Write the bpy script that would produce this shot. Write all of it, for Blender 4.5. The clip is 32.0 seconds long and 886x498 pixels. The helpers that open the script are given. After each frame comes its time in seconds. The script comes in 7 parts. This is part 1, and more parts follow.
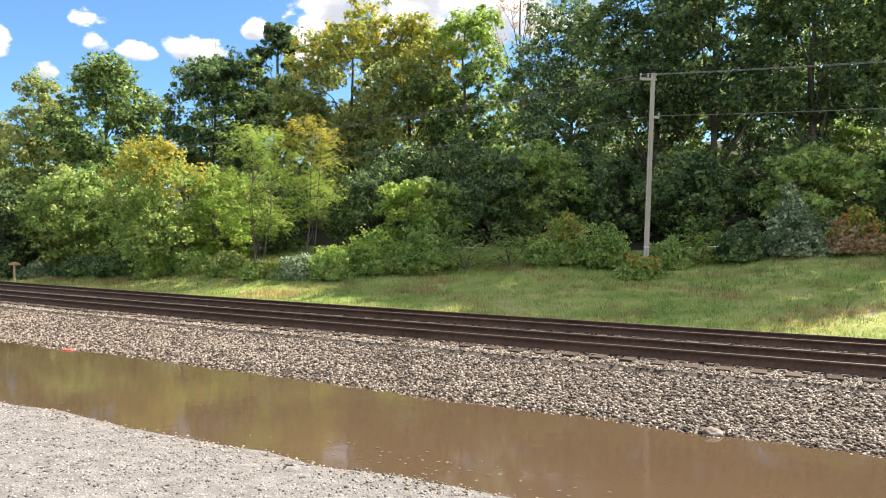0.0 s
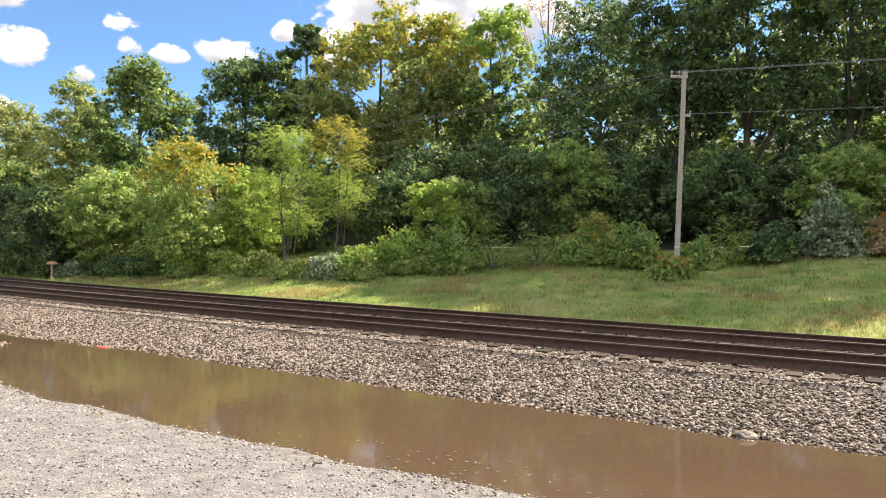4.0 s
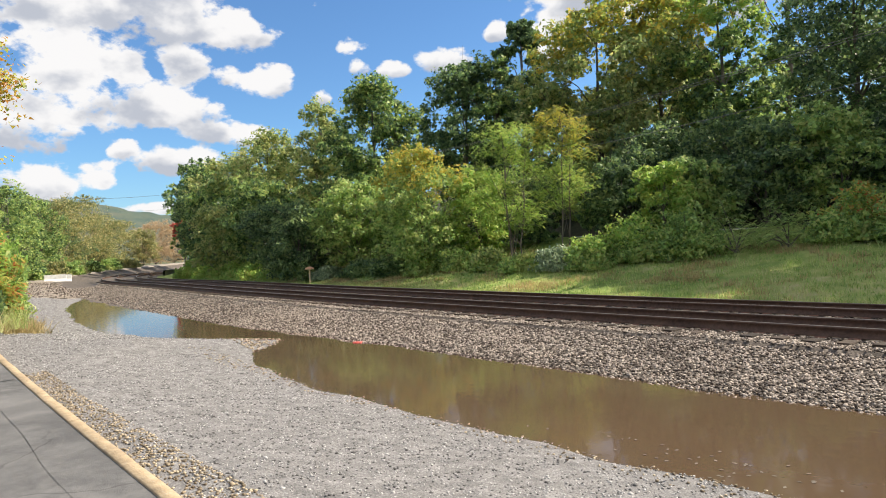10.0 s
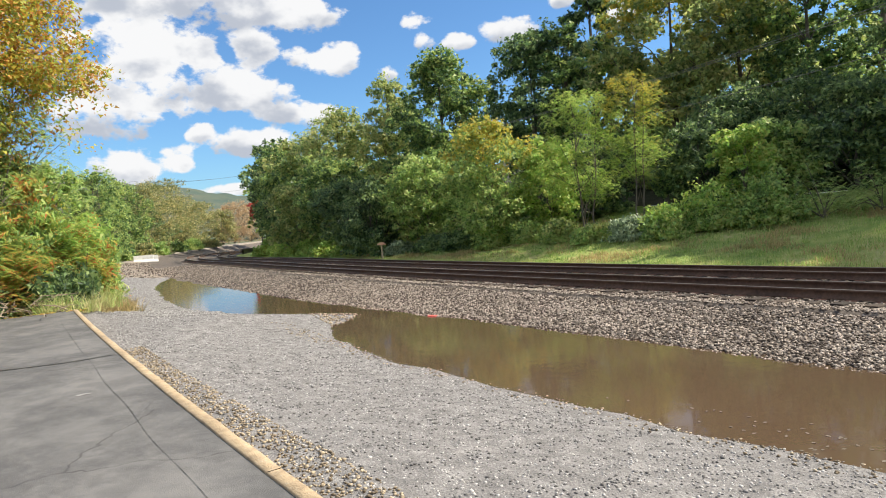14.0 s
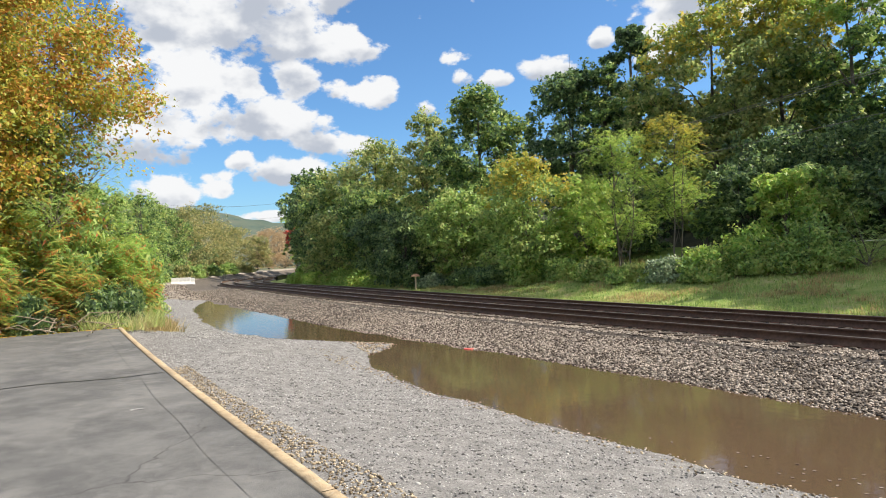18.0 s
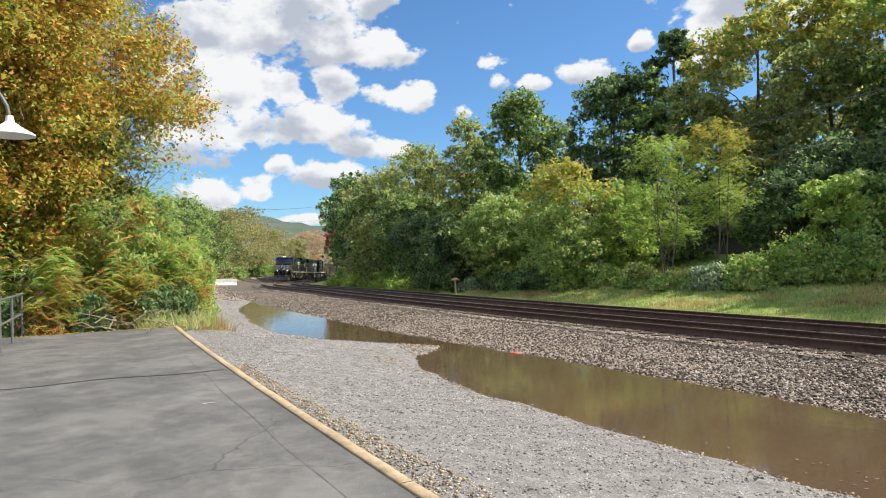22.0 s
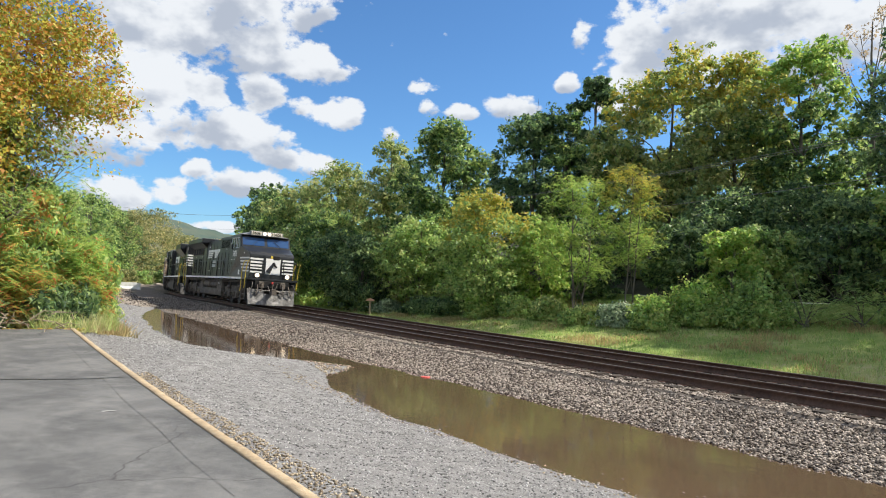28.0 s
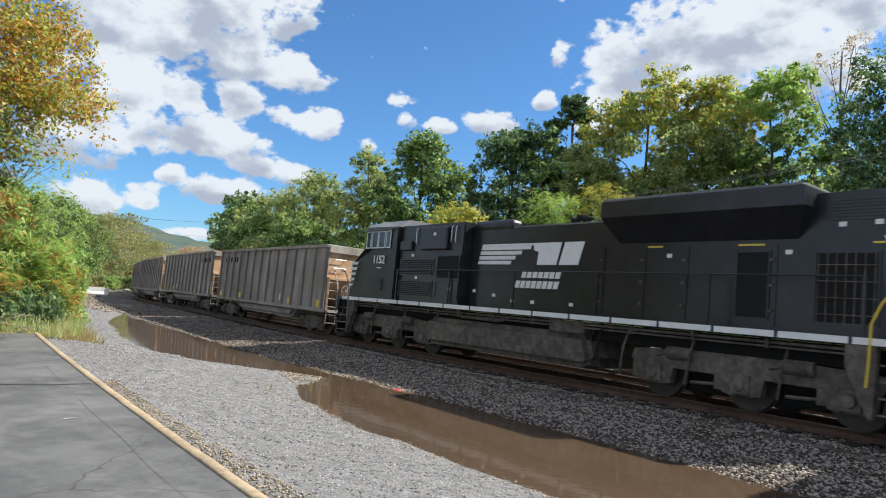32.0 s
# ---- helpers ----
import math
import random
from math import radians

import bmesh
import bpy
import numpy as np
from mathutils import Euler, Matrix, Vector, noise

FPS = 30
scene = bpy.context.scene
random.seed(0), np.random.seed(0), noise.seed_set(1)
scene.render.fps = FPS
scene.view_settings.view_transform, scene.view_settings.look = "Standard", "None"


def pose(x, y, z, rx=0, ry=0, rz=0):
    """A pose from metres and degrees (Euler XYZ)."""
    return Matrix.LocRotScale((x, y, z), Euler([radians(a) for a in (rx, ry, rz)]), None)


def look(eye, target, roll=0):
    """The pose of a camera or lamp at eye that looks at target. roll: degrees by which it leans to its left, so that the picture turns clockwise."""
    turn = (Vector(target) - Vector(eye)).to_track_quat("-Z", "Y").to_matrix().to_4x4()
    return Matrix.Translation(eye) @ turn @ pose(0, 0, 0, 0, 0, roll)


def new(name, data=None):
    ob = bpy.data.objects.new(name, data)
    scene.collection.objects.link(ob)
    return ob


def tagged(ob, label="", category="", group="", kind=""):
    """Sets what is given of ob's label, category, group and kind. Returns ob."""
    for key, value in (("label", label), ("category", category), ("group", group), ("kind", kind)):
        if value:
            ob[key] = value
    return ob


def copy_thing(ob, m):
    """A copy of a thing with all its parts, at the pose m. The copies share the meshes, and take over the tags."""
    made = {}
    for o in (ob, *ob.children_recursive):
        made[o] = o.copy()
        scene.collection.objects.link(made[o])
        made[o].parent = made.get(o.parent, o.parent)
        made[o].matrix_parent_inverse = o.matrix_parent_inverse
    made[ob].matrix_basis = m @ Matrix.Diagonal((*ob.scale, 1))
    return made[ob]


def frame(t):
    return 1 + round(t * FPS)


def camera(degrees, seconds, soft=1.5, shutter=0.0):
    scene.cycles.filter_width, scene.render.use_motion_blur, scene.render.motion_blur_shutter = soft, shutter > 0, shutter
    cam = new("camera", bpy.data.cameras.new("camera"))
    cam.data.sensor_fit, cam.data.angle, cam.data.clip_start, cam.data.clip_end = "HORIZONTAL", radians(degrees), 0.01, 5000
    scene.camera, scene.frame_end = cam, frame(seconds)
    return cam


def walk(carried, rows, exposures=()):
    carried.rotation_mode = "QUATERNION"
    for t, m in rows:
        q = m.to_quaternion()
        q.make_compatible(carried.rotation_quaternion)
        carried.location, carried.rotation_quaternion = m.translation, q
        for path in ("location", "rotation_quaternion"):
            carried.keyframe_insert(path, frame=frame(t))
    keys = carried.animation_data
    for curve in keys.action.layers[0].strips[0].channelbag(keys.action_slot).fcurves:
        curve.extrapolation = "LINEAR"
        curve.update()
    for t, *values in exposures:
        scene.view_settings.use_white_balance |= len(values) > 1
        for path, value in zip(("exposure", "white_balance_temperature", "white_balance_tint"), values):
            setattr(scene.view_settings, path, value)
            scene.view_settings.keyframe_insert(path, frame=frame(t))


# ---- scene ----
import collections
import itertools

# ---------------------------------------------------------------- camera
cam = camera(65.7, 32.0, soft=1.0, shutter=0.1)
PATH = [
    (0, pose(0.000, -0.000, 1.616, 89.60, -0.53, -0.00)),
    (0.5, pose(-0.005, 0.004, 1.623, 89.61, -0.69, 0.23)),
    (1, pose(0.000, -0.002, 1.619, 89.60, -0.64, 0.30)),
    (1.5, pose(-0.003, -0.006, 1.621, 89.51, -0.73, 0.44)),
    (2, pose(0.005, 0.012, 1.617, 89.40, -0.65, 0.56)),
    (2.5, pose(0.004, 0.013, 1.607, 89.46, -0.63, 0.61)),
    (3, pose(-0.009, 0.019, 1.616, 89.46, -0.50, 2.20)),
    (3.5, pose(-0.010, 0.030, 1.608, 89.55, -0.50, 2.38)),
    (5.5, pose(-0.001, 0.004, 1.603, 89.60, -0.86, 1.91)),
    (6, pose(-0.012, 0.047, 1.582, 89.40, -0.64, 3.24)),
    (6.5, pose(-0.014, 0.055, 1.586, 89.35, -0.54, 4.26)),
    (7, pose(-0.027, 0.069, 1.579, 89.44, -0.49, 5.40)),
    (7.5, pose(-0.044, 0.075, 1.579, 89.49, -0.25, 6.39)),
    (8, pose(-0.055, 0.111, 1.578, 88.91, 0.88, 7.79)),
    (8.5, pose(-0.090, 0.164, 1.598, 88.62, 2.34, 13.72)),
    (9, pose(-0.111, 0.172, 1.591, 89.20, 2.47, 17.35)),
    (9.5, pose(-0.180, 0.178, 1.585, 89.31, 2.63, 20.28)),
    (10, pose(-0.212, 0.174, 1.581, 89.36, 2.97, 20.74)),
    (10.5, pose(-0.148, 0.214, 1.577, 89.51, 1.81, 21.36)),
    (11, pose(-0.112, 0.243, 1.566, 89.36, 1.25, 22.77)),
    (11.5, pose(-0.170, 0.227, 1.583, 88.34, 1.81, 23.76)),
    (12, pose(-0.258, 0.166, 1.588, 88.48, 2.82, 23.76)),
    (12.5, pose(-0.267, 0.151, 1.591, 88.57, 1.54, 23.33)),
    (13, pose(-0.197, 0.201, 1.592, 88.43, 1.39, 23.13)),
    (13.5, pose(-0.163, 0.208, 1.579, 87.81, 1.51, 26.04)),
    (14, pose(-0.265, 0.137, 1.586, 87.52, 4.48, 26.51)),
    (14.5, pose(-0.349, 0.021, 1.596, 88.63, 3.07, 26.04)),
    (15, pose(-0.319, 0.018, 1.583, 89.65, 1.92, 27.69)),
    (15.5, pose(-0.282, 0.000, 1.585, 89.71, 2.16, 30.16)),
    (17.5, pose(-0.349, -0.073, 1.591, 90.43, 2.52, 29.12)),
    (18, pose(-0.375, -0.075, 1.582, 90.48, 2.34, 29.15)),
    (18.5, pose(-0.408, -0.102, 1.594, 90.84, 2.46, 29.17)),
    (19, pose(-0.418, -0.155, 1.594, 91.27, 1.96, 29.51)),
    (19.5, pose(-0.424, -0.177, 1.572, 90.83, 1.81, 31.97)),
    (20, pose(-0.457, -0.271, 1.592, 90.35, 1.75, 32.56)),
    (20.5, pose(-0.542, -0.359, 1.595, 90.37, 1.98, 31.22)),
    (21, pose(-0.569, -0.377, 1.577, 90.82, 1.37, 30.58)),
    (21.5, pose(-0.493, -0.388, 1.567, 90.40, 1.04, 30.57)),
    (22, pose(-0.509, -0.414, 1.591, 90.93, 1.70, 32.11)),
    (22.5, pose(-0.555, -0.447, 1.586, 91.65, 1.49, 31.29)),
    (23, pose(-0.543, -0.475, 1.593, 91.69, 1.23, 29.03)),
    (23.5, pose(-0.535, -0.493, 1.590, 91.77, 0.75, 27.94)),
    (24, pose(-0.533, -0.509, 1.567, 91.50, -0.42, 27.83)),
    (24.5, pose(-0.538, -0.502, 1.587, 91.65, -1.30, 27.11)),
    (25, pose(-0.527, -0.510, 1.582, 92.06, -1.43, 27.41)),
    (25.5, pose(-0.529, -0.511, 1.591, 92.10, -1.74, 26.92)),
    (26, pose(-0.533, -0.511, 1.588, 92.42, -1.57, 26.09)),
    (26.5, pose(-0.515, -0.540, 1.605, 92.48, -2.08, 25.52)),
    (28.5, pose(-0.487, -0.586, 1.600, 92.95, -2.71, 24.92)),
    (29, pose(-0.503, -0.564, 1.591, 92.98, -2.98, 24.69)),
    (29.5, pose(-0.504, -0.565, 1.593, 93.08, -3.23, 24.78)),
    (30, pose(-0.514, -0.565, 1.584, 93.16, -3.55, 24.55)),
    (30.5, pose(-0.517, -0.556, 1.592, 93.34, -3.76, 24.31)),
    (31, pose(-0.529, -0.554, 1.593, 93.63, -4.20, 23.55)),
    (31.5, pose(-0.513, -0.569, 1.591, 93.79, -3.87, 23.28)),
    (32, pose(-0.520, -0.554, 1.592, 94.08, -3.94, 22.88)),
]
walk(cam, PATH, exposures=[(0, 1.25, 6750, 11), (5.5, 1.20, 7050, 15), (7.5, 1.10, 7000, 15), (9.0, 0.80, 6700, 12), (13, 0.78, 6450, 10), (26, 0.72, 6250, 9), (30, 0.67, 6050, 9), (32, 0.64, 5950, 8)])

# ---------------------------------------------------------------- track line
# s runs along the near track (0 beside the lookout, growing towards the far bend), n across it (positive towards the woods).
TH0, R1, S1, R2, S2, Y0 = 0.50553, 420.37, 50.83, 235.68, 200.0, 14.5817
O1 = np.array([(R1 + 0.75) * math.sin(TH0), Y0 + (R1 + 0.75) * math.cos(TH0)])
A1 = TH0 + S1 / R1
O2 = O1 - (R1 - R2) * np.array([math.sin(A1), math.cos(A1)])
A2 = A1 + (S2 - S1) / R2
P3 = O2 - R2 * np.array([math.sin(A2), math.cos(A2)])
RAIL_Z, CANT = -0.23, 0.033
WATER_Z = -0.65


def at(s, n):
    """World x, y and heading angle of the plan point (s, n)."""
    if s <= S1:
        a = TH0 + s / R1
        return O1[0] - (R1 - n) * math.sin(a), O1[1] - (R1 - n) * math.cos(a), a
    if s <= S2:
        a = A1 + (s - S1) / R2
        return O2[0] - (R2 - n) * math.sin(a), O2[1] - (R2 - n) * math.cos(a), a
    d = s - S2
    return P3[0] - d * math.cos(A2) + n * math.sin(A2), P3[1] + d * math.sin(A2) + n * math.cos(A2), A2


def plan(x, y):
    """The plan point (s, n) of a world place."""
    for o, r, s0, a0 in ((O1, R1, 0.0, TH0), (O2, R2, S1, A1)):
        dx, dy = x - o[0], y - o[1]
        s = s0 + r * (math.atan2(-dx, -dy) - a0)
        if (o is O1 and s <= S1) or (o is O2 and s <= S2):
            return s, r - math.hypot(dx, dy)
    dx, dy = x - P3[0], y - P3[1]
    return S2 - dx * math.cos(A2) + dy * math.sin(A2), dx * math.sin(A2) + dy * math.cos(A2)


def dip(s):
    """How far the line has fallen at s: it runs downhill beyond the bend."""
    return float(np.interp(s, [40, 60, 88, 117, 146, 200, 420], [0, 0.22, 0.55, 0.95, 1.5, 2.4, 3.2]))


def kerb_n(s):
    """Where the kerb's outer edge runs: nearly straight, so it closes on the curving line."""
    return -11.90 + 0.021 * s


NEAR_S = [-60, -12, -4.5, 0, 3, 5.5, 7.4, 8.2, 8.8, 9.8, 11.8, 15.4, 20, 28.8, 33, 36]
NEAR_N = [-7.9, -7.9, -7.9, -8.05, -8.1, -7.8, -7.1, -6.2, -5.7, -6.6, -7.5, -8.3, -8.2, -7.3, -6.3, -5.6]
FAR_S = [-60, 5, 10, 13.5, 21, 30, 34, 36]
FAR_N = [-4.6, -4.65, -4.9, -5.15, -5.2, -5.7, -5.6, -5.6]
PROF_N = [-4.6, -2.3, -1.9, 5.4, 6.0, 7.0, 10.0, 15.0, 22.0, 30.0, 45.0, 80.0, 200.0]
PROF_Z = [-0.66, -0.52, -0.48, -0.66, -0.76, -0.62, -0.14, 0.78, 2.3, 5.0, 10.0, 15.0, 20.0]


def ground(s, n):
    """Height of the ground at the plan point."""
    return level(s, n) - dip(s) * min(1.0, max(0.0, (n + 6.0) / 3.5))


def level(s, n):
    """Height of the ground before the far line's fall."""
    w = noise.noise((s * 0.35, n * 0.35, 1.7)) * 0.05 + noise.noise((s * 1.3, n * 1.3, 4.1)) * 0.02
    near = float(np.interp(s, NEAR_S, NEAR_N)) + noise.noise((s * 0.9, 2.2, 0)) * 0.18 + noise.noise((s * 4.0, 5.2, 0)) * 0.06
    far = float(np.interp(s, FAR_S, FAR_N)) + noise.noise((s * 0.8, 7.2, 0)) * 0.15 + noise.noise((s * 4.0, 9.2, 0)) * 0.05
    if n >= far:
        if n < -1.9:
            k = min(1.0, (n - far) / (-1.9 - far))
            z = WATER_Z + (PROF_Z[2] - WATER_Z) * (0.75 * k + 0.25 * k * k) + w * 0.5
            return z if s < 36 else z * 1.0
        z = float(np.interp(n, PROF_N, PROF_Z))
        if n > 6:
            lift = min(1.0, (n - 6) / 8)
            z += lift * (w * 3 + (0.045 * -s if s < 0 else 0.0))
        elif n < 5.4:
            z = -0.44 - CANT * (n + 0.75) + w * 0.25 - 0.028 * min(1.0, max(0.0, (-n - 0.95) * 5))
        return z
    if n > near and s < 36:
        d = min(n - near, far - n)
        return WATER_Z - min(0.16, 0.16 * d)
    if s < 36:
        d = near - n
        return WATER_Z + min(0.5, 0.142 * d) + w * min(1.0, d) * 0.35
    return -0.58 + w * 0.5


# ---------------------------------------------------------------- light
SUN_AZ, SUN_EL = 58.0, 45.0     # degrees clockwise from +y, and above the horizon


def node(nt, kind, *links, **values):
    nd = nt.nodes.new(kind)
    if "operation" in values:
        nd.operation = values["operation"]
    if "data_type" in values:
        nd.data_type = values["data_type"]
    if "blend_type" in values:
        nd.blend_type = values["blend_type"]
    if "interpolation_type" in values:
        nd.interpolation_type = values["interpolation_type"]
    for i, v in links:
        if hasattr(v, "is_output"):
            nt.links.new(v, nd.inputs[i])
        else:
            nd.inputs[i].default_value = v
    return nd


def maths(nt, op, a, b=0.0, c=0.0):
    return node(nt, "ShaderNodeMath", (0, a), (1, b), (2, c), operation=op).outputs[0]


# clouds: azimuth, elevation, half width, half height (degrees), weight
CLOUDS = [(-45, 22.5, 10, 4.0, 1.0), (-47, 18.6, 8.0, 3.0, 1.0), (-39.0, 17.3, 4.6, 1.7, 1.0), (-36.0, 16.7, 2.6, 1.3, 0.95), (-40.7, 14.4, 2.3, 1.6, 0.95), (-34.6, 13.5, 2.3, 1.3, 0.95), (-37.6, 13.9, 1.4, 0.7, 0.75),
          (-48.5, 14.0, 5.5, 3.0, 1.0), (-45.0, 11.7, 5.0, 2.0, 1.0), (-41.0, 10.9, 3.0, 1.5, 0.95), (-38.0, 9.3, 3.2, 1.1, 0.95), (-52, 10.5, 4.0, 2.5, 0.9), (-41.2, 7.4, 4.0, 1.15, 1.0), (-45.3, 8.2, 1.1, 0.8, 0.9),
          (-47.2, 6.2, 1.5, 1.1, 0.95), (-50.8, 5.8, 2.6, 1.3, 0.95), (-49.0, 9.4, 1.2, 0.4, 0.6),
          (-27.3, 16.0, 1.3, 0.75, 0.8), (-26.9, 14.5, 0.9, 0.8, 0.72), (-24.1, 14.2, 1.4, 0.65, 0.75), (-19.8, 14.9, 2.4, 1.1, 0.95), (-15.7, 16.6, 1.2, 0.9, 0.9), (-14.4, 20.0, 0.9, 1.0, 0.62),
          (-9.8, 19.6, 3.2, 2.7, 1.0), (-4.0, 20.5, 6.0, 4.2, 1.0), (4, 22, 9, 6, 1.0), (-10.5, 16.0, 2.8, 2.6, 0.95), (-30.2, 12.3, 1.0, 0.6, 0.6), (-43.7, 3.7, 2.6, 0.45, 0.85)]


def make_world():
    world = bpy.data.worlds.new("sky")
    scene.world = world
    world.use_nodes = True
    nt = world.node_tree
    nt.nodes.clear()
    sky = node(nt, "ShaderNodeTexSky")
    sky.sky_type, sky.sun_disc = "NISHITA", False
    sky.sun_elevation, sky.sun_rotation = radians(SUN_EL), radians(SUN_AZ)
    sky.altitude, sky.air_density, sky.dust_density, sky.ozone_density = 300.0, 1.0, 0.6, 2.2
    co = node(nt, "ShaderNodeTexCoord").outputs["Generated"]
    xyz = node(nt, "ShaderNodeSeparateXYZ", (0, co))
    az = maths(nt, "MULTIPLY", maths(nt, "ARCTAN2", xyz.outputs[0], xyz.outputs[1]), 57.2958)
    el = maths(nt, "MULTIPLY", maths(nt, "ARCSINE", xyz.outputs[2]), 57.2958)
    sp = node(nt, "ShaderNodeCombineXYZ", (0, az), (1, maths(nt, "MULTIPLY", el, 1.5)), (2, 3.0)).outputs[0]
    puff = node(nt, "ShaderNodeTexVoronoi", ("Vector", sp), ("Scale", 0.42), ("Detail", 4.0), ("Roughness", 0.55))
    puff.feature = "SMOOTH_F1"
    puff = maths(nt, "SUBTRACT", 0.88, puff.outputs["Distance"])
    n1 = node(nt, "ShaderNodeTexNoise", ("Vector", sp), ("Scale", 0.36), ("Detail", 9.0), ("Roughness", 0.60)).outputs["Fac"]
    n2 = node(nt, "ShaderNodeTexNoise", ("Vector", sp), ("Scale", 0.11), ("Detail", 2.0), ("Roughness", 0.5)).outputs["Fac"]
    lower = node(nt, "ShaderNodeVectorMath", (0, sp), operation="ADD")
    lower.inputs[1].default_value = (0.3, 0.9, 0.0)
    n3 = node(nt, "ShaderNodeTexNoise", ("Vector", lower.outputs[0]), ("Scale", 0.20), ("Detail", 4.0), ("Roughness", 0.5)).outputs["Fac"]
    total, shade, weight = None, None, None
    for a, e, wa, we, k in CLOUDS:
        u = maths(nt, "MULTIPLY", maths(nt, "SUBTRACT", az, float(a)), 1.0 / wa)
        v = maths(nt, "MULTIPLY", maths(nt, "SUBTRACT", el, float(e)), 1.0 / we)
        r = maths(nt, "ADD", maths(nt, "MULTIPLY", u, u), maths(nt, "MULTIPLY", v, v))
        f = maths(nt, "MULTIPLY", maths(nt, "SUBTRACT", 1.35, r), k)
        f = maths(nt, "MAXIMUM", f, -1.0)
        w = maths(nt, "POWER", maths(nt, "MAXIMUM", maths(nt, "ADD", f, 0.3), 0.0), 2.0)
        low = maths(nt, "MULTIPLY", maths(nt, "MULTIPLY", v, -0.5), w)
        if total is None:
            total, shade, weight = f, low, w
        else:
            shade, weight = maths(nt, "ADD", shade, low), maths(nt, "ADD", weight, w)
            total = maths(nt, "SMOOTH_MAX", f, total, 0.5)
    shade = maths(nt, "DIVIDE", shade, maths(nt, "MAXIMUM", weight, 0.02))
    # unseen scattered clouds beyond the known sky, added as fill light
    away = node(nt, "ShaderNodeMapRange", (0, maths(nt, "ABSOLUTE", maths(nt, "ADD", az, 20.0))), (1, 36.0), (2, 50.0)).outputs[0]
    high = node(nt, "ShaderNodeMapRange", (0, el), (1, 24.0), (2, 32.0)).outputs[0]
    wild = maths(nt, "MULTIPLY", maths(nt, "MAXIMUM", away, high), maths(nt, "MULTIPLY_ADD", n2, 5.0, -1.8))
    wild = maths(nt, "MULTIPLY_ADD", maths(nt, "SUBTRACT", 1.0, maths(nt, "MAXIMUM", away, high)), -1.0, wild)
    total = maths(nt, "MAXIMUM", total, wild)
    dens = maths(nt, "ADD", total, maths(nt, "MULTIPLY", maths(nt, "SUBTRACT", n1, 0.5), 3.0))
    dens = maths(nt, "ADD", dens, maths(nt, "MULTIPLY", puff, 1.3))
    mask = node(nt, "ShaderNodeMapRange", (0, dens), (1, 0.15), (2, 0.75), interpolation_type="SMOOTHSTEP").outputs[0]
    core = node(nt, "ShaderNodeMapRange", (0, maths(nt, "ADD", maths(nt, "MULTIPLY_ADD", shade, 1.5, maths(nt, "MULTIPLY_ADD", n3, 3.4, -1.72)), maths(nt, "MULTIPLY", dens, 0.30))), (1, 0.15), (2, 1.0), interpolation_type="SMOOTHSTEP").outputs[0]
    col = node(nt, "ShaderNodeMix", (0, core), data_type="RGBA")
    col.inputs[6].default_value = (1.0, 1.0, 1.0, 1)
    col.inputs[7].default_value = (0.55, 0.59, 0.67, 1)
    bright = node(nt, "ShaderNodeVectorMath", (0, col.outputs[2]), operation="SCALE")
    bright.inputs[3].default_value = CLOUD_LIGHT
    tint = node(nt, "ShaderNodeMix", (0, 1.0), (6, sky.outputs[0]), data_type="RGBA", blend_type="MULTIPLY")
    tint.inputs[7].default_value = (0.68, 0.97, 1.20, 1)
    mix = node(nt, "ShaderNodeMix", (0, mask), (6, tint.outputs[2]), (7, bright.outputs[0]), data_type="RGBA")
    back = node(nt, "ShaderNodeBackground", (0, mix.outputs[2]), (1, SKY_LIGHT))
    out = node(nt, "ShaderNodeOutputWorld")
    nt.links.new(back.outputs[0], out.inputs[0])


SKY_LIGHT, CLOUD_LIGHT, SUN_LIGHT = 0.080, 6.9, 5.2
make_world()
sun = new("sun", bpy.data.lights.new("sun", "SUN"))
sun.data.energy, sun.data.angle, sun.data.color = SUN_LIGHT, radians(0.55), (1.0, 0.90, 0.74)
_a, _e = radians(SUN_AZ), radians(SUN_EL)
sun.matrix_world = look((0, 0, 60), (-math.sin(_a) * math.cos(_e), -math.cos(_a) * math.cos(_e), 60 - math.sin(_e)))


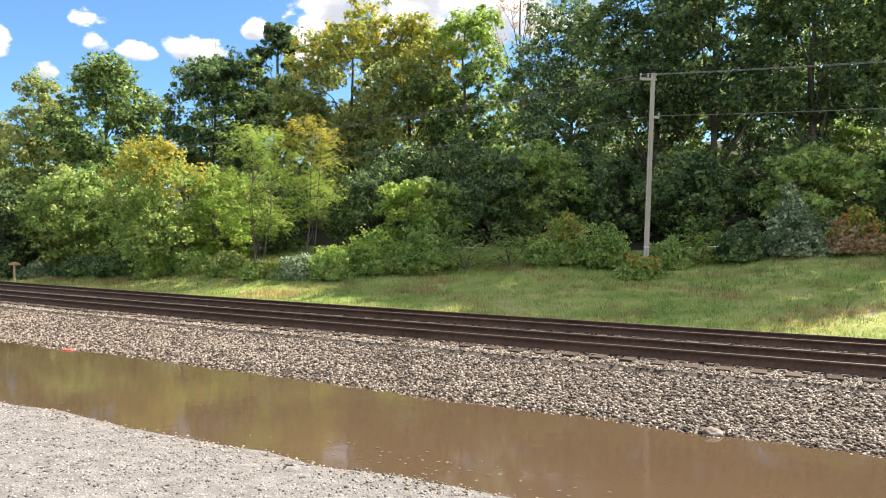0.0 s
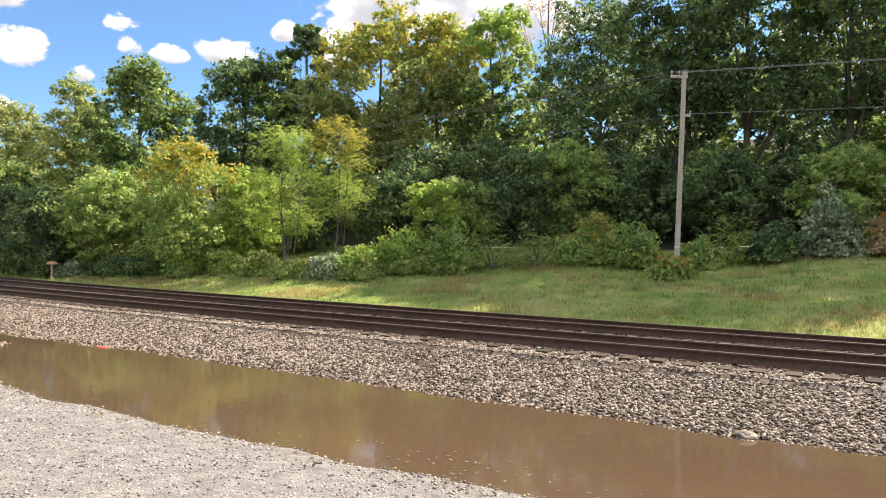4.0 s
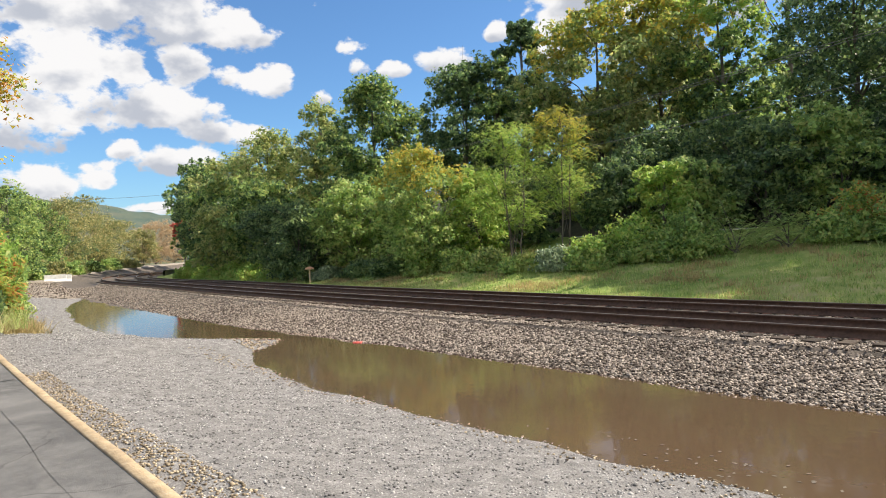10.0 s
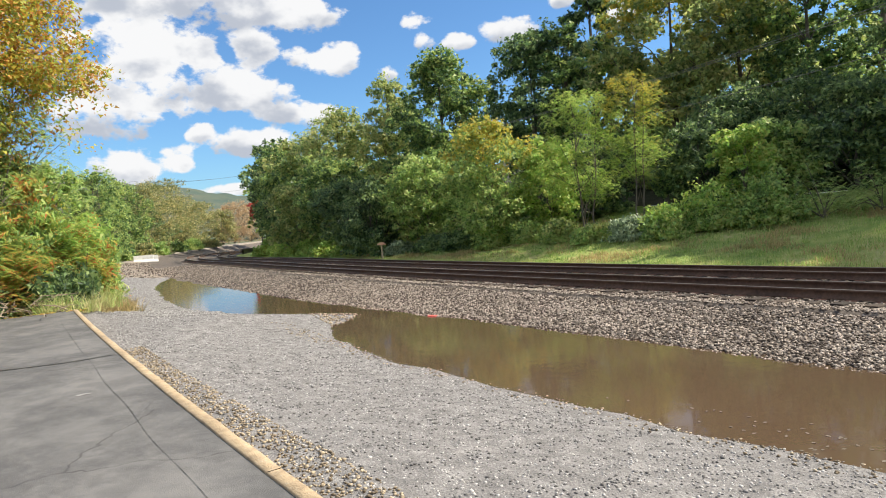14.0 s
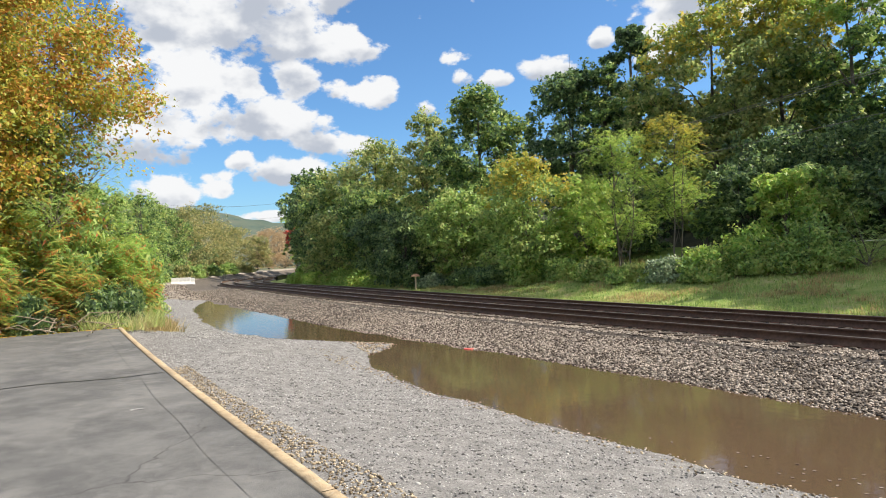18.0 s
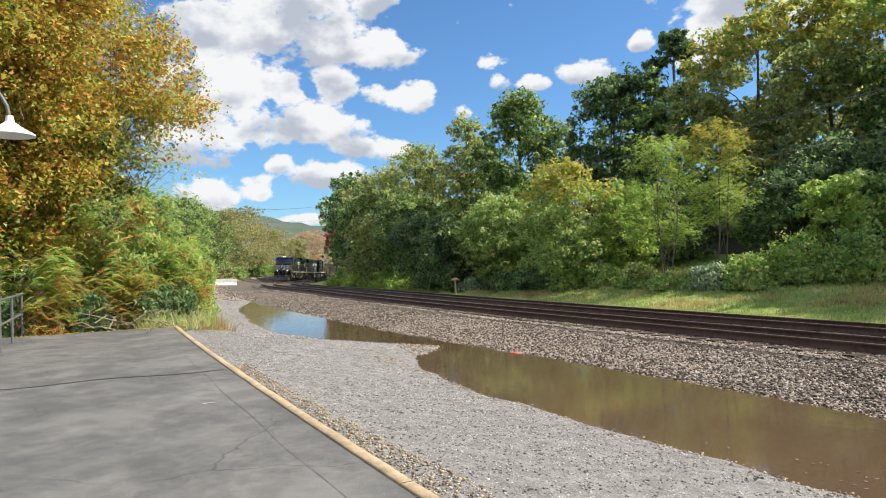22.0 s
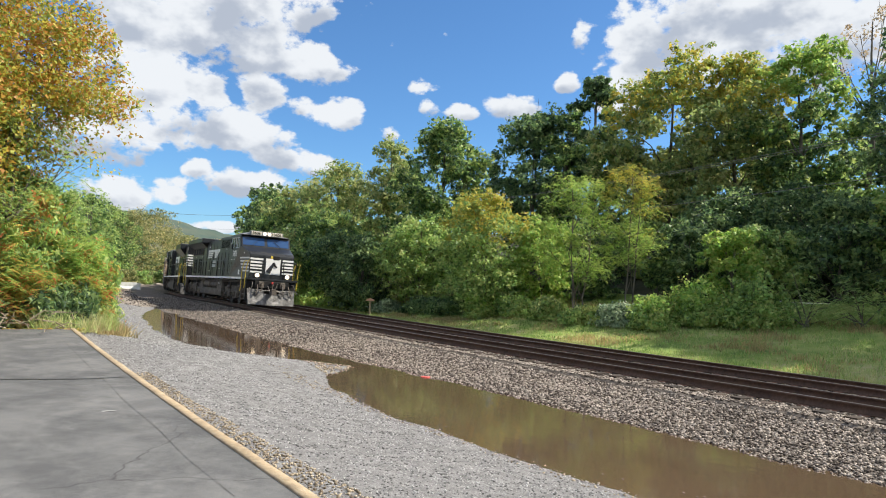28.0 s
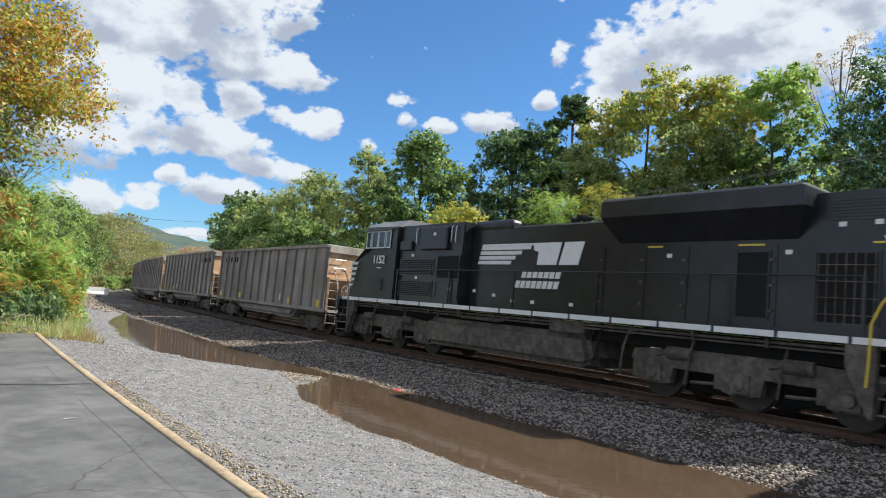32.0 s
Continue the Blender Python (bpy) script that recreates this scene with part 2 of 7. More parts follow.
# ---------------------------------------------------------------- materials
def material(name, colors, scale=4.0, rough=0.8, metal=0.0, bump=0.0, bump_scale=40.0, spots=None, island=0.0, translucent=0.0, detail=6.0, object_random=0.0, stretch=(1, 1, 1)):
    """A node material: colours mixed by noise at two scales, with relief. island: how far each piece differs."""
    m = bpy.data.materials.new(name)
    m.use_nodes = True
    nt = m.node_tree
    nt.nodes.clear()
    co = node(nt, "ShaderNodeTexCoord").outputs["Object"]
    if stretch != (1, 1, 1):
        co = node(nt, "ShaderNodeMapping", (0, co), (3, stretch)).outputs[0]
    fac = node(nt, "ShaderNodeTexNoise", ("Vector", co), ("Scale", scale), ("Detail", detail), ("Roughness", 0.65)).outputs["Fac"]
    big = node(nt, "ShaderNodeTexNoise", ("Vector", co), ("Scale", scale * 0.13), ("Detail", 3.0)).outputs["Fac"]
    fac = maths(nt, "MULTIPLY_ADD", big, 0.6, maths(nt, "MULTIPLY_ADD", fac, 1.2, -0.4))
    if island:
        rnd = node(nt, "ShaderNodeNewGeometry").outputs["Random Per Island"]
        fac = maths(nt, "MULTIPLY_ADD", maths(nt, "SUBTRACT", rnd, 0.5), island, fac)
    if object_random:
        rnd = node(nt, "ShaderNodeObjectInfo").outputs["Random"]
        fac = maths(nt, "MULTIPLY_ADD", maths(nt, "SUBTRACT", rnd, 0.5), object_random, fac)
    ramp = node(nt, "ShaderNodeValToRGB", (0, fac))
    while len(ramp.color_ramp.elements) < len(colors):
        ramp.color_ramp.elements.new(0.5)
    for i, (e, c) in enumerate(zip(ramp.color_ramp.elements, colors)):
        e.position, e.color = 0.22 + 0.56 * i / max(1, len(colors) - 1), (*c, 1)
    color = ramp.outputs[0]
    if spots:
        sc, lo, hi, c = spots
        sfac = node(nt, "ShaderNodeTexNoise", ("Vector", co), ("Scale", sc), ("Detail", 8.0), ("Roughness", 0.7)).outputs["Fac"]
        sfac = node(nt, "ShaderNodeMapRange", (0, sfac), (1, lo), (2, hi)).outputs[0]
        mx = node(nt, "ShaderNodeMix", (0, sfac), (6, color), data_type="RGBA")
        mx.inputs[7].default_value = (*c, 1)
        color = mx.outputs[2]
    bsdf = node(nt, "ShaderNodeBsdfPrincipled", (0, color), ("Roughness", rough), ("Metallic", metal))
    if translucent:
        bsdf.inputs["Specular IOR Level"].default_value = 0.4
    if bump:
        bn = node(nt, "ShaderNodeTexNoise", ("Vector", co), ("Scale", bump_scale), ("Detail", 5.0)).outputs["Fac"]
        bp = node(nt, "ShaderNodeBump", ("Height", bn), ("Strength", bump), ("Distance", 0.02))
        nt.links.new(bp.outputs[0], bsdf.inputs["Normal"])
    shader = bsdf.outputs[0]
    if translucent:
        tr = node(nt, "ShaderNodeBsdfTranslucent", (0, color))
        shader = node(nt, "ShaderNodeMixShader", (0, translucent), (1, shader), (2, tr.outputs[0])).outputs[0]
    out = node(nt, "ShaderNodeOutputMaterial")
    nt.links.new(shader, out.inputs[0])
    return m


def glow(name, color, power):
    m = bpy.data.materials.new(name)
    m.use_nodes = True
    b = m.node_tree.nodes["Principled BSDF"]
    b.inputs["Base Color"].default_value = (*color, 1)
    b.inputs["Emission Color"].default_value = (*color, 1)
    b.inputs["Emission Strength"].default_value = power
    return m


LEAF_TONE = 2.9


def foliage(name, *colors, island=0.75, translucent=0.48, rough=0.52, scale=0.8):
    colors = [tuple(c * min(LEAF_TONE, 0.54 / max(k)) for c in (k[0] * 1.0 + 0.003, k[1], k[2] * 1.15 + 0.005)) for k in colors]
    return material(name, colors, scale=scale, rough=rough, island=island, translucent=translucent, detail=3.0)


M = {}
M["ballast"] = material("ballast_gravel", [(0.03, 0.024, 0.019), (0.085, 0.069, 0.057), (0.19, 0.16, 0.135)], scale=16, rough=0.9, bump=1.0, bump_scale=22, detail=8)
M["stone"] = material("ballast_stone", [(0.045, 0.033, 0.025), (0.12, 0.094, 0.074), (0.21, 0.172, 0.142), (0.40, 0.345, 0.295)], scale=6, rough=0.88, island=1.3, bump=0.5, bump_scale=60)
M["track_stone"] = material("dark_ballast_stone", [(0.02, 0.014, 0.010), (0.05, 0.036, 0.026), (0.10, 0.072, 0.054)], scale=6, rough=0.9, island=1.1)
M["gravel"] = material("fine_gravel", [(0.085, 0.082, 0.083), (0.175, 0.17, 0.17), (0.32, 0.312, 0.308)], scale=42, rough=0.9, bump=1.0, bump_scale=55, detail=8)
M["pebble"] = material("gravel_chip", [(0.105, 0.102, 0.101), (0.21, 0.205, 0.203), (0.44, 0.43, 0.425)], scale=6, rough=0.9, island=1.2)
M["pebble_brown"] = material("river_pebble", [(0.14, 0.11, 0.075), (0.26, 0.21, 0.145), (0.42, 0.35, 0.25)], scale=6, rough=0.85, island=1.2)
M["seal"] = material("crack_sealant", [(0.012, 0.012, 0.012), (0.03, 0.03, 0.03)], scale=10, rough=0.6)
M["kerb"] = material("worn_yellow_kerb", [(0.26, 0.195, 0.125), (0.39, 0.295, 0.185), (0.50, 0.39, 0.26)], scale=9, rough=0.9, bump=0.6, bump_scale=90, spots=(30, 0.55, 0.7, (0.40, 0.36, 0.29)))
M["soil"] = material("leaf_litter", [(0.07, 0.045, 0.025), (0.15, 0.10, 0.055), (0.24, 0.15, 0.07)], scale=7, rough=0.95, bump=1.0, bump_scale=30)
M["grass_floor"] = material("grass_bank", [(0.10, 0.16, 0.03), (0.18, 0.25, 0.05), (0.28, 0.31, 0.09), (0.40, 0.34, 0.18)], scale=0.9, rough=0.95, bump=1.0, bump_scale=25)
M["grass"] = foliage("grass_blades", (0.055, 0.095, 0.018), (0.09, 0.14, 0.028), (0.14, 0.175, 0.045), (0.19, 0.18, 0.075), island=0.4, translucent=0.4, scale=0.5)
M["tan_grass"] = foliage("dry_grass", (0.09, 0.085, 0.03), (0.15, 0.12, 0.045), (0.20, 0.155, 0.065), island=0.6)
# colours halved so the sunlit floor reads as shaded under the trees
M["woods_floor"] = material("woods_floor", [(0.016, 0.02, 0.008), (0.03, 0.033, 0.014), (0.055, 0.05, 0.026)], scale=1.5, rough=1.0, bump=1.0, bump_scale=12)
M["far_ground"] = material("valley_ground", [(0.05, 0.06, 0.025), (0.10, 0.11, 0.045)], scale=0.05, rough=1.0)
M["road"] = material("gravel_road", [(0.12, 0.10, 0.08), (0.24, 0.205, 0.17), (0.36, 0.32, 0.27)], scale=9, rough=0.95, bump=0.9, bump_scale=25, detail=8)
M["rail_side"] = material("rusty_rail", [(0.045, 0.024, 0.015), (0.085, 0.046, 0.030), (0.13, 0.075, 0.05)], scale=12, rough=0.75, bump=0.3, bump_scale=60)
M["rail_top"] = material("polished_rail_head", [(0.24, 0.20, 0.175), (0.34, 0.30, 0.27)], scale=4, rough=0.38, metal=0.85)
M["tie"] = material("creosoted_tie", [(0.02, 0.014, 0.010), (0.045, 0.032, 0.023), (0.085, 0.062, 0.046)], scale=8, rough=0.95, bump=0.8, bump_scale=30, object_random=0.5, stretch=(0.2, 1, 1))
M["plate"] = material("rusty_tie_plate", [(0.10, 0.045, 0.03), (0.20, 0.10, 0.07)], scale=14, rough=0.85)
M["bark"] = material("grey_bark", [(0.06, 0.05, 0.04), (0.14, 0.12, 0.097), (0.24, 0.21, 0.175)], scale=5, rough=0.95, bump=0.8, bump_scale=18, stretch=(1, 1, 0.25))
M["twig"] = material("dead_twigs", [(0.17, 0.13, 0.09), (0.30, 0.25, 0.19)], scale=5, rough=0.95)
M["pole"] = material("weathered_pole", [(0.34, 0.30, 0.25), (0.47, 0.43, 0.37), (0.58, 0.54, 0.48)], scale=6, rough=0.9, bump=0.4, bump_scale=25, stretch=(3, 3, 0.15))
M["wire"] = material("cable_grey", [(0.16, 0.16, 0.16), (0.24, 0.24, 0.24)], rough=0.7)
M["porcelain"] = material("grey_insulator", [(0.35, 0.36, 0.37), (0.5, 0.5, 0.5)], rough=0.3)
M["concrete"] = material("white_concrete", [(0.62, 0.61, 0.58), (0.76, 0.75, 0.73), (0.82, 0.81, 0.79)], scale=3, rough=0.9, bump=0.3)
M["red"] = material("faded_red_plastic", [(0.55, 0.06, 0.05), (0.72, 0.12, 0.09)], scale=12, rough=0.45)
M["stake"] = material("raw_stake_wood", [(0.42, 0.33, 0.22), (0.58, 0.47, 0.33)], scale=8, rough=0.9)
M["orange"] = material("orange_marker_top", [(0.62, 0.32, 0.20), (0.70, 0.42, 0.28)], scale=8, rough=0.8)
M["steel_dark"] = material("black_bridge_steel", [(0.012, 0.014, 0.018), (0.025, 0.027, 0.032)], scale=5, rough=0.6)
M["lamp_metal"] = material("brushed_lamp_metal", [(0.6, 0.6, 0.6), (0.75, 0.75, 0.75)], rough=0.4, metal=0.6)
M["handrail"] = material("grey_galvanised_rail", [(0.10, 0.11, 0.11), (0.18, 0.19, 0.19)], scale=6, rough=0.55, metal=0.5)
# bluish base colours stand in for the haze of distance
M["hill"] = material("wooded_hill", [(0.03, 0.055, 0.05), (0.045, 0.075, 0.06), (0.07, 0.09, 0.065), (0.09, 0.09, 0.07)], scale=0.02, rough=1.0, island=0.4)
M["oak"] = foliage("oak_leaves", (0.022, 0.045, 0.012), (0.05, 0.095, 0.022), (0.10, 0.15, 0.035), (0.17, 0.20, 0.05))
# dark green foliage; its colour also carries the backlit wood's shade
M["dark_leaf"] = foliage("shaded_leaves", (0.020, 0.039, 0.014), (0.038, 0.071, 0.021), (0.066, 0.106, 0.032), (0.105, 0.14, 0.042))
M["light_leaf"] = foliage("ash_leaves", (0.06, 0.09, 0.025), (0.115, 0.15, 0.04), (0.185, 0.205, 0.06), (0.25, 0.24, 0.08))
M["olive_leaf"] = foliage("olive_leaves", (0.05, 0.065, 0.02), (0.09, 0.105, 0.03), (0.14, 0.14, 0.045), (0.19, 0.165, 0.06))
M["yellow_leaf"] = foliage("yellowing_leaves", (0.07, 0.105, 0.02), (0.17, 0.19, 0.03), (0.34, 0.29, 0.04), (0.46, 0.36, 0.05))
M["lime_leaf"] = foliage("lime_green_leaves", (0.08, 0.14, 0.024), (0.15, 0.23, 0.04), (0.23, 0.30, 0.058), (0.32, 0.34, 0.08))
M["autumn_leaf"] = foliage("autumn_leaves", (0.09, 0.12, 0.018), (0.18, 0.18, 0.022), (0.26, 0.205, 0.026), (0.31, 0.155, 0.03), island=0.8)
M["sumac_leaf"] = foliage("sumac_leaves", (0.07, 0.12, 0.022), (0.14, 0.18, 0.03), (0.28, 0.22, 0.04), (0.34, 0.11, 0.035), island=0.8)
M["red_leaf"] = foliage("red_leaves", (0.30, 0.05, 0.03), (0.50, 0.10, 0.06), island=0.8)
M["brown_leaf"] = foliage("thin_brown_leaves", (0.13, 0.10, 0.05), (0.24, 0.18, 0.09), (0.33, 0.25, 0.13), island=0.6)
M["shrub_leaf"] = foliage("shrub_leaves", (0.06, 0.10, 0.025), (0.115, 0.18, 0.042), (0.185, 0.245, 0.06), (0.27, 0.30, 0.085))
M["grey_leaf"] = foliage("silvery_leaves", (0.05, 0.075, 0.035), (0.09, 0.125, 0.06), (0.16, 0.19, 0.10), translucent=0.25)
M["black_paint"] = material("black_loco_paint", [(0.010, 0.0105, 0.012), (0.017, 0.0178, 0.0195), (0.027, 0.027, 0.028)], scale=2.5, rough=0.30, bump=0.04, bump_scale=8, spots=(7, 0.62, 0.85, (0.026, 0.024, 0.022)))
M["white_paint"] = material("white_loco_paint", [(0.72, 0.71, 0.69), (0.84, 0.83, 0.81)], scale=4, rough=0.5)
M["grey_under"] = material("dusty_truck_grey", [(0.045, 0.037, 0.030), (0.105, 0.088, 0.072), (0.19, 0.16, 0.13)], scale=5, rough=0.85, bump=0.3, bump_scale=25)
M["wheel"] = material("wheel_steel", [(0.04, 0.032, 0.027), (0.08, 0.068, 0.058)], scale=6, rough=0.6, metal=0.3)
M["yellow_rail"] = material("yellow_grab_iron", [(0.62, 0.46, 0.05), (0.74, 0.56, 0.08)], rough=0.45)
M["glass"] = material("cab_glass", [(0.02, 0.03, 0.05), (0.03, 0.045, 0.07)], rough=0.06, metal=0.0)
M["silver"] = material("bare_window_frame", [(0.5, 0.5, 0.5), (0.65, 0.65, 0.65)], rough=0.35, metal=0.7)
# lighter than black_paint: puts sunlight into roofs, radiator tops and the end door
M["roof_grey"] = material("sunlit_roof_paint", [(0.12, 0.125, 0.13), (0.20, 0.205, 0.21)], scale=3, rough=0.55)
M["car_steel"] = material("weathered_car_steel", [(0.15, 0.128, 0.105), (0.26, 0.23, 0.20), (0.40, 0.36, 0.32)], scale=1.6, rough=0.7, bump=0.15, bump_scale=20, spots=(2.6, 0.58, 0.72, (0.13, 0.085, 0.055)), stretch=(1, 1, 0.35))
# rust-tan, paler than car_steel: sunlight on the ends is in the colour
M["car_end"] = material("rusty_sunlit_car_end", [(0.34, 0.20, 0.11), (0.50, 0.33, 0.20), (0.60, 0.46, 0.32)], scale=2.5, rough=0.8)
M["headlight"] = glow("headlight", (1.0, 0.80, 0.55), 1.1)
# near-black for dark trim, and for shade painted into openings and underframe
M["dark_void"] = material("shade_and_trim_black", [(0.003, 0.003, 0.003), (0.007, 0.0065, 0.006)], scale=4, rough=0.85)
M["step_edge"] = material("worn_step_steel", [(0.10, 0.09, 0.08), (0.24, 0.22, 0.20)], scale=9, rough=0.7)
M["hose_pale"] = material("dusty_pale_hose", [(0.16, 0.145, 0.13), (0.34, 0.31, 0.28)], scale=7, rough=0.8)
M["red_paint"] = material("red_valve_paint", [(0.40, 0.03, 0.03), (0.5, 0.05, 0.04)], rough=0.5)
# blue base colour paints the sky's reflection in the panes
M["windscreen_glass"] = material("windscreen_glass", [(0.02, 0.05, 0.14), (0.03, 0.075, 0.19)], scale=1.5, rough=0.05)
M["plow"] = material("scuffed_plow", [(0.04, 0.04, 0.04), (0.15, 0.145, 0.14), (0.38, 0.365, 0.35)], scale=3, rough=0.65, spots=(2.2, 0.45, 0.62, (0.04, 0.037, 0.034)))


def water_material():
    m = bpy.data.materials.new("muddy_water")
    m.use_nodes = True
    nt = m.node_tree
    b = nt.nodes["Principled BSDF"]
    co = node(nt, "ShaderNodeTexCoord").outputs["Object"]
    big = node(nt, "ShaderNodeTexNoise", ("Vector", co), ("Scale", 0.5), ("Detail", 3.0)).outputs["Fac"]
    ramp = node(nt, "ShaderNodeValToRGB", (0, big))
    ramp.color_ramp.elements[0].color, ramp.color_ramp.elements[1].color = (0.075, 0.050, 0.032, 1), (0.100, 0.067, 0.043, 1)
    nt.links.new(ramp.outputs[0], b.inputs["Base Color"])
    b.inputs["Roughness"].default_value, b.inputs["IOR"].default_value = 0.06, 1.33
    rip = node(nt, "ShaderNodeTexNoise", ("Vector", co), ("Scale", 5.0), ("Detail", 3.0)).outputs["Fac"]
    bp = node(nt, "ShaderNodeBump", ("Height", rip), ("Strength", 0.06), ("Distance", 0.02))
    nt.links.new(bp.outputs[0], b.inputs["Normal"])
    return m


M["water"] = water_material()


def asphalt_material():
    """Worn asphalt: dark binder, pale chips, bleached patches and hairline cracks."""
    m = bpy.data.materials.new("worn_asphalt")
    m.use_nodes = True
    nt = m.node_tree
    b = nt.nodes["Principled BSDF"]
    co = node(nt, "ShaderNodeTexCoord").outputs["Object"]

    def blend(fac, a, c):
        mx = node(nt, "ShaderNodeMix", (0, fac), (6, a), data_type="RGBA")
        mx.inputs[7].default_value = (*c, 1)
        return mx.outputs[2]

    def grain(scale, detail, lo, hi, rough=0.6):
        f = node(nt, "ShaderNodeTexNoise", ("Vector", co), ("Scale", scale), ("Detail", detail), ("Roughness", rough)).outputs["Fac"]
        return node(nt, "ShaderNodeMapRange", (0, f), (1, lo), (2, hi), interpolation_type="SMOOTHSTEP").outputs[0]
    col = blend(grain(1.1, 8.0, 0.38, 0.66, 0.7), (0.070, 0.070, 0.073, 1), (0.135, 0.134, 0.134))
    col = blend(maths(nt, "MULTIPLY", grain(0.6, 9.0, 0.48, 0.62, 0.7), 0.42), col, (0.21, 0.206, 0.202))
    col = blend(maths(nt, "MULTIPLY", grain(0.6, 3.0, 0.60, 0.66), 0.5), col, (0.07, 0.07, 0.073))
    col = blend(maths(nt, "MULTIPLY", grain(120.0, 3.0, 0.58, 0.68), 0.7), col, (0.27, 0.265, 0.255))
    col = blend(maths(nt, "MULTIPLY", grain(55.0, 4.0, 0.60, 0.70), 0.7), col, (0.035, 0.035, 0.036))
    warp = node(nt, "ShaderNodeTexNoise", ("Vector", co), ("Scale", 2.2), ("Detail", 4.0))
    bent = node(nt, "ShaderNodeVectorMath", (0, warp.outputs["Color"]), (1, (0.5, 0.5, 0.5)), operation="MULTIPLY")
    bent = node(nt, "ShaderNodeVectorMath", (0, bent.outputs[0]), (1, co), operation="ADD")
    v = node(nt, "ShaderNodeTexVoronoi", ("Vector", bent.outputs[0]), ("Scale", 0.42))
    v.feature = "DISTANCE_TO_EDGE"
    crack = node(nt, "ShaderNodeMapRange", (0, v.outputs["Distance"]), (1, 0.0), (2, 0.006), (3, 0.8), (4, 0.0)).outputs[0]
    col = blend(maths(nt, "MULTIPLY", crack, grain(0.5, 2.0, 0.45, 0.55)), col, (0.03, 0.03, 0.031))
    nt.links.new(col, b.inputs["Base Color"])
    b.inputs["Roughness"].default_value = 0.88
    h = node(nt, "ShaderNodeTexNoise", ("Vector", co), ("Scale", 140.0), ("Detail", 4.0)).outputs["Fac"]
    bp = node(nt, "ShaderNodeBump", ("Height", h), ("Strength", 0.45), ("Distance", 0.01))
    nt.links.new(bp.outputs[0], b.inputs["Normal"])
    return m


M["asphalt"] = asphalt_material()
M["faded_paint"] = material("faded_paint", [(0.20, 0.20, 0.20), (0.42, 0.42, 0.41)], scale=30, rough=0.9)
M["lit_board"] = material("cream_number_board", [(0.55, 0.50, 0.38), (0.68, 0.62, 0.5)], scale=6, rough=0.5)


# ---------------------------------------------------------------- mesh helpers
def part(name, bm, mat, parent=None, label=""):
    """Links a bmesh as one mesh object, under a thing or a part."""
    me = bpy.data.meshes.new(name)
    bm.to_mesh(me)
    bm.free()
    me.materials.append(mat)
    ob = new(name, me)
    if parent:
        ob.parent = parent
    return tagged(ob, label)


def sheet(name, verts, faces, mat, parent=None, smooth=False):
    me = bpy.data.meshes.new(name)
    verts, faces = np.asarray(verts, np.float32), np.asarray(faces, np.int32)
    k = faces.shape[1]
    me.vertices.add(len(verts))
    me.vertices.foreach_set("co", verts.ravel())
    me.loops.add(faces.size)
    me.loops.foreach_set("vertex_index", faces.ravel())
    me.polygons.add(len(faces))
    me.polygons.foreach_set("loop_start", np.arange(0, faces.size, k, dtype=np.int32))
    if smooth:
        me.polygons.foreach_set("use_smooth", np.ones(len(faces), bool))
    me.update(calc_edges=True)
    me.materials.append(mat)
    ob = new(name, me)
    if parent:
        ob.parent = parent
    return ob


def box(bm, x0, x1, y0, y1, z0, z1, bevel=0.0):
    """Adds a block, its edges bevelled where asked."""
    r = bmesh.ops.create_cube(bm, size=1.0)
    for v in r["verts"]:
        v.co = Vector(((x0 + x1) / 2 + v.co.x * (x1 - x0), (y0 + y1) / 2 + v.co.y * (y1 - y0), (z0 + z1) / 2 + v.co.z * (z1 - z0)))
    if bevel:
        es = {e for v in r["verts"] for e in v.link_edges}
        bmesh.ops.bevel(bm, geom=list(es), offset=bevel, segments=2, affect="EDGES", profile=0.5)
    return bm


def blk(*a, bevel=0.0):
    return box(bmesh.new(), *a, bevel=bevel)


def rod(bm, a, b, r0, r1=None, seg=8):
    """Adds a tapered round bar from a to b."""
    a, b = Vector(a), Vector(b)
    d = b - a
    q = d.to_track_quat("Z", "Y").to_matrix()
    r1 = r0 if r1 is None else r1
    rings = []
    for p, r in ((a, r0), (b, r1)):
        rings.append([bm.verts.new(p + q @ Vector((math.cos(t) * r, math.sin(t) * r, 0))) for t in [2 * math.pi * i / seg for i in range(seg)]])
    for i in range(seg):
        bm.faces.new((rings[0][i], rings[0][(i + 1) % seg], rings[1][(i + 1) % seg], rings[1][i]))
    bm.faces.new(rings[0][::-1])
    bm.faces.new(rings[1])
    return bm


def pipe(bm, pts, r, seg=6):
    for a, b in zip(pts, pts[1:]):
        rod(bm, a, b, r, r, seg)
    return bm


def prism(bm, outline, y0, y1):
    """Adds a solid: an outline in x, z, drawn out from y0 to y1."""
    A = [bm.verts.new((x, y0, z)) for x, z in outline]
    B = [bm.verts.new((x, y1, z)) for x, z in outline]
    n = len(outline)
    for i in range(n):
        bm.faces.new((A[i], A[(i + 1) % n], B[(i + 1) % n], B[i]))
    bm.faces.new(A[::-1])
    bm.faces.new(B)
    bmesh.ops.recalc_face_normals(bm, faces=bm.faces[:])
    return bm


def empty(name, m=None):
    ob = new(name)
    ob.empty_display_size = 0.3
    if m is not None:
        ob.matrix_basis = m
    return ob


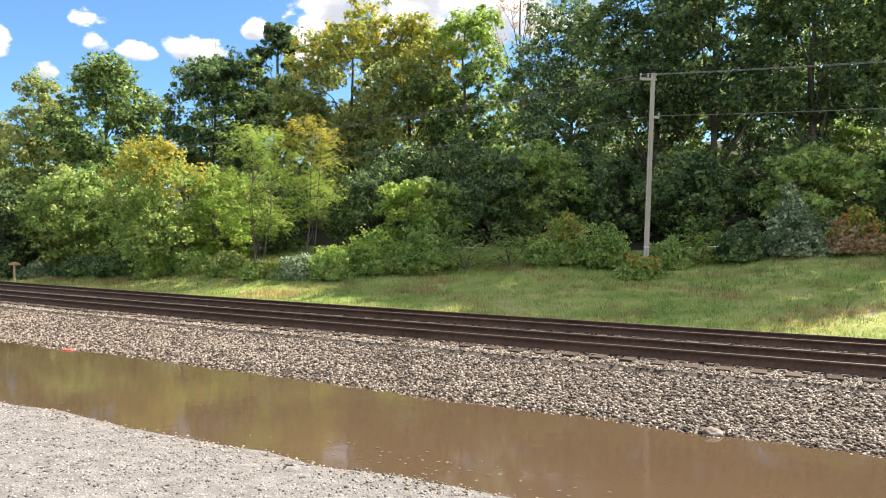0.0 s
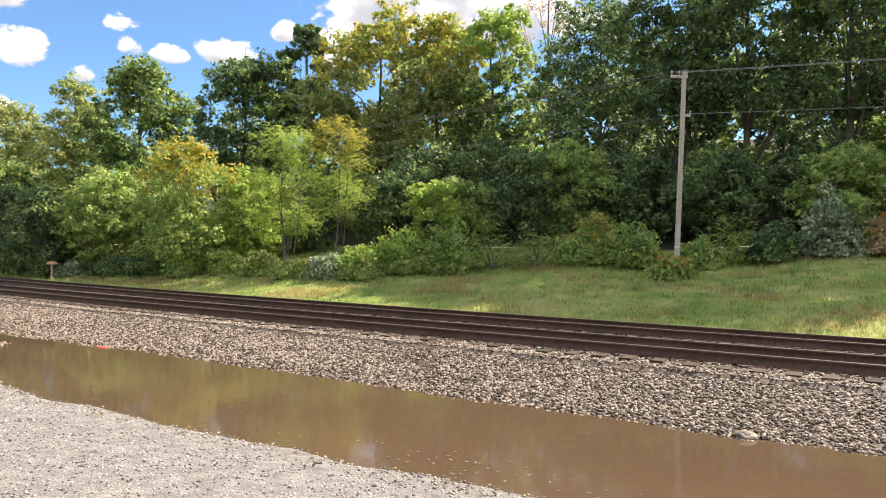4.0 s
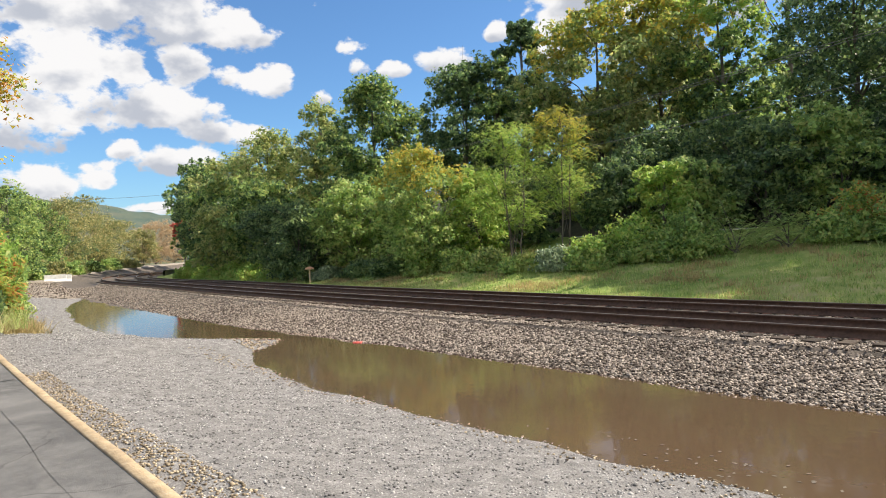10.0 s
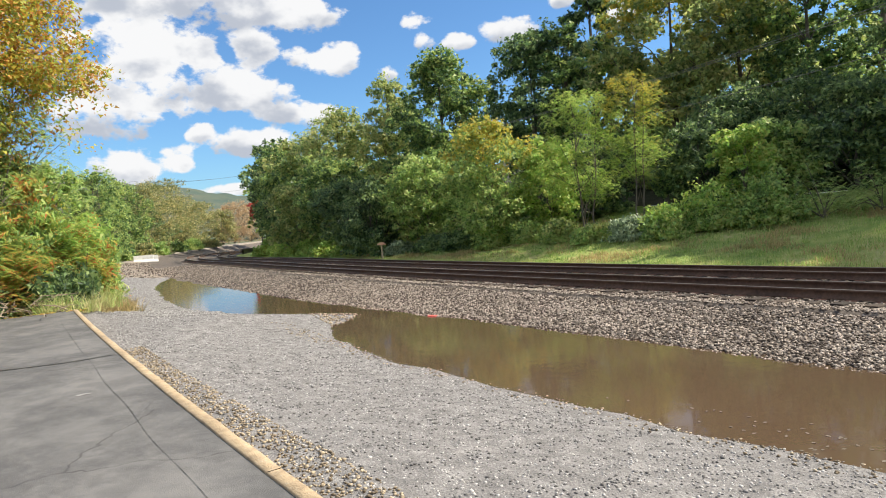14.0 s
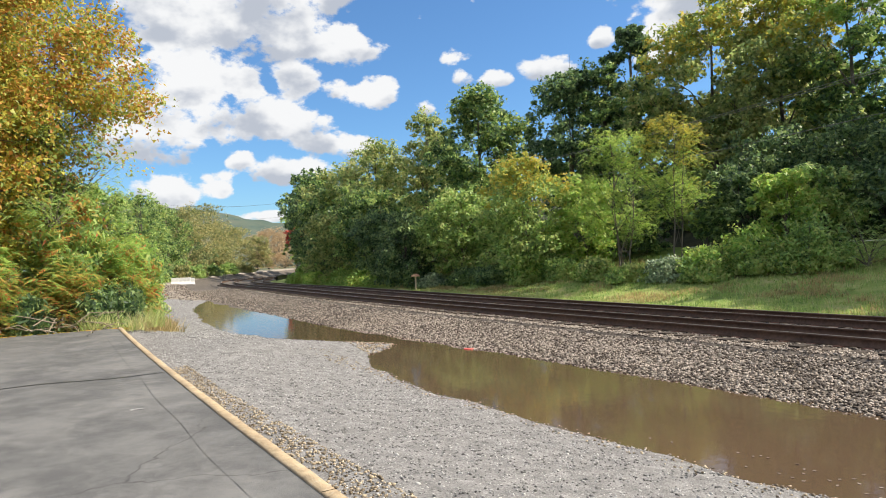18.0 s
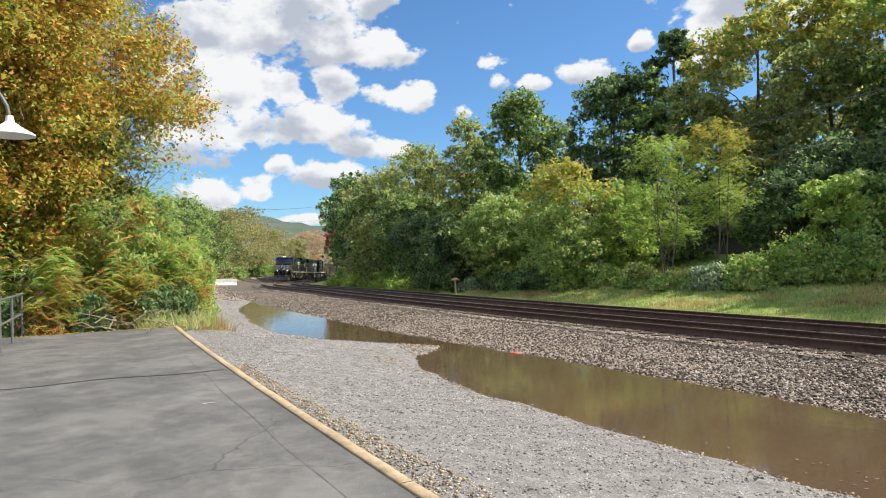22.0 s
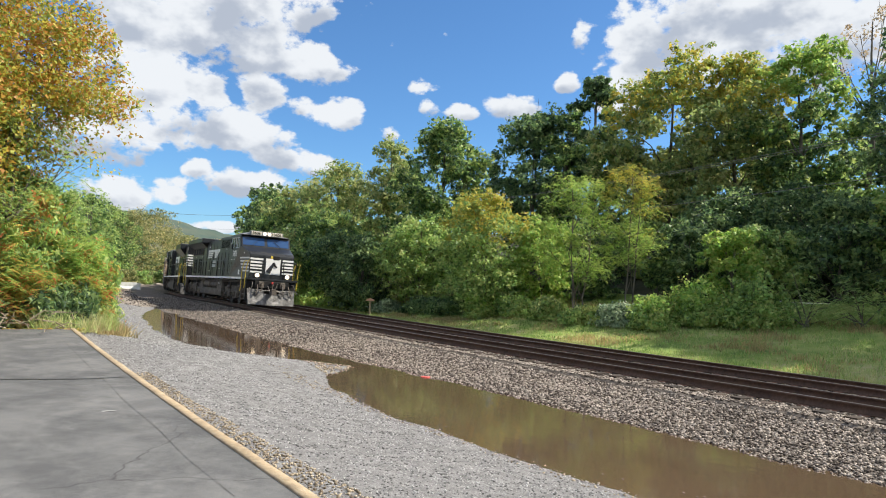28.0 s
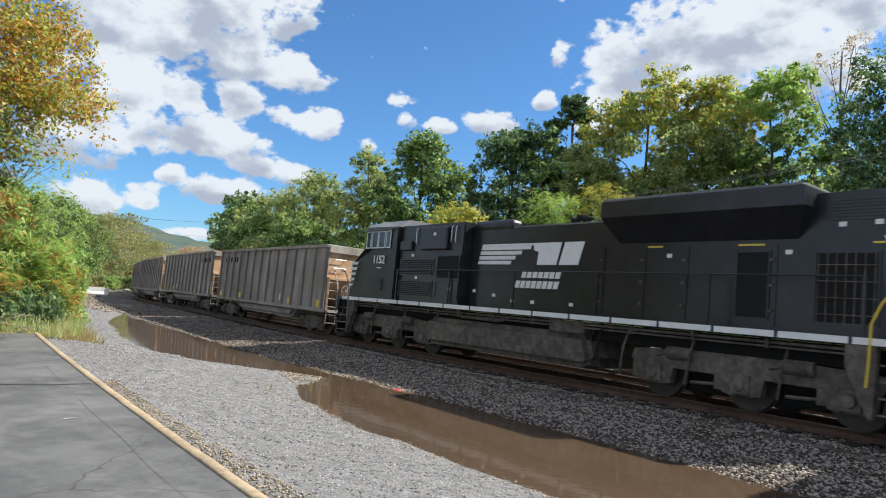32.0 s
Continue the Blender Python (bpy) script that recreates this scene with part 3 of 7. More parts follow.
# ---------------------------------------------------------------- ground
def strip(name, s_list, n_list, mat, z=None, lift=0.0, label="", category="", kind="structure"):
    verts = []
    for s in s_list:
        for n in n_list:
            x, y, _ = at(s, n)
            verts.append((x, y, (ground(s, n) if z is None else z) + lift))
    k = len(n_list)
    i = np.arange(len(s_list) - 1)[:, None] * k + np.arange(k - 1)[None, :]
    faces = np.stack([i, i + k, i + k + 1, i + 1], -1).reshape(-1, 4)
    return tagged(sheet(name, verts, faces, mat, smooth=True), label, category, kind=kind)


def steps(*spans):
    out = []
    for a, b, d in spans:
        out += list(np.arange(a, b - 1e-6, d))
    return out + [spans[-1][1]]


S_NEAR = steps((-60, -14, 1.5), (-14, 36, 0.25), (36, 80, 1.0), (80, 200, 4.0), (200, 420, 20))
far = sheet("ground", [(-3000, -3000, -4.5), (3000, -3000, -4.5), (3000, 3000, -4.5), (-3000, 3000, -4.5)], [(0, 1, 2, 3)], M["far_ground"])
tagged(far, "flat valley ground of dull green and brown", "ground", kind="structure")
strip("gravel_lot", [s for s in S_NEAR if s <= 36], steps((-13.0, -9, 0.25), (-9, -5.6, 0.12)), M["gravel"], label="pale grey crushed gravel lot sloping down to a puddle", category="gravel")
strip("gravel_road", [s for s in S_NEAR if s >= 36], steps((-11.74, -5.6, 0.6)), M["road"], label="brown packed gravel road beside the tracks", category="road")
strip("ballast_bed", S_NEAR, steps((-5.6, -1.9, 0.14), (-1.9, 5.6, 0.5)), M["ballast"], label="grey-brown crushed stone ballast bed under two tracks", category="ballast")
strip("grass_bank", steps((-60, 60, 0.8), (60, 200, 5)), steps((5.6, 18, 0.6)), M["grass_floor"], label="green and tan grass bank rising to the shrubs", category="grass")
strip("woods_floor", steps((-60, 200, 4), (200, 420, 20)), steps((18, 60, 3), (60, 200, 20)), M["woods_floor"], label="leaf-strewn hillside under the trees, coloured dark for shade", category="hillside")
strip("verge", steps((12.75, 40, 0.7), (40, 200, 8)), steps((-60, -24, 6), (-24, -11.74, 0.6)), M["soil"], z=-0.07, label="strip of brown fallen leaves and soil beyond the asphalt", category="soil")
strip("muddy_puddle", steps((-60, 36, 1.0)), steps((-9.2, -4.2, 0.5)), M["water"], z=WATER_Z, label="long still puddle of muddy brown water beside the ballast", category="puddle")
def parking_lot():
    ss = steps((-60, 12.75, 1.0))
    verts, faces = [], []
    for s in ss:
        for n in (-46.0, -30.0, -20.0, -15.0, kerb_n(s) - 0.11):
            x, y, _ = at(s, n)
            verts.append((x, y, 0.0))
    for i in range(len(ss) - 1):
        for k in range(4):
            faces.append((i * 5 + k, i * 5 + 5 + k, i * 5 + 6 + k, i * 5 + 1 + k))
    tagged(sheet("parking_lot", verts, faces, M["asphalt"]), "worn dark grey asphalt lot with sealed cracks and pale patches", "asphalt", kind="structure")


parking_lot()


def make_kerb():
    prof = [(-0.117, -0.15), (-0.112, 0.008), (-0.105, 0.018), (-0.01, 0.018), (0.0, 0.008), (0.0, -0.25)]
    kerb = tagged(empty("kerb"), "low worn kerb with faded yellow paint along the asphalt", "kerb", kind="structure")
    for i in range(16):
        s0, s1 = 12.7 - 3.0 * i, 12.7 - 3.0 * (i + 1) + 0.012
        verts, faces = [], []
        ss = np.linspace(s0, s1, 7)
        for s in ss:
            w = 0.006 * noise.noise((s * 2, 3, 1))
            for n, z in prof:
                x, y, _ = at(s, kerb_n(s) + n + w)
                verts.append((x, y, z + w))
        k = len(prof)
        for a in range(len(ss) - 1):
            for b in range(k - 1):
                faces.append((a * k + b, a * k + b + 1, (a + 1) * k + b + 1, (a + 1) * k + b))
        sheet("kerb_stone", verts, faces, M["kerb"], kerb)


make_kerb()


def line_on(name, pts, w, mat, z, label, category):
    """A thin raised band along plan points (s, n)."""
    verts, faces = [], []
    for i, (s, n) in enumerate(pts):
        s2, n2 = pts[min(i + 1, len(pts) - 1)]
        s1, n1 = pts[max(i - 1, 0)]
        ds, dn = s2 - s1, n2 - n1
        l = math.hypot(ds, dn) or 1
        ww = w * (0.7 + 0.6 * noise.noise((i * 0.7, 3.3, 1)))
        for k in (-1, 1):
            x, y, _ = at(s - dn / l * ww * k, n + ds / l * ww * k)
            verts.append((x, y, z))
        if i:
            faces.append((2 * i - 2, 2 * i - 1, 2 * i + 1, 2 * i))
    return tagged(sheet(name, verts, faces, mat), label, category, kind="structure")


def wander(s0, n0, s1, n1, count, amp):
    return [(s0 + (s1 - s0) * t + amp * noise.noise((t * 9, s0, 1)), n0 + (n1 - n0) * t + amp * noise.noise((t * 9, n0, 7))) for t in np.linspace(0, 1, count)]


# ---------------------------------------------------------------- tracks
def sweep(name, prof, n0, s_list, mat, parent, z0):
    verts, faces = [], []
    for s in s_list:
        for n, z in prof:
            x, y, _ = at(s, n0 + n)
            verts.append((x, y, z0 + z - CANT * (n0 + n + 0.75) - dip(s)))
    k = len(prof)
    for a in range(len(s_list) - 1):
        for b in range(k):
            c = (b + 1) % k
            faces.append((a * k + b, a * k + c, (a + 1) * k + c, (a + 1) * k + b))
    return sheet(name, verts, faces, mat, parent)


RAIL = [(-0.075, -0.185), (-0.075, -0.170), (-0.012, -0.148), (-0.010, -0.050), (-0.036, -0.040), (-0.037, -0.006), (0.037, -0.006), (0.036, -0.040), (0.010, -0.050), (0.012, -0.148), (0.075, -0.170), (0.075, -0.185)]
HEAD = [(-0.033, -0.007), (-0.028, 0.0), (0.028, 0.0), (0.033, -0.007)]


def make_track(centre, label):
    track = tagged(empty("railway_track"), label, "railway track", "railway tracks", kind="structure")
    S = steps((-60, 60, 1.5), (60, 200, 3.0), (200, 420, 20))
    for d in (-0.75, 0.75):
        r = sweep("rail", RAIL, centre + d, S, M["rail_side"], track, RAIL_Z)
        sweep("rail_head", HEAD, centre + d, S, M["rail_top"], r, RAIL_Z)
        tagged(r, "rust-brown steel rail with a bright worn head")
    me = None
    pl = []
    for i in range(190):
        s = -30 + 0.53 * i
        x, y, a = at(s, centre)
        if me is None:
            bm = blk(-0.115, 0.115, -1.38, 1.38, -0.17, 0.0, bevel=0.012)
            ob = part("tie", bm, M["tie"], track)
            me = ob.data
        else:
            ob = new("tie", me)
            ob.parent = track
        j = random.uniform(-0.06, 0.06)
        zt = RAIL_Z - 0.19 - CANT * (centre + 0.75) - dip(s)
        ob.matrix_basis = pose(x + j * math.sin(a), y + j * math.cos(a), zt + random.uniform(-0.012, 0.008), math.degrees(-math.atan(CANT)) * 1.0, 0, -math.degrees(a) + random.uniform(-1.2, 1.2))
        for d in (-0.75, 0.75):
            pl.append((s, centre + d))
    verts, faces = [], []
    for s, n in pl:
        b = len(verts)
        zz = RAIL_Z - 0.19 - CANT * (n + 0.75) - dip(s)
        for z in (zz + 0.002, zz + 0.016):
            for ds, dn in ((-0.09, -0.19), (0.09, -0.19), (0.09, 0.19), (-0.09, 0.19)):
                x, y, _ = at(s + ds, n + dn)
                verts.append((x, y, z))
        faces += [(b + 4, b + 5, b + 6, b + 7), (b, b + 1, b + 5, b + 4), (b + 1, b + 2, b + 6, b + 5), (b + 2, b + 3, b + 7, b + 6), (b + 3, b, b + 4, b + 7)]
    tagged(sheet("tie_plates", verts, faces, M["plate"], track), kind="stuff")
    return track


make_track(0.0, "near railway track with rusty rails on dark wooden ties")
make_track(3.8, "second railway track behind the first, rusty rails on ties")


# ---------------------------------------------------------------- loose stone
def stones(name, count, s0, s1, n0, n1, size, mat, label, flat=0.7, keep=None, bias=1.0, sink=0.3):
    """Angular stones strewn over a stretch of the plan."""
    rng = np.random.default_rng(int(count + s0 * 7 + n0 * 13) % 9973)
    base = np.array([(1, 0, 0), (-1, 0, 0), (0, 1, 0), (0, -1, 0), (0, 0, 1), (0, 0, -1)], float)
    tri = np.array([(0, 2, 4), (2, 1, 4), (1, 3, 4), (3, 0, 4), (2, 0, 5), (1, 2, 5), (3, 1, 5), (0, 3, 5)])
    V, F = [], []
    s_all = s0 + (s1 - s0) * rng.random(count) ** bias
    n_all = n0 + (n1 - n0) * rng.random(count)
    for s, n in zip(s_all, n_all):
        z = ground(s, n)
        if keep and not keep(s, n, z):
            continue
        x, y, _ = at(s, n)
        r = size * rng.uniform(0.55, 1.5)
        q = rng.normal(size=(3, 3))
        u, _, _ = np.linalg.svd(q)
        v = base * rng.uniform(0.6, 1.25, (6, 1)) * r
        v = v @ u
        v[:, 2] *= flat
        F.append(tri + 6 * len(V))
        V.append(v + (x, y, z + r * sink))
    ob = sheet(name, np.concatenate(V), np.concatenate(F), mat)
    return tagged(ob, label, "stones", kind="stuff")


stones("ballast_stones", 60000, -11, 14, -5.3, -1.45, 0.026, M["stone"], "loose angular grey and brown ballast stones", keep=lambda s, n, z: z > WATER_Z - 0.03)
stones("ballast_stones", 20000, 14, 60, -5.3, -1.3, 0.027, M["stone"], "loose angular grey and brown ballast stones", bias=1.5, keep=lambda s, n, z: z > WATER_Z - 0.03)
stones("track_stones", 9000, -14, 30, -1.0, 5.4, 0.034, M["track_stone"], "dark brown ballast stones between the rails")
stones("ballast_stones", 15000, -12, 24, -1.65, -0.9, 0.026, M["stone"], "loose angular grey and brown ballast stones")
stones("gravel_chips", 34000, -7, 14, -11.7, -6.0, 0.012, M["pebble"], "pale grey gravel chips", keep=lambda s, n, z: z > WATER_Z - 0.01, bias=1.25, sink=0.1)
stones("gravel_chips", 1800, -7, 14, -11.6, -6.0, 0.019, M["pebble"], "pale grey gravel chips", keep=lambda s, n, z: z > WATER_Z - 0.01, bias=1.25, sink=0.1)
stones("edge_pebbles", 4600, -8, 5.5, -11.95, -11.35, 0.015, M["pebble_brown"], "brown rounded pebbles along the kerb")
stones("shore_pebbles", 1500, 6.8, 11.5, -7.0, -4.9, 0.03, M["pebble_brown"], "brown pebbles standing in the shallow water", keep=lambda s, n, z: z > WATER_Z - 0.09)
stones("shore_pebbles", 700, -8, 8, -8.35, -7.75, 0.018, M["pebble_brown"], "brown pebbles at the edge of the puddle", keep=lambda s, n, z: z > WATER_Z - 0.04)
stones("gravel_chips", 4500, 13, 36, -11.7, -6.6, 0.022, M["pebble"], "pale grey gravel chips", keep=lambda s, n, z: z > WATER_Z - 0.01, sink=0.1)
stones("bare_stones", 2500, 36, 75, -8, -4.5, 0.05, M["stone"], "scattered stones on the gravel road")


# ---------------------------------------------------------------- plants
def leaves(centres, radii, per, size, rng, up=0.55, droop=0.0, slim=1.0):
    """Leaf blades round clump centres: vertices and faces of small pointed triangles."""
    c = np.repeat(centres, per, axis=0)
    r = np.repeat(radii, per)
    d = rng.normal(size=(len(c), 3))
    d /= np.linalg.norm(d, axis=1)[:, None]
    p = c + d * (r * rng.random(len(c)) ** 0.45)[:, None] * np.array([1, 1, 0.72])
    nrm = d * 0.6 + rng.normal(size=d.shape) * 0.6
    nrm[:, 2] += up
    nrm /= np.linalg.norm(nrm, axis=1)[:, None]
    t = np.cross(nrm, rng.normal(size=d.shape))
    t /= np.linalg.norm(t, axis=1)[:, None] + 1e-9
    if droop:
        t[:, 2] -= droop
        t /= np.linalg.norm(t, axis=1)[:, None]
    b = np.cross(nrm, t)
    ln = (size * LEAF_SIZE * rng.uniform(0.5, 1.5, len(c)))[:, None]
    w = ln * rng.uniform(0.34, 0.52, (len(c), 1)) * slim
    V = np.stack([p - t * ln * 0.5 + b * w, p - t * ln * 0.4 - b * w, p + t * ln * 0.6], 1).reshape(-1, 3)
    F = np.arange(len(V)).reshape(-1, 3)
    return V, F


def fronds(centres, radii, per, size, rng, up=0.3, droop=0.5, slim=1.0):
    """Feathered leaves: arching stalks with slim leaflets in pairs, as many blades in all as leaves() would give."""
    pairs = 7
    k = max(1, round(1.5 * per / (2 * pairs)))
    c = np.repeat(centres, k, axis=0)
    r = np.repeat(radii, k)
    d = rng.normal(size=(len(c), 3))
    d /= np.linalg.norm(d, axis=1)[:, None]
    p = c + d * (r * rng.random(len(c)) ** 0.5)[:, None]
    a = rng.uniform(0, math.tau, len(c))
    out = np.stack([np.cos(a), np.sin(a), rng.uniform(-0.1, 0.5, len(c))], 1)
    side = np.stack([-np.sin(a), np.cos(a), rng.normal(size=len(c)) * 0.25], 1)
    ln = size * 1.1 * rng.uniform(0.7, 1.4, len(c))
    V = []
    for j in range(pairs):
        t = (j + 0.6) / pairs
        q = p + out * (ln * t)[:, None]
        q[:, 2] -= ln * 0.75 * t * t
        w = ln * (0.42 - 0.22 * abs(t - 0.4))
        for sg in (-1, 1):
            e = q + side * (sg * w)[:, None] + out * (w * 0.35)[:, None]
            e[:, 2] -= w * 0.35
            g = out * (ln * 0.055)[:, None]
            V.append(np.stack([q - g, q + g, e], 1))
    V = np.concatenate(V).reshape(-1, 3)
    return V, np.arange(len(V)).reshape(-1, 3)


def limb_mesh(name, paths, mat, parent):
    """Tapered round limbs along lists of (point, radius)."""
    bm = bmesh.new()
    for path in paths:
        for (a, ra), (b, rb) in zip(path, path[1:]):
            rod(bm, a, b, ra, rb, 5 if ra < 0.06 else 8)
    return part(name, bm, mat, parent)


def tree(x, y, height, spread, leaf, size, count, label, seed, base=0.08, lean=(0, 0), trunk=0.16, shape=1.0, lobes=15, z=None, thin=1.0, stems=1, droop=0.0, bark="bark",
         group="trees along the bank", tips=None, narrow=0.0, frond=False):
    """A leafed tree: trunk, limbs and a crown of leaf clumps with gaps. base: the share of the height below the crown;
    tips: a second leaf material for the sunlit top."""
    rng = np.random.default_rng(seed)
    if z is None:
        s, n = plan(x, y)
        z = ground(s, n)
        height -= max(0.0, z)       # the given height is that of the top over the lot
    top = empty("tree", pose(x, y, z - 0.1))
    tagged(top, label, "tree", group)
    h0, h1 = height * base, height
    mid, half = (h0 + h1) / 2, (h1 - h0) / 2
    L = []
    blade = fronds if frond else leaves
    lobes = int(lobes * 1.8)
    for i in range(lobes):
        a = rng.uniform(-0.5, 0.5) + i * 2.4
        v = -0.92 + 1.88 * (i + rng.uniform(0.2, 0.8)) / lobes
        rad = spread * math.sqrt(max(0.05, 1 - abs(v) ** (2.4 * shape))) * rng.uniform(0.40, 0.95) * (1 - narrow * (v + 1) / 2)
        L.append((math.cos(a) * rad + lean[0] * (v + 1) / 2, math.sin(a) * rad + lean[1] * (v + 1) / 2, mid + v * half * 0.9, spread * rng.uniform(0.16, 0.46) * (1 - 0.5 * narrow * (v + 1) / 2)))
    L.append((lean[0], lean[1], h1 - spread * 0.30, spread * 0.36))
    L = np.array(L)
    per = 28
    nc = max(20, int(count * LEAF_MANY / per))
    vol = L[:, 3] ** 2
    pick = rng.choice(len(L), nc, p=vol / vol.sum())
    d = rng.normal(size=(nc, 3))
    d /= np.linalg.norm(d, axis=1)[:, None]
    d[:, 2] = np.where(rng.random(nc) < 0.6, np.abs(d[:, 2]), d[:, 2])
    rr = L[pick, 3] * (0.30 + 1.0 * rng.random(nc) ** 0.8)
    cen = L[pick, :3] + d * rr[:, None] * np.array([1, 1, 0.85])
    cen[:, 2] = np.maximum(cen[:, 2], 0.25)
    rad = np.full(nc, spread * 0.075 + 0.10) * rng.uniform(0.5, 1.7, nc) * thin
    # pale green tips put sunlight into the crown's top; yellow tips are turned leaves
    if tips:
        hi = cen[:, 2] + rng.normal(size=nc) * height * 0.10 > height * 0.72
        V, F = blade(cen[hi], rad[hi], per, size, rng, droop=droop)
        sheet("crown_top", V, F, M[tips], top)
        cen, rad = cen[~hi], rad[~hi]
    V, F = blade(cen, rad, per, size, rng, droop=droop)
    sheet("crown", V, F, M[leaf], top)
    paths = []
    for k in range(stems):
        ox, oy = (0, 0) if stems == 1 else (rng.uniform(-0.5, 0.5), rng.uniform(-0.5, 0.5))
        tr, r0 = [], trunk * height * 0.085
        for t in np.linspace(0, 1, 7):
            tr.append((Vector((ox * (1 + t) + lean[0] * t * t + 0.25 * noise.noise((seed, t * 3, k)), oy * (1 + t) + lean[1] * t * t + 0.25 * noise.noise((t * 3, seed, k)), t * (h1 - spread * 0.3))), max(0.02, r0 * (1 - 0.85 * t) + 0.01)))
        paths.append(tr)
        for c in L[rng.permutation(len(L))[:max(5, 12 // stems)]]:
            f = min(0.9, max(base * 0.7, (c[2] - spread * rng.uniform(0.3, 0.8)) / h1))
            p0, q0 = tr[min(5, int(f * 6))]
            end = Vector(c[:3])
            m1 = p0.lerp(end, 0.5) + Vector((0, 0, 0.12 * spread * rng.uniform(-0.5, 1.0)))
            r = max(0.018, q0 * 0.5)
            paths.append([(p0, r), (m1, r * 0.6), (end, r * 0.22)])
            for _ in range(4):
                e2 = end + Vector(rng.normal(size=3)) * c[3] * 0.6
                paths.append([(m1.lerp(end, rng.uniform(0.2, 1)), r * 0.35), (e2, 0.008)])
    limb_mesh("trunk", paths, M[bark], top)
    return top


def shrub(x, y, r, h, leaf, size, count, label, seed, z=None, droop=0.0, group="shrubs along the bank", up=0.35, name="shrub", slim=1.0, tips=None, twigs=0, frond=False):
    rng = np.random.default_rng(seed)
    if z is None:
        s, n = plan(x, y)
        z = ground(s, n)
    top = empty(name, pose(x, y, z - 0.05))
    tagged(top, label, "shrub", group)
    per, blade = 22, fronds if frond else leaves
    nc = max(12, int(count * LEAF_MANY / per))
    d = rng.normal(size=(nc, 3))
    d[:, 2] = np.abs(d[:, 2])
    d /= np.linalg.norm(d, axis=1)[:, None]
    k = np.array([noise.noise((v[0] * 1.7 + seed, v[1] * 1.7, v[2] * 1.7)) for v in d])
    rad = (0.72 + 0.5 * k) * (0.45 + 0.6 * rng.random(nc) ** 0.6)
    cen = d * rad[:, None] * np.array([r, r, h])
    R = np.full(nc, 0.14 * r + 0.1)
    # upper clumps take the second leaf material
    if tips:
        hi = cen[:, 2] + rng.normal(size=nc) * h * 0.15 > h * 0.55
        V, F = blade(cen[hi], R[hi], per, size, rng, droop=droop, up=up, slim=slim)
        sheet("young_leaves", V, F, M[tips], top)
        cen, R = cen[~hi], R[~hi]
    V, F = blade(cen, R, per, size, rng, droop=droop, up=up, slim=slim)
    V[:, 2] = np.maximum(V[:, 2], 0.0)
    sheet("leaves", V, F, M[leaf], top)
    paths = []
    for i in range(7 + twigs):
        c = cen[rng.integers(len(cen))]
        if i >= 7:
            c = c * np.array([1.1, 1.1, 1.35])
        paths.append([(Vector((rng.uniform(-.15, .15) * r, rng.uniform(-.15, .15) * r, 0)), 0.03), (Vector(c) * 0.55 + Vector((0, 0, 0.1 * h)), 0.018), (Vector(c), 0.006)])
    limb_mesh("branchwork", paths, M["bark"], top)
    return top


LEAF_MANY, LEAF_SIZE = 2.2, 0.70
BANK = "broadleaf tree on the wooded bank"
# far end of the bank
tree(-55.6, 67.4, 8.8, 3.4, "dark_leaf", 0.36, 5200, "dark green " + BANK, 1, base=0.02)
tree(-50.8, 62.0, 8.6, 3.6, "oak", 0.34, 5000, "dark green " + BANK, 31, base=0.02)
tree(-47.1, 58.3, 9.8, 4.2, "dark_leaf", 0.34, 6500, "dark green " + BANK, 2, base=0.02)
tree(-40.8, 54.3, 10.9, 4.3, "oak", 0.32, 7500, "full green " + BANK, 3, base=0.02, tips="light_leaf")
tree(-35.6, 51.2, 12.0, 3.7, "light_leaf", 0.28, 7000, "pale yellowish-green tree with feathery foliage", 4, base=0.05, thin=1.15)
tree(-29.6, 50.2, 13.9, 3.5, "light_leaf", 0.28, 8000, "pale yellowish-green tree with feathery foliage", 5, base=0.04, thin=1.15, narrow=0.4)
tree(-33.0, 46.5, 7.5, 3.2, "oak", 0.28, 7000, "low green " + BANK, 32, base=0.02)
tree(-38.5, 48.8, 6.5, 2.8, "light_leaf", 0.28, 5000, "low pale green " + BANK, 33, base=0.02)
tree(-25.2, 39.4, 5.3, 2.5, "dark_leaf", 0.20, 7500, "dense dark evergreen-like tree beside the grass", 34, base=0.0, narrow=0.5)
tree(-28.8, 42.0, 5.2, 2.6, "dark_leaf", 0.22, 6500, "dense dark green tree beside the grass", 35, base=0.0)
tree(-22.2, 45.1, 13.4, 4.3, "oak", 0.29, 15000, "dense dark green oak beside the tracks", 6, base=0.02, narrow=0.25)
tree(-21.5, 40.5, 6.2, 3.0, "shrub_leaf", 0.22, 8000, "low green " + BANK, 36, base=0.0)
tree(-17.0, 50.9, 15.0, 4.4, "dark_leaf", 0.32, 10000, "tall dark green tree behind the others", 7, base=0.12)
tree(-12.6, 52.1, 18.2, 2.6, "dark_leaf", 0.32, 7000, "tall slender dark tree rising over the wood", 8, base=0.35, lobes=9, narrow=0.3)
tree(-14.5, 51.0, 15.6, 3.2, "oak", 0.30, 6000, "green tree in the wood", 9, base=0.12)
tree(-10.2, 50.0, 12.6, 3.0, "oak", 0.30, 6000, "green tree in the wood", 37, base=0.05)
tree(-15.2, 36.7, 7.0, 3.2, "shrub_leaf", 0.20, 11000, "small yellowing tree with bare inner branches", 10, base=0.0, tips="yellow_leaf")
tree(-12.2, 37.6, 5.4, 2.3, "lime_leaf", 0.20, 5500, "small bright green tree", 38, base=0.0)
tree(-9.2, 34.6, 7.6, 2.2, "lime_leaf", 0.19, 14000, "bright green young tree with thin trunks and feathered leaves", 11, base=0.18, trunk=0.055, stems=3, frond=True)
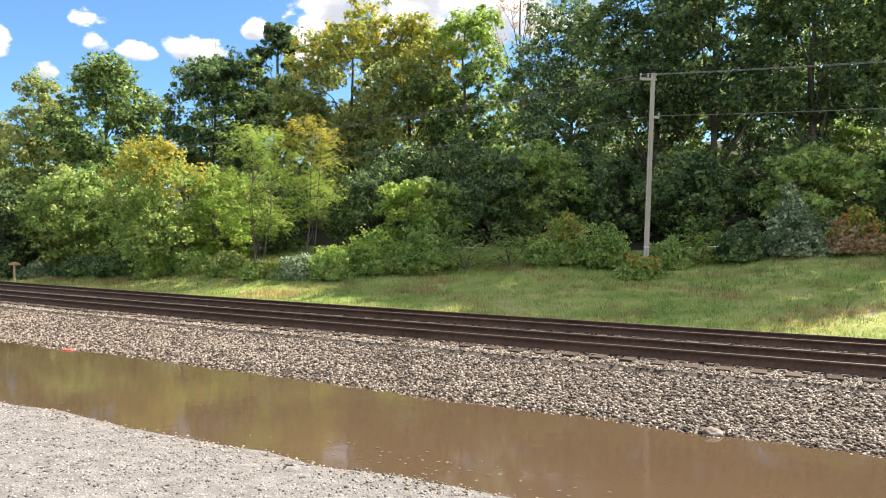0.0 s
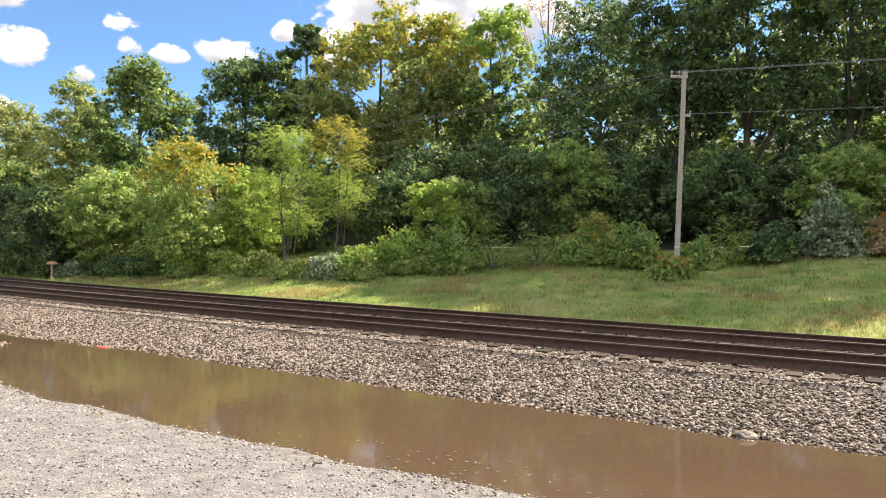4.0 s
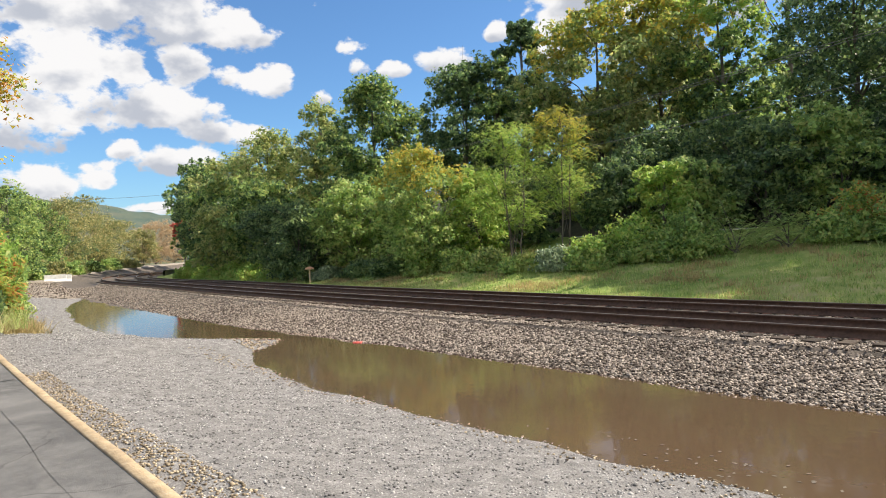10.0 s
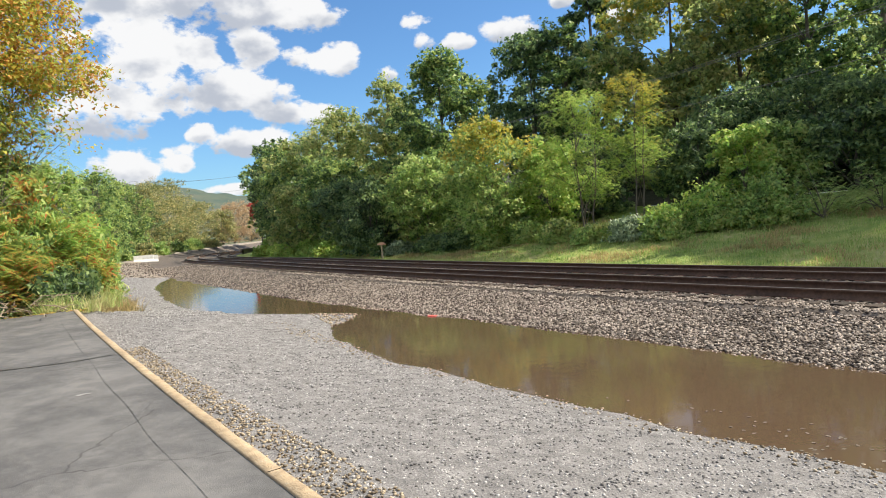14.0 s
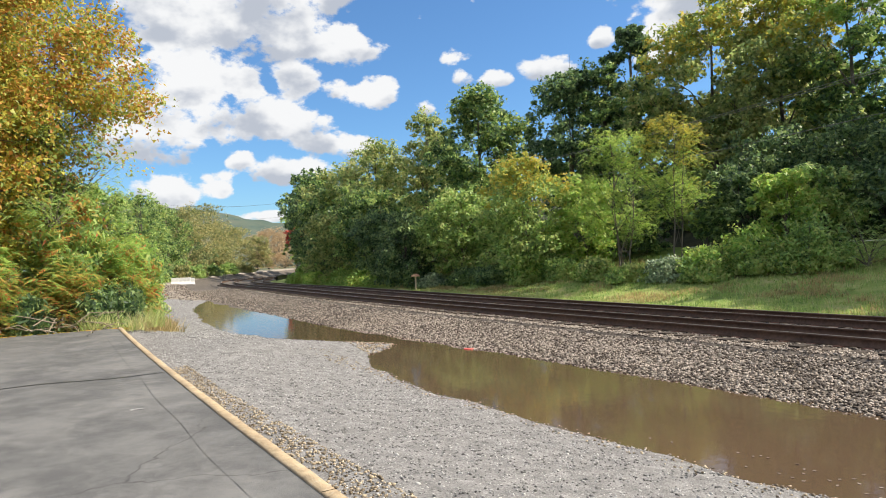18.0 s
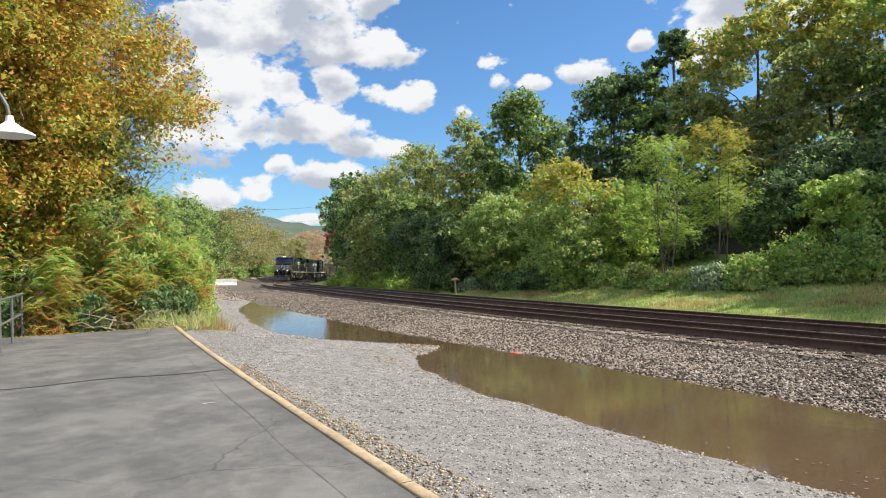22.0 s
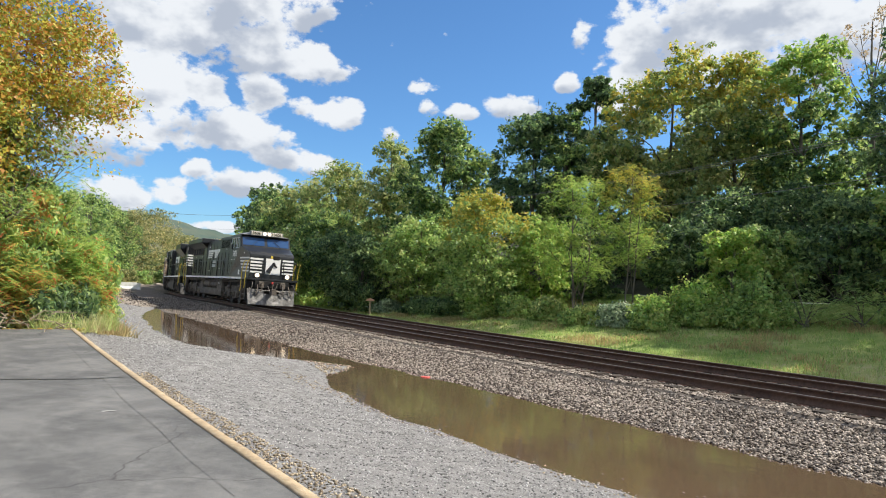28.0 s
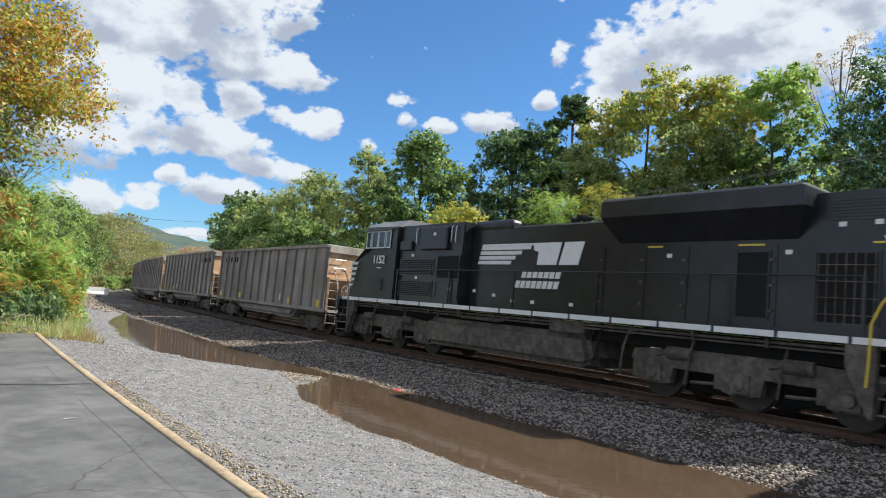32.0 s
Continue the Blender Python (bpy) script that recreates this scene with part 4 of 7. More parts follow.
tree(-6.7, 33.9, 8.0, 1.7, "lime_leaf", 0.19, 9500, "young tree with a yellow top and thin trunks", 12, base=0.28, trunk=0.055, stems=2, frond=True, tips="yellow_leaf")
tree(-6.6, 49.1, 17.8, 4.6, "light_leaf", 0.32, 11000, "tall tree with yellowing top", 13, base=0.10, tips="yellow_leaf")
tree(-2.4, 49.4, 18.0, 4.0, "light_leaf", 0.32, 10000, "tall pale green tree with yellow tips", 14, base=0.10, tips="yellow_leaf")
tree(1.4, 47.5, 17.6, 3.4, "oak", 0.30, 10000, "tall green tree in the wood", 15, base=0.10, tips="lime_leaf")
tree(5.6, 51.1, 21.0, 3.0, "brown_leaf", 0.20, 420, "thin nearly bare tall tree above the wood", 16, base=0.62, thin=1.3)
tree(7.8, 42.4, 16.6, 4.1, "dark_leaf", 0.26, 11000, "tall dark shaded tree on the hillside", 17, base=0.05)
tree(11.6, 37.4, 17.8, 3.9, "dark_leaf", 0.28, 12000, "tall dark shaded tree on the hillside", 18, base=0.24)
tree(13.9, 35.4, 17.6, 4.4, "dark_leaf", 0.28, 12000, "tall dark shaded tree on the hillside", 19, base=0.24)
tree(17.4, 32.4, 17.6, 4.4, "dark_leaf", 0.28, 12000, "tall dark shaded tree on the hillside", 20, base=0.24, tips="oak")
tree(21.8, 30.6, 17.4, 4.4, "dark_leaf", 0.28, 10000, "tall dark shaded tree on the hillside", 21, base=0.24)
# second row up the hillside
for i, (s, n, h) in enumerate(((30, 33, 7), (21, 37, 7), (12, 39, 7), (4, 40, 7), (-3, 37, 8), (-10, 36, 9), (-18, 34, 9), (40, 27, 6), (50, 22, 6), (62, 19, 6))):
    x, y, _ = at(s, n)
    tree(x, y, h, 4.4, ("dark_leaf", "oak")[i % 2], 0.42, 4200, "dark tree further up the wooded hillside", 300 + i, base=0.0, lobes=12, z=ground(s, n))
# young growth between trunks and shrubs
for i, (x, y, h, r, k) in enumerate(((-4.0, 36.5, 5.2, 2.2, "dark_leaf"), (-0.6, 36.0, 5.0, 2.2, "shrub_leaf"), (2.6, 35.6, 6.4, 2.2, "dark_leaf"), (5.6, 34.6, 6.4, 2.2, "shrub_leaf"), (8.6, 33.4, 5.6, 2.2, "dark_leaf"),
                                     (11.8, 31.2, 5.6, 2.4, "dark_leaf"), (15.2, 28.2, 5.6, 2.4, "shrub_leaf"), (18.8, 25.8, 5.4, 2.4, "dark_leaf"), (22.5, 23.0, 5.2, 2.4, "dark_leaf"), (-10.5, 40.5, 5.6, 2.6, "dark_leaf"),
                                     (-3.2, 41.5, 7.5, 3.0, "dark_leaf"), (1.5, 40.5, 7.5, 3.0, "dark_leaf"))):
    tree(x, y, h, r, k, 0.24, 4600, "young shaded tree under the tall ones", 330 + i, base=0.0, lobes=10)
tree(-1.8, 33.2, 4.7, 1.3, "lime_leaf", 0.2, 3000, "bright green sapling in front of the dark wood", 39, base=0.1)

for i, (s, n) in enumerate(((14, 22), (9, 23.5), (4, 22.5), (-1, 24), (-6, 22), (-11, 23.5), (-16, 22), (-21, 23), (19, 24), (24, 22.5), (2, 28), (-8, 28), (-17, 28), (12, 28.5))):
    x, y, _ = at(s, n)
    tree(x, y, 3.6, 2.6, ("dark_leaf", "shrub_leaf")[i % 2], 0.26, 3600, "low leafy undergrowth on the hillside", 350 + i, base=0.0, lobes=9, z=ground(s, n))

# shrubs at the top of the grass
for i, (x, y, r, h, k, tip) in enumerate((
        (-6.6, 31.6, 1.3, 1.1, "grey_leaf", None), (-4.9, 30.9, 1.5, 1.4, "shrub_leaf", "lime_leaf"), (-3.0, 31.3, 1.6, 1.8, "shrub_leaf", "lime_leaf"), (-1.0, 30.9, 1.7, 2.0, "shrub_leaf", None), (1.0, 30.8, 1.8, 2.4, "shrub_leaf", None),
        (3.0, 30.4, 1.8, 2.5, "shrub_leaf", None), (5.0, 29.9, 1.7, 2.0, "shrub_leaf", "sumac_leaf"), (6.8, 29.0, 1.6, 1.8, "shrub_leaf", None), (7.6, 26.1, 1.1, 0.8, "shrub_leaf", "sumac_leaf"), (9.0, 27.4, 1.2, 1.1, "shrub_leaf", None), (10.2, 27.6, 1.5, 2.3, "lime_leaf", None),
        (11.7, 27.2, 1.3, 1.5, "dark_leaf", None), (13.6, 26.6, 1.5, 2.2, "grey_leaf", None), (15.3, 25.6, 1.4, 1.5, "brown_leaf", "sumac_leaf"), (17.2, 24.6, 1.5, 1.8, "shrub_leaf", "brown_leaf"),
        (-8.6, 32.6, 1.3, 0.9, "shrub_leaf", "light_leaf"), (-10.6, 34.2, 1.4, 1.1, "shrub_leaf", "light_leaf"),
        (-12.8, 35.4, 1.4, 1.2, "shrub_leaf", None), (-15.0, 35.6, 1.3, 1.4, "shrub_leaf", "lime_leaf"), (-17.6, 36.8, 1.5, 1.3, "dark_leaf", None), (-20.0, 38.0, 1.4, 1.2, "dark_leaf", None), (-23.0, 38.9, 1.2, 0.9, "grey_leaf", None))):
    shrub(x, y, r, h * 1.15, k, 0.17, 3100, "dense green shrub at the top of the grass" if k != "grey_leaf" else "silvery grey-green shrub at the top of the grass", 100 + i, tips=tip, twigs=6 if k == "grey_leaf" else 0, droop=0.3, frond=i in (4, 5, 10))
for i, (s, n, r, h) in enumerate(((40, 7.6, 1.5, 1.1), (44, 7.2, 1.7, 1.5), (47.5, 7.1, 1.7, 1.8), (51, 7.1, 1.6, 1.8), (55, 7.3, 1.6, 1.8), (60, 7.4, 1.7, 2.0), (66, 7.4, 2.0, 2.3))):
    x, y, _ = at(s, n)
    shrub(x, y, r, h, "lime_leaf", 0.22, 3000, "bright yellow-green bush beside the track bend", 140 + i, droop=0.2)
tree(-56.6, 64.2, 6.4, 1.2, "red_leaf", 0.3, 420, "small tree with red autumn leaves", 150, base=0.6, lobes=5)

# beside the lot
LOT = "trees by the lot"
tree(-22.9, 10.3, 12.5, 4.7, "autumn_leaf", 0.145, 84000, "large autumn tree with orange and yellow leaves", 40, base=0.10, z=-0.07, group=LOT, lobes=20)
tree(-22.0, 7.4, 11.0, 4.0, "autumn_leaf", 0.13, 34000, "autumn tree with thinning orange leaves", 43, base=0.15, z=-0.07, group=LOT)
tree(-20.6, 12.2, 6.6, 1.9, "shrub_leaf", 0.17, 10000, "green tree with long feathered leaves under the autumn tree", 44, base=0.1, z=-0.07, group=LOT, frond=True)
for i, (x, y, h, r) in enumerate(((-40.5, 27.0, 7.0, 2.1), (-64.5, 48.6, 9.4, 2.8), (-70.5, 52.5, 10.2, 3.4), (-37.5, 23.0, 7.2, 2.2))):
    tree(x, y, h, r, ("shrub_leaf", "oak")[i % 2], 0.24, 5200, "leafy green tree beyond the thicket", 45 + i, base=0.0, z=-0.07, group=LOT)
tree(-22.8, 13.2, 5.0, 1.6, "oak", 0.17, 7000, "rounded green tree behind the autumn tree", 41, base=0.0, z=-0.07, group=LOT)
for i, (s, n, r, h, k, tip) in enumerate(((14.3, -12.9, 1.15, 3.1, "sumac_leaf", None), (14.6, -14.6, 1.4, 3.6, "sumac_leaf", "sumac_leaf"), (14.6, -16.6, 1.5, 3.8, "lime_leaf", "sumac_leaf"), (14.6, -18.8, 1.5, 3.4, "sumac_leaf", "autumn_leaf"),
                                          (14.6, -21.0, 1.6, 3.2, "shrub_leaf", "autumn_leaf"), (16.6, -12.0, 1.2, 2.6, "shrub_leaf", "sumac_leaf"), (18.4, -12.4, 1.2, 2.0, "shrub_leaf", None), (20.0, -12.6, 1.0, 1.7, "lime_leaf", None), (15.6, -13.4, 1.3, 4.6, "sumac_leaf", "lime_leaf"), (16.4, -11.7, 1.1, 3.4, "sumac_leaf", "lime_leaf"), (17.8, -11.5, 1.1, 2.7, "shrub_leaf", "lime_leaf"), (15.3, -11.9, 0.8, 2.0, "lime_leaf", "sumac_leaf"), (15.8, -15.4, 1.5, 5.2, "lime_leaf", "sumac_leaf"), (15.8, -17.6, 1.6, 5.4, "sumac_leaf", "autumn_leaf"), (15.8, -20.0, 1.6, 5.0, "autumn_leaf", "sumac_leaf"), (13.7, -14.6, 1.0, 2.4, "sumac_leaf", "lime_leaf"), (13.6, -16.8, 1.0, 2.2, "lime_leaf", "sumac_leaf"), (13.7, -19.0, 1.0, 2.4, "sumac_leaf", None),
                                          # the low dark_leaf bushes below put shade under the thicket
                                          (13.9, -15.6, 0.9, 1.2, "dark_leaf", None), (13.8, -17.8, 0.9, 1.2, "shrub_leaf", None), (13.9, -13.7, 0.8, 1.1, "dark_leaf", None), (13.8, -20.2, 1.0, 1.3, "shrub_leaf", None), (15.4, -11.2, 1.1, 3.3, "sumac_leaf", "lime_leaf"), (16.6, -10.8, 1.1, 3.2, "shrub_leaf", "sumac_leaf"), (15.9, -12.4, 1.4, 4.6, "shrub_leaf", "sumac_leaf"),
                                          (14.6, -11.6, 0.9, 1.5, "dark_leaf", None), (14.2, -12.4, 0.9, 1.4, "dark_leaf", None), (18.6, -11.0, 1.3, 3.2, "shrub_leaf", "lime_leaf"))):
    x, y, _ = at(s, n)
    shrub(x, y, r, h, k, 0.27, 3200, "sumac thicket with red and yellow leaves" if tip or k == "sumac_leaf" else "green or shade-dark bush at the end of the asphalt", 160 + i, z=-0.07, droop=0.75, group="shrubs by the lot", slim=0.42, tips=tip, frond=k in ("sumac_leaf", "lime_leaf"))

# mostly hidden wood behind the far bend, added to shade the line there
for i, (q, n, h) in enumerate(((84, 16.5, 12), (94, 16.5, 15), (105, 13, 16), (114, 12.5, 18), (123, 12, 19), (132, 12, 19), (141, 12, 19), (150, 12, 19), (160, 12, 19), (170, 12, 19), (100, 25, 16), (122, 25, 17), (145, 24, 17))):
    x, y, _ = at(q, n)
    tree(x, y, h, 5.0, ("oak", "dark_leaf")[i % 2], 0.55, 4200, "dense green tree added beside the far bend for shade", 370 + i, base=0.0, z=-1.0, group="distant trees")

# bushes that close the road's end behind the barriers
for i, (q, n, r, h) in enumerate(((88, -8.5, 2.2, 3.2), (92, -10.5, 2.4, 4.0), (96, -7.0, 2.2, 3.0), (102, -8.6, 2.4, 3.6), (108, -6.8, 2.2, 2.8), (116, -7.4, 2.4, 3.2), (126, -7.0, 2.4, 2.8), (138, -7.0, 2.6, 2.8), (152, -7.0, 2.8, 3.0))):
    x, y, _ = at(q, n)
    shrub(x, y, r, h, ("oak", "shrub_leaf", "olive_leaf")[i % 3], 0.30, 2600, "green roadside bush past the barriers", 420 + i, group="distant bushes")

# distance beyond the bend
for i, (x, y, h, r, k) in enumerate(((-103.4, 86.9, 12.6, 5.4, "olive_leaf"), (-95.5, 77.0, 11.6, 4.6, "oak"), (-113.5, 99.8, 14.8, 6.2, "olive_leaf"), (-108.5, 91.5, 8.5, 5.0, "dark_leaf"), (-131, 124.8, 11.0, 5.5, "olive_leaf"), (-123, 112, 12, 5.4, "olive_leaf"),
                                     (-149, 157, 12.0, 6.5, "brown_leaf"), (-156, 172, 11.5, 6.5, "brown_leaf"), (-140, 143, 9.5, 4.6, "olive_leaf"), (-86, 66, 10.6, 4.2, "oak"), (-79, 57.5, 7.6, 3.4, "oak"))):
    tree(x, y, h, r, k, 0.30, 8000, "roadside tree in the distance past the bend", 400 + i, base=0.0, z=-0.6, group="distant trees", thin=1.2)


# ---------------------------------------------------------------- grass and weeds
def blades(name, spots, count, spread, height, mat, label, seed, category="grass", lean=0.5, width=0.012):
    """Grass blades in tufts: spots gives plan places."""
    rng = np.random.default_rng(seed)
    V = []
    for s, n, z in spots:
        x, y, _ = at(s, n)
        k = count
        p = np.stack([x + rng.normal(size=k) * spread, y + rng.normal(size=k) * spread, np.full(k, z - 0.02)], 1)
        h = height * rng.uniform(0.45, 1.25, k)
        a = rng.uniform(0, 2 * math.pi, k)
        side = np.stack([np.cos(a), np.sin(a), np.zeros(k)], 1) * (width * rng.uniform(0.6, 1.4, k))[:, None]
        tip = p + np.stack([rng.normal(size=k) * h * lean * 0.6, rng.normal(size=k) * h * lean * 0.6, h], 1)
        V.append(np.stack([p - side, p + side, tip], 1))
    V = np.concatenate(V).reshape(-1, 3)
    return tagged(sheet(name, V, np.arange(len(V)).reshape(-1, 3), mat), label, category, kind="stuff")


rng = np.random.default_rng(5)
spots = []
for i in range(11000):
    s, n = rng.uniform(-24, 60), 5.5 + 10.5 * rng.random() ** 1.1
    spots.append((s, n, ground(s, n)))
# the 0.2 bias adds tan blades that paint the sunlit strip; other patches are dry
tan = [q for q in spots if noise.noise((q[0] * 0.35, q[1] * 0.6, 2)) + rng.normal() * 0.12 + (0.2 if q[0] > 10 or q[1] < 7 else 0) > 0.24]
spots = [q for q in spots if noise.noise((q[0] * 0.35, q[1] * 0.6, 2)) < 0.32]
blades("dry_grass", tan, 16, 0.14, 0.19, M["tan_grass"], "dry tan patches in the grass, thickened to paint a sunlit strip", 16, width=0.013)
blades("grass", spots, 9, 0.10, 0.17, M["grass"], "uneven green grass with tan patches on the bank", 6, width=0.014)
spots = []
for i in range(1500):
    s, n = rng.uniform(-24, 60), rng.uniform(5.4, 6.4)
    spots.append((s, n, ground(s, n)))
blades("tall_grass", spots, 8, 0.09, 0.32, M["grass"], "taller pale green grass along the ballast edge", 7)
spots = []
for i in range(150):
    s, n = rng.normal(16.2, 1.1), rng.normal(-10.7, 0.42)
    spots.append((s, n, ground(s, n)))
blades("golden_grass", spots, 26, 0.12, 0.36, M["tan_grass"], "clump of golden dry grass beside the gravel", 8, lean=0.8)
spots = []
for i in range(160):
    s, n = rng.uniform(13.0, 19), rng.uniform(-12.6, -10.5)
    spots.append((s, n, -0.1))
blades("weeds", spots, 26, 0.13, 0.5, M["grass"], "tangled green weeds in front of the sumac", 9, lean=0.9)
V = []
for i in range(1500):
    s, n = 12.8 + abs(rng.normal()) * 0.5, rng.uniform(-26, -11.4)
    x, y, _ = at(s - 0.25, n)
    a = rng.uniform(0, 6.28)
    d, e = np.array([math.cos(a), math.sin(a), 0.2]) * 0.05, np.array([-math.sin(a), math.cos(a), 0.1]) * 0.03
    p = np.array([x, y, 0.012 if s < 13.0 else -0.045])
    V += [p - d, p + e, p + d, p - e]
tagged(sheet("fallen_leaves", V, np.arange(len(V)).reshape(-1, 4), M["autumn_leaf"]), "scattered brown and orange fallen leaves", "leaves", kind="stuff")


def brush_pile():
    r = np.random.default_rng(12)
    x, y, _ = at(13.1, -12.9)
    top = tagged(empty("brush_pile", pose(x, y, -0.05)), "pile of pale dead branches at the end of the asphalt", "brush")
    for i in range(34):
        a = r.uniform(0, 6.28)
        p = Vector((r.normal() * 0.7, r.normal() * 0.7, r.uniform(0.02, 0.35)))
        q = p + Vector((math.cos(a), math.sin(a), r.uniform(-0.1, 0.35))) * r.uniform(0.5, 1.3)
        q.z = max(q.z, 0.02)
        m = p.lerp(q, 0.5) + Vector((0, 0, r.uniform(0, 0.15)))
        bm = bmesh.new()
        rod(bm, p, m, 0.016, 0.012, 5)
        rod(bm, m, q, 0.012, 0.005, 5)
        part("branch", bm, M["twig"], top)


brush_pile()


# ---------------------------------------------------------------- smaller things
def wooded_ridge():
    V, F = [], []
    ks = np.linspace(-75, 15, 240)
    rows = ((900, 0.0), (960, 0.25), (1020, 0.45), (1080, 0.66), (1140, 0.85), (1200, 1.0))
    for a in ks:
        top = np.interp(a, [-75, -55, -47.8, -44, -41, -36, -20, 15], [120, 110, 92, 74, 65, 52, 40, 30])
        r = radians(a)
        for j, (d, f) in enumerate(rows):
            V.append((math.sin(r) * d, math.cos(r) * d, -2 + top * f + 4.0 * noise.noise((a * 0.9, j, 3)) + 2.5 * noise.noise((a * 4.5, j * 3, 8))))
    k = len(rows)
    for i in range(len(ks) - 1):
        for j in range(k - 1):
            F.append((i * k + j, i * k + j + 1, (i + 1) * k + j + 1, (i + 1) * k + j))
    tagged(sheet("wooded_hill", V, F, M["hill"]), "long wooded hill on the horizon, coloured blue-green for haze", "hill", kind="structure")


wooded_ridge()


def utility_pole():
    x, y = 7.92, 26.8
    z = ground(*plan(x, y))
    top = tagged(empty("utility_pole", pose(x, y, z, 0, 1.6, 0)), "weathered grey wooden utility pole in the shrubs", "utility pole")
    h = 8.35 - z
    bm = rod(bmesh.new(), (0, 0, -0.3), (0, 0, h), 0.108, 0.085, 14)
    part("shaft", bm, M["pole"], top)
    a = 0.55
    arm = part("cross_arm", blk(-0.52, 0.14, -0.05, 0.05, h - 0.28, h - 0.18, bevel=0.01), M["pole"], top)
    for u in (-0.48, -0.2, 0.1):
        bm = bmesh.new()
        rod(bm, (u, 0, h - 0.18), (u, 0, h - 0.02), 0.018)
        rod(bm, (u, 0, h - 0.08), (u, 0, h + 0.0), 0.045, 0.035, 10)
        part("insulator", bm, M["porcelain"], arm, "small grey insulator")
    bm = bmesh.new()
    box(bm, 0.09, 0.30, -0.03, 0.03, h - 1.75, h - 1.65)
    rod(bm, (0.28, 0, h - 1.66), (0.28, 0, h - 1.52), 0.04, 0.03, 10)
    part("bracket", bm, M["porcelain"], top)
    part("marker_band", rod(bmesh.new(), (0, 0, 1.0), (0, 0, 1.06), 0.112, 0.112, 14), M["lamp_metal"], top, "thin metal band")


def wire(a, b, sag, label):
    pts = []
    a, b = Vector(a), Vector(b)
    for t in np.linspace(0, 1, 25):
        p = a.lerp(b, t)
        p.z -= sag * 4 * t * (1 - t)
        pts.append(p)
    V, F = [], []
    side = (b - a).cross(Vector((0, 0, 1))).normalized()
    for i, p in enumerate(pts):
        for k in range(5):
            u = k * math.tau / 5
            V.append(p + (side * math.cos(u) + Vector((0, 0, math.sin(u)))) * 0.013)
            if i:
                F.append(((i - 1) * 5 + k, (i - 1) * 5 + (k + 1) % 5, i * 5 + (k + 1) % 5, i * 5 + k))
    tagged(sheet("overhead_wire", V, F, M["wire"]), label, "wire", "overhead wires")


utility_pole()
PT = Vector((8.15, 26.8, 8.3))
for dx, dz in ((-0.48, 0.0), (0.1, 0.0), (0.1, -1.6)):
    x, y, _ = at(58, 14.5)
    wire(PT + Vector((dx, 0, dz)), (x + dx, y, 8.6 + dz), 0.9, "thin dark overhead wire along the wood")
    x2, y2, _ = at(-50, 15.5)
    wire(PT + Vector((dx, 0, dz)), (x2 + dx, y2, 9.8 + dz), 0.9, "thin dark overhead wire along the wood")
    wire((x + dx, y, 8.6 + dz), (-112 + dx, 92, 13.5 + dz * 1.5), 1.0, "thin dark overhead wire crossing the tracks")


def marker_post():
    x, y, _ = at(32, 6.7)
    z = ground(32, 6.7)
    top = tagged(empty("marker_post", pose(x, y, z)), "short pale marker post with an orange cap in the grass", "post")
    part("post", blk(-0.045, 0.045, -0.045, 0.045, -0.1, 0.95, bevel=0.01), M["stake"], top)
    bm = bmesh.new()
    prism(bm, [(-0.26, 0.93), (0.26, 0.93), (0.22, 1.02), (0.0, 1.10), (-0.22, 1.02)], -0.14, 0.14)
    part("cap", bm, M["orange"], top, "faded orange cap")


marker_post()


def barrier(s, n, length):
    x, y, a = at(s, n)
    b = tagged(empty("concrete_barrier", pose(x, y, ground(s, n) - 0.02, 0, 0, 45)), "white concrete traffic barrier at the road's end", "barrier", "barriers")
    bm = bmesh.new()
    prism(bm, [(-0.3, 0), (0.3, 0), (0.28, 0.10), (0.13, 0.34), (0.08, 0.82), (-0.08, 0.82), (-0.13, 0.34), (-0.28, 0.10)], -length / 2, length / 2)
    bmesh.ops.rotate(bm, verts=bm.verts[:], cent=(0, 0, 0), matrix=Matrix.Rotation(radians(90), 3, "Z"))
    part("body", bm, M["concrete"], b)


barrier(80, -5.4, 2.2)
barrier(83, -4.4, 0.9)


def bridge_girder():
    g = tagged(empty("bridge_girder"), "low black steel bridge girder behind the far track", "bridge")
    for i in range(6):
        s0, s1 = 104 + 5 * i, 109 + 5 * i - 0.05
        V, F = [], []
        for s in (s0, s1):
            for n, z in ((6.3, -0.9), (6.3, 0.35), (6.15, 0.35), (6.15, 0.45), (6.75, 0.45), (6.75, 0.35), (6.6, 0.35), (6.6, -0.9)):
                x, y, _ = at(s, n)
                V.append((x, y, z - 0.3 - dip(s)))
        for j in range(7):
            F.append((j, j + 1, j + 9, j + 8))
        sheet("girder_panel", V, F, M["steel_dark"], g)


bridge_girder()


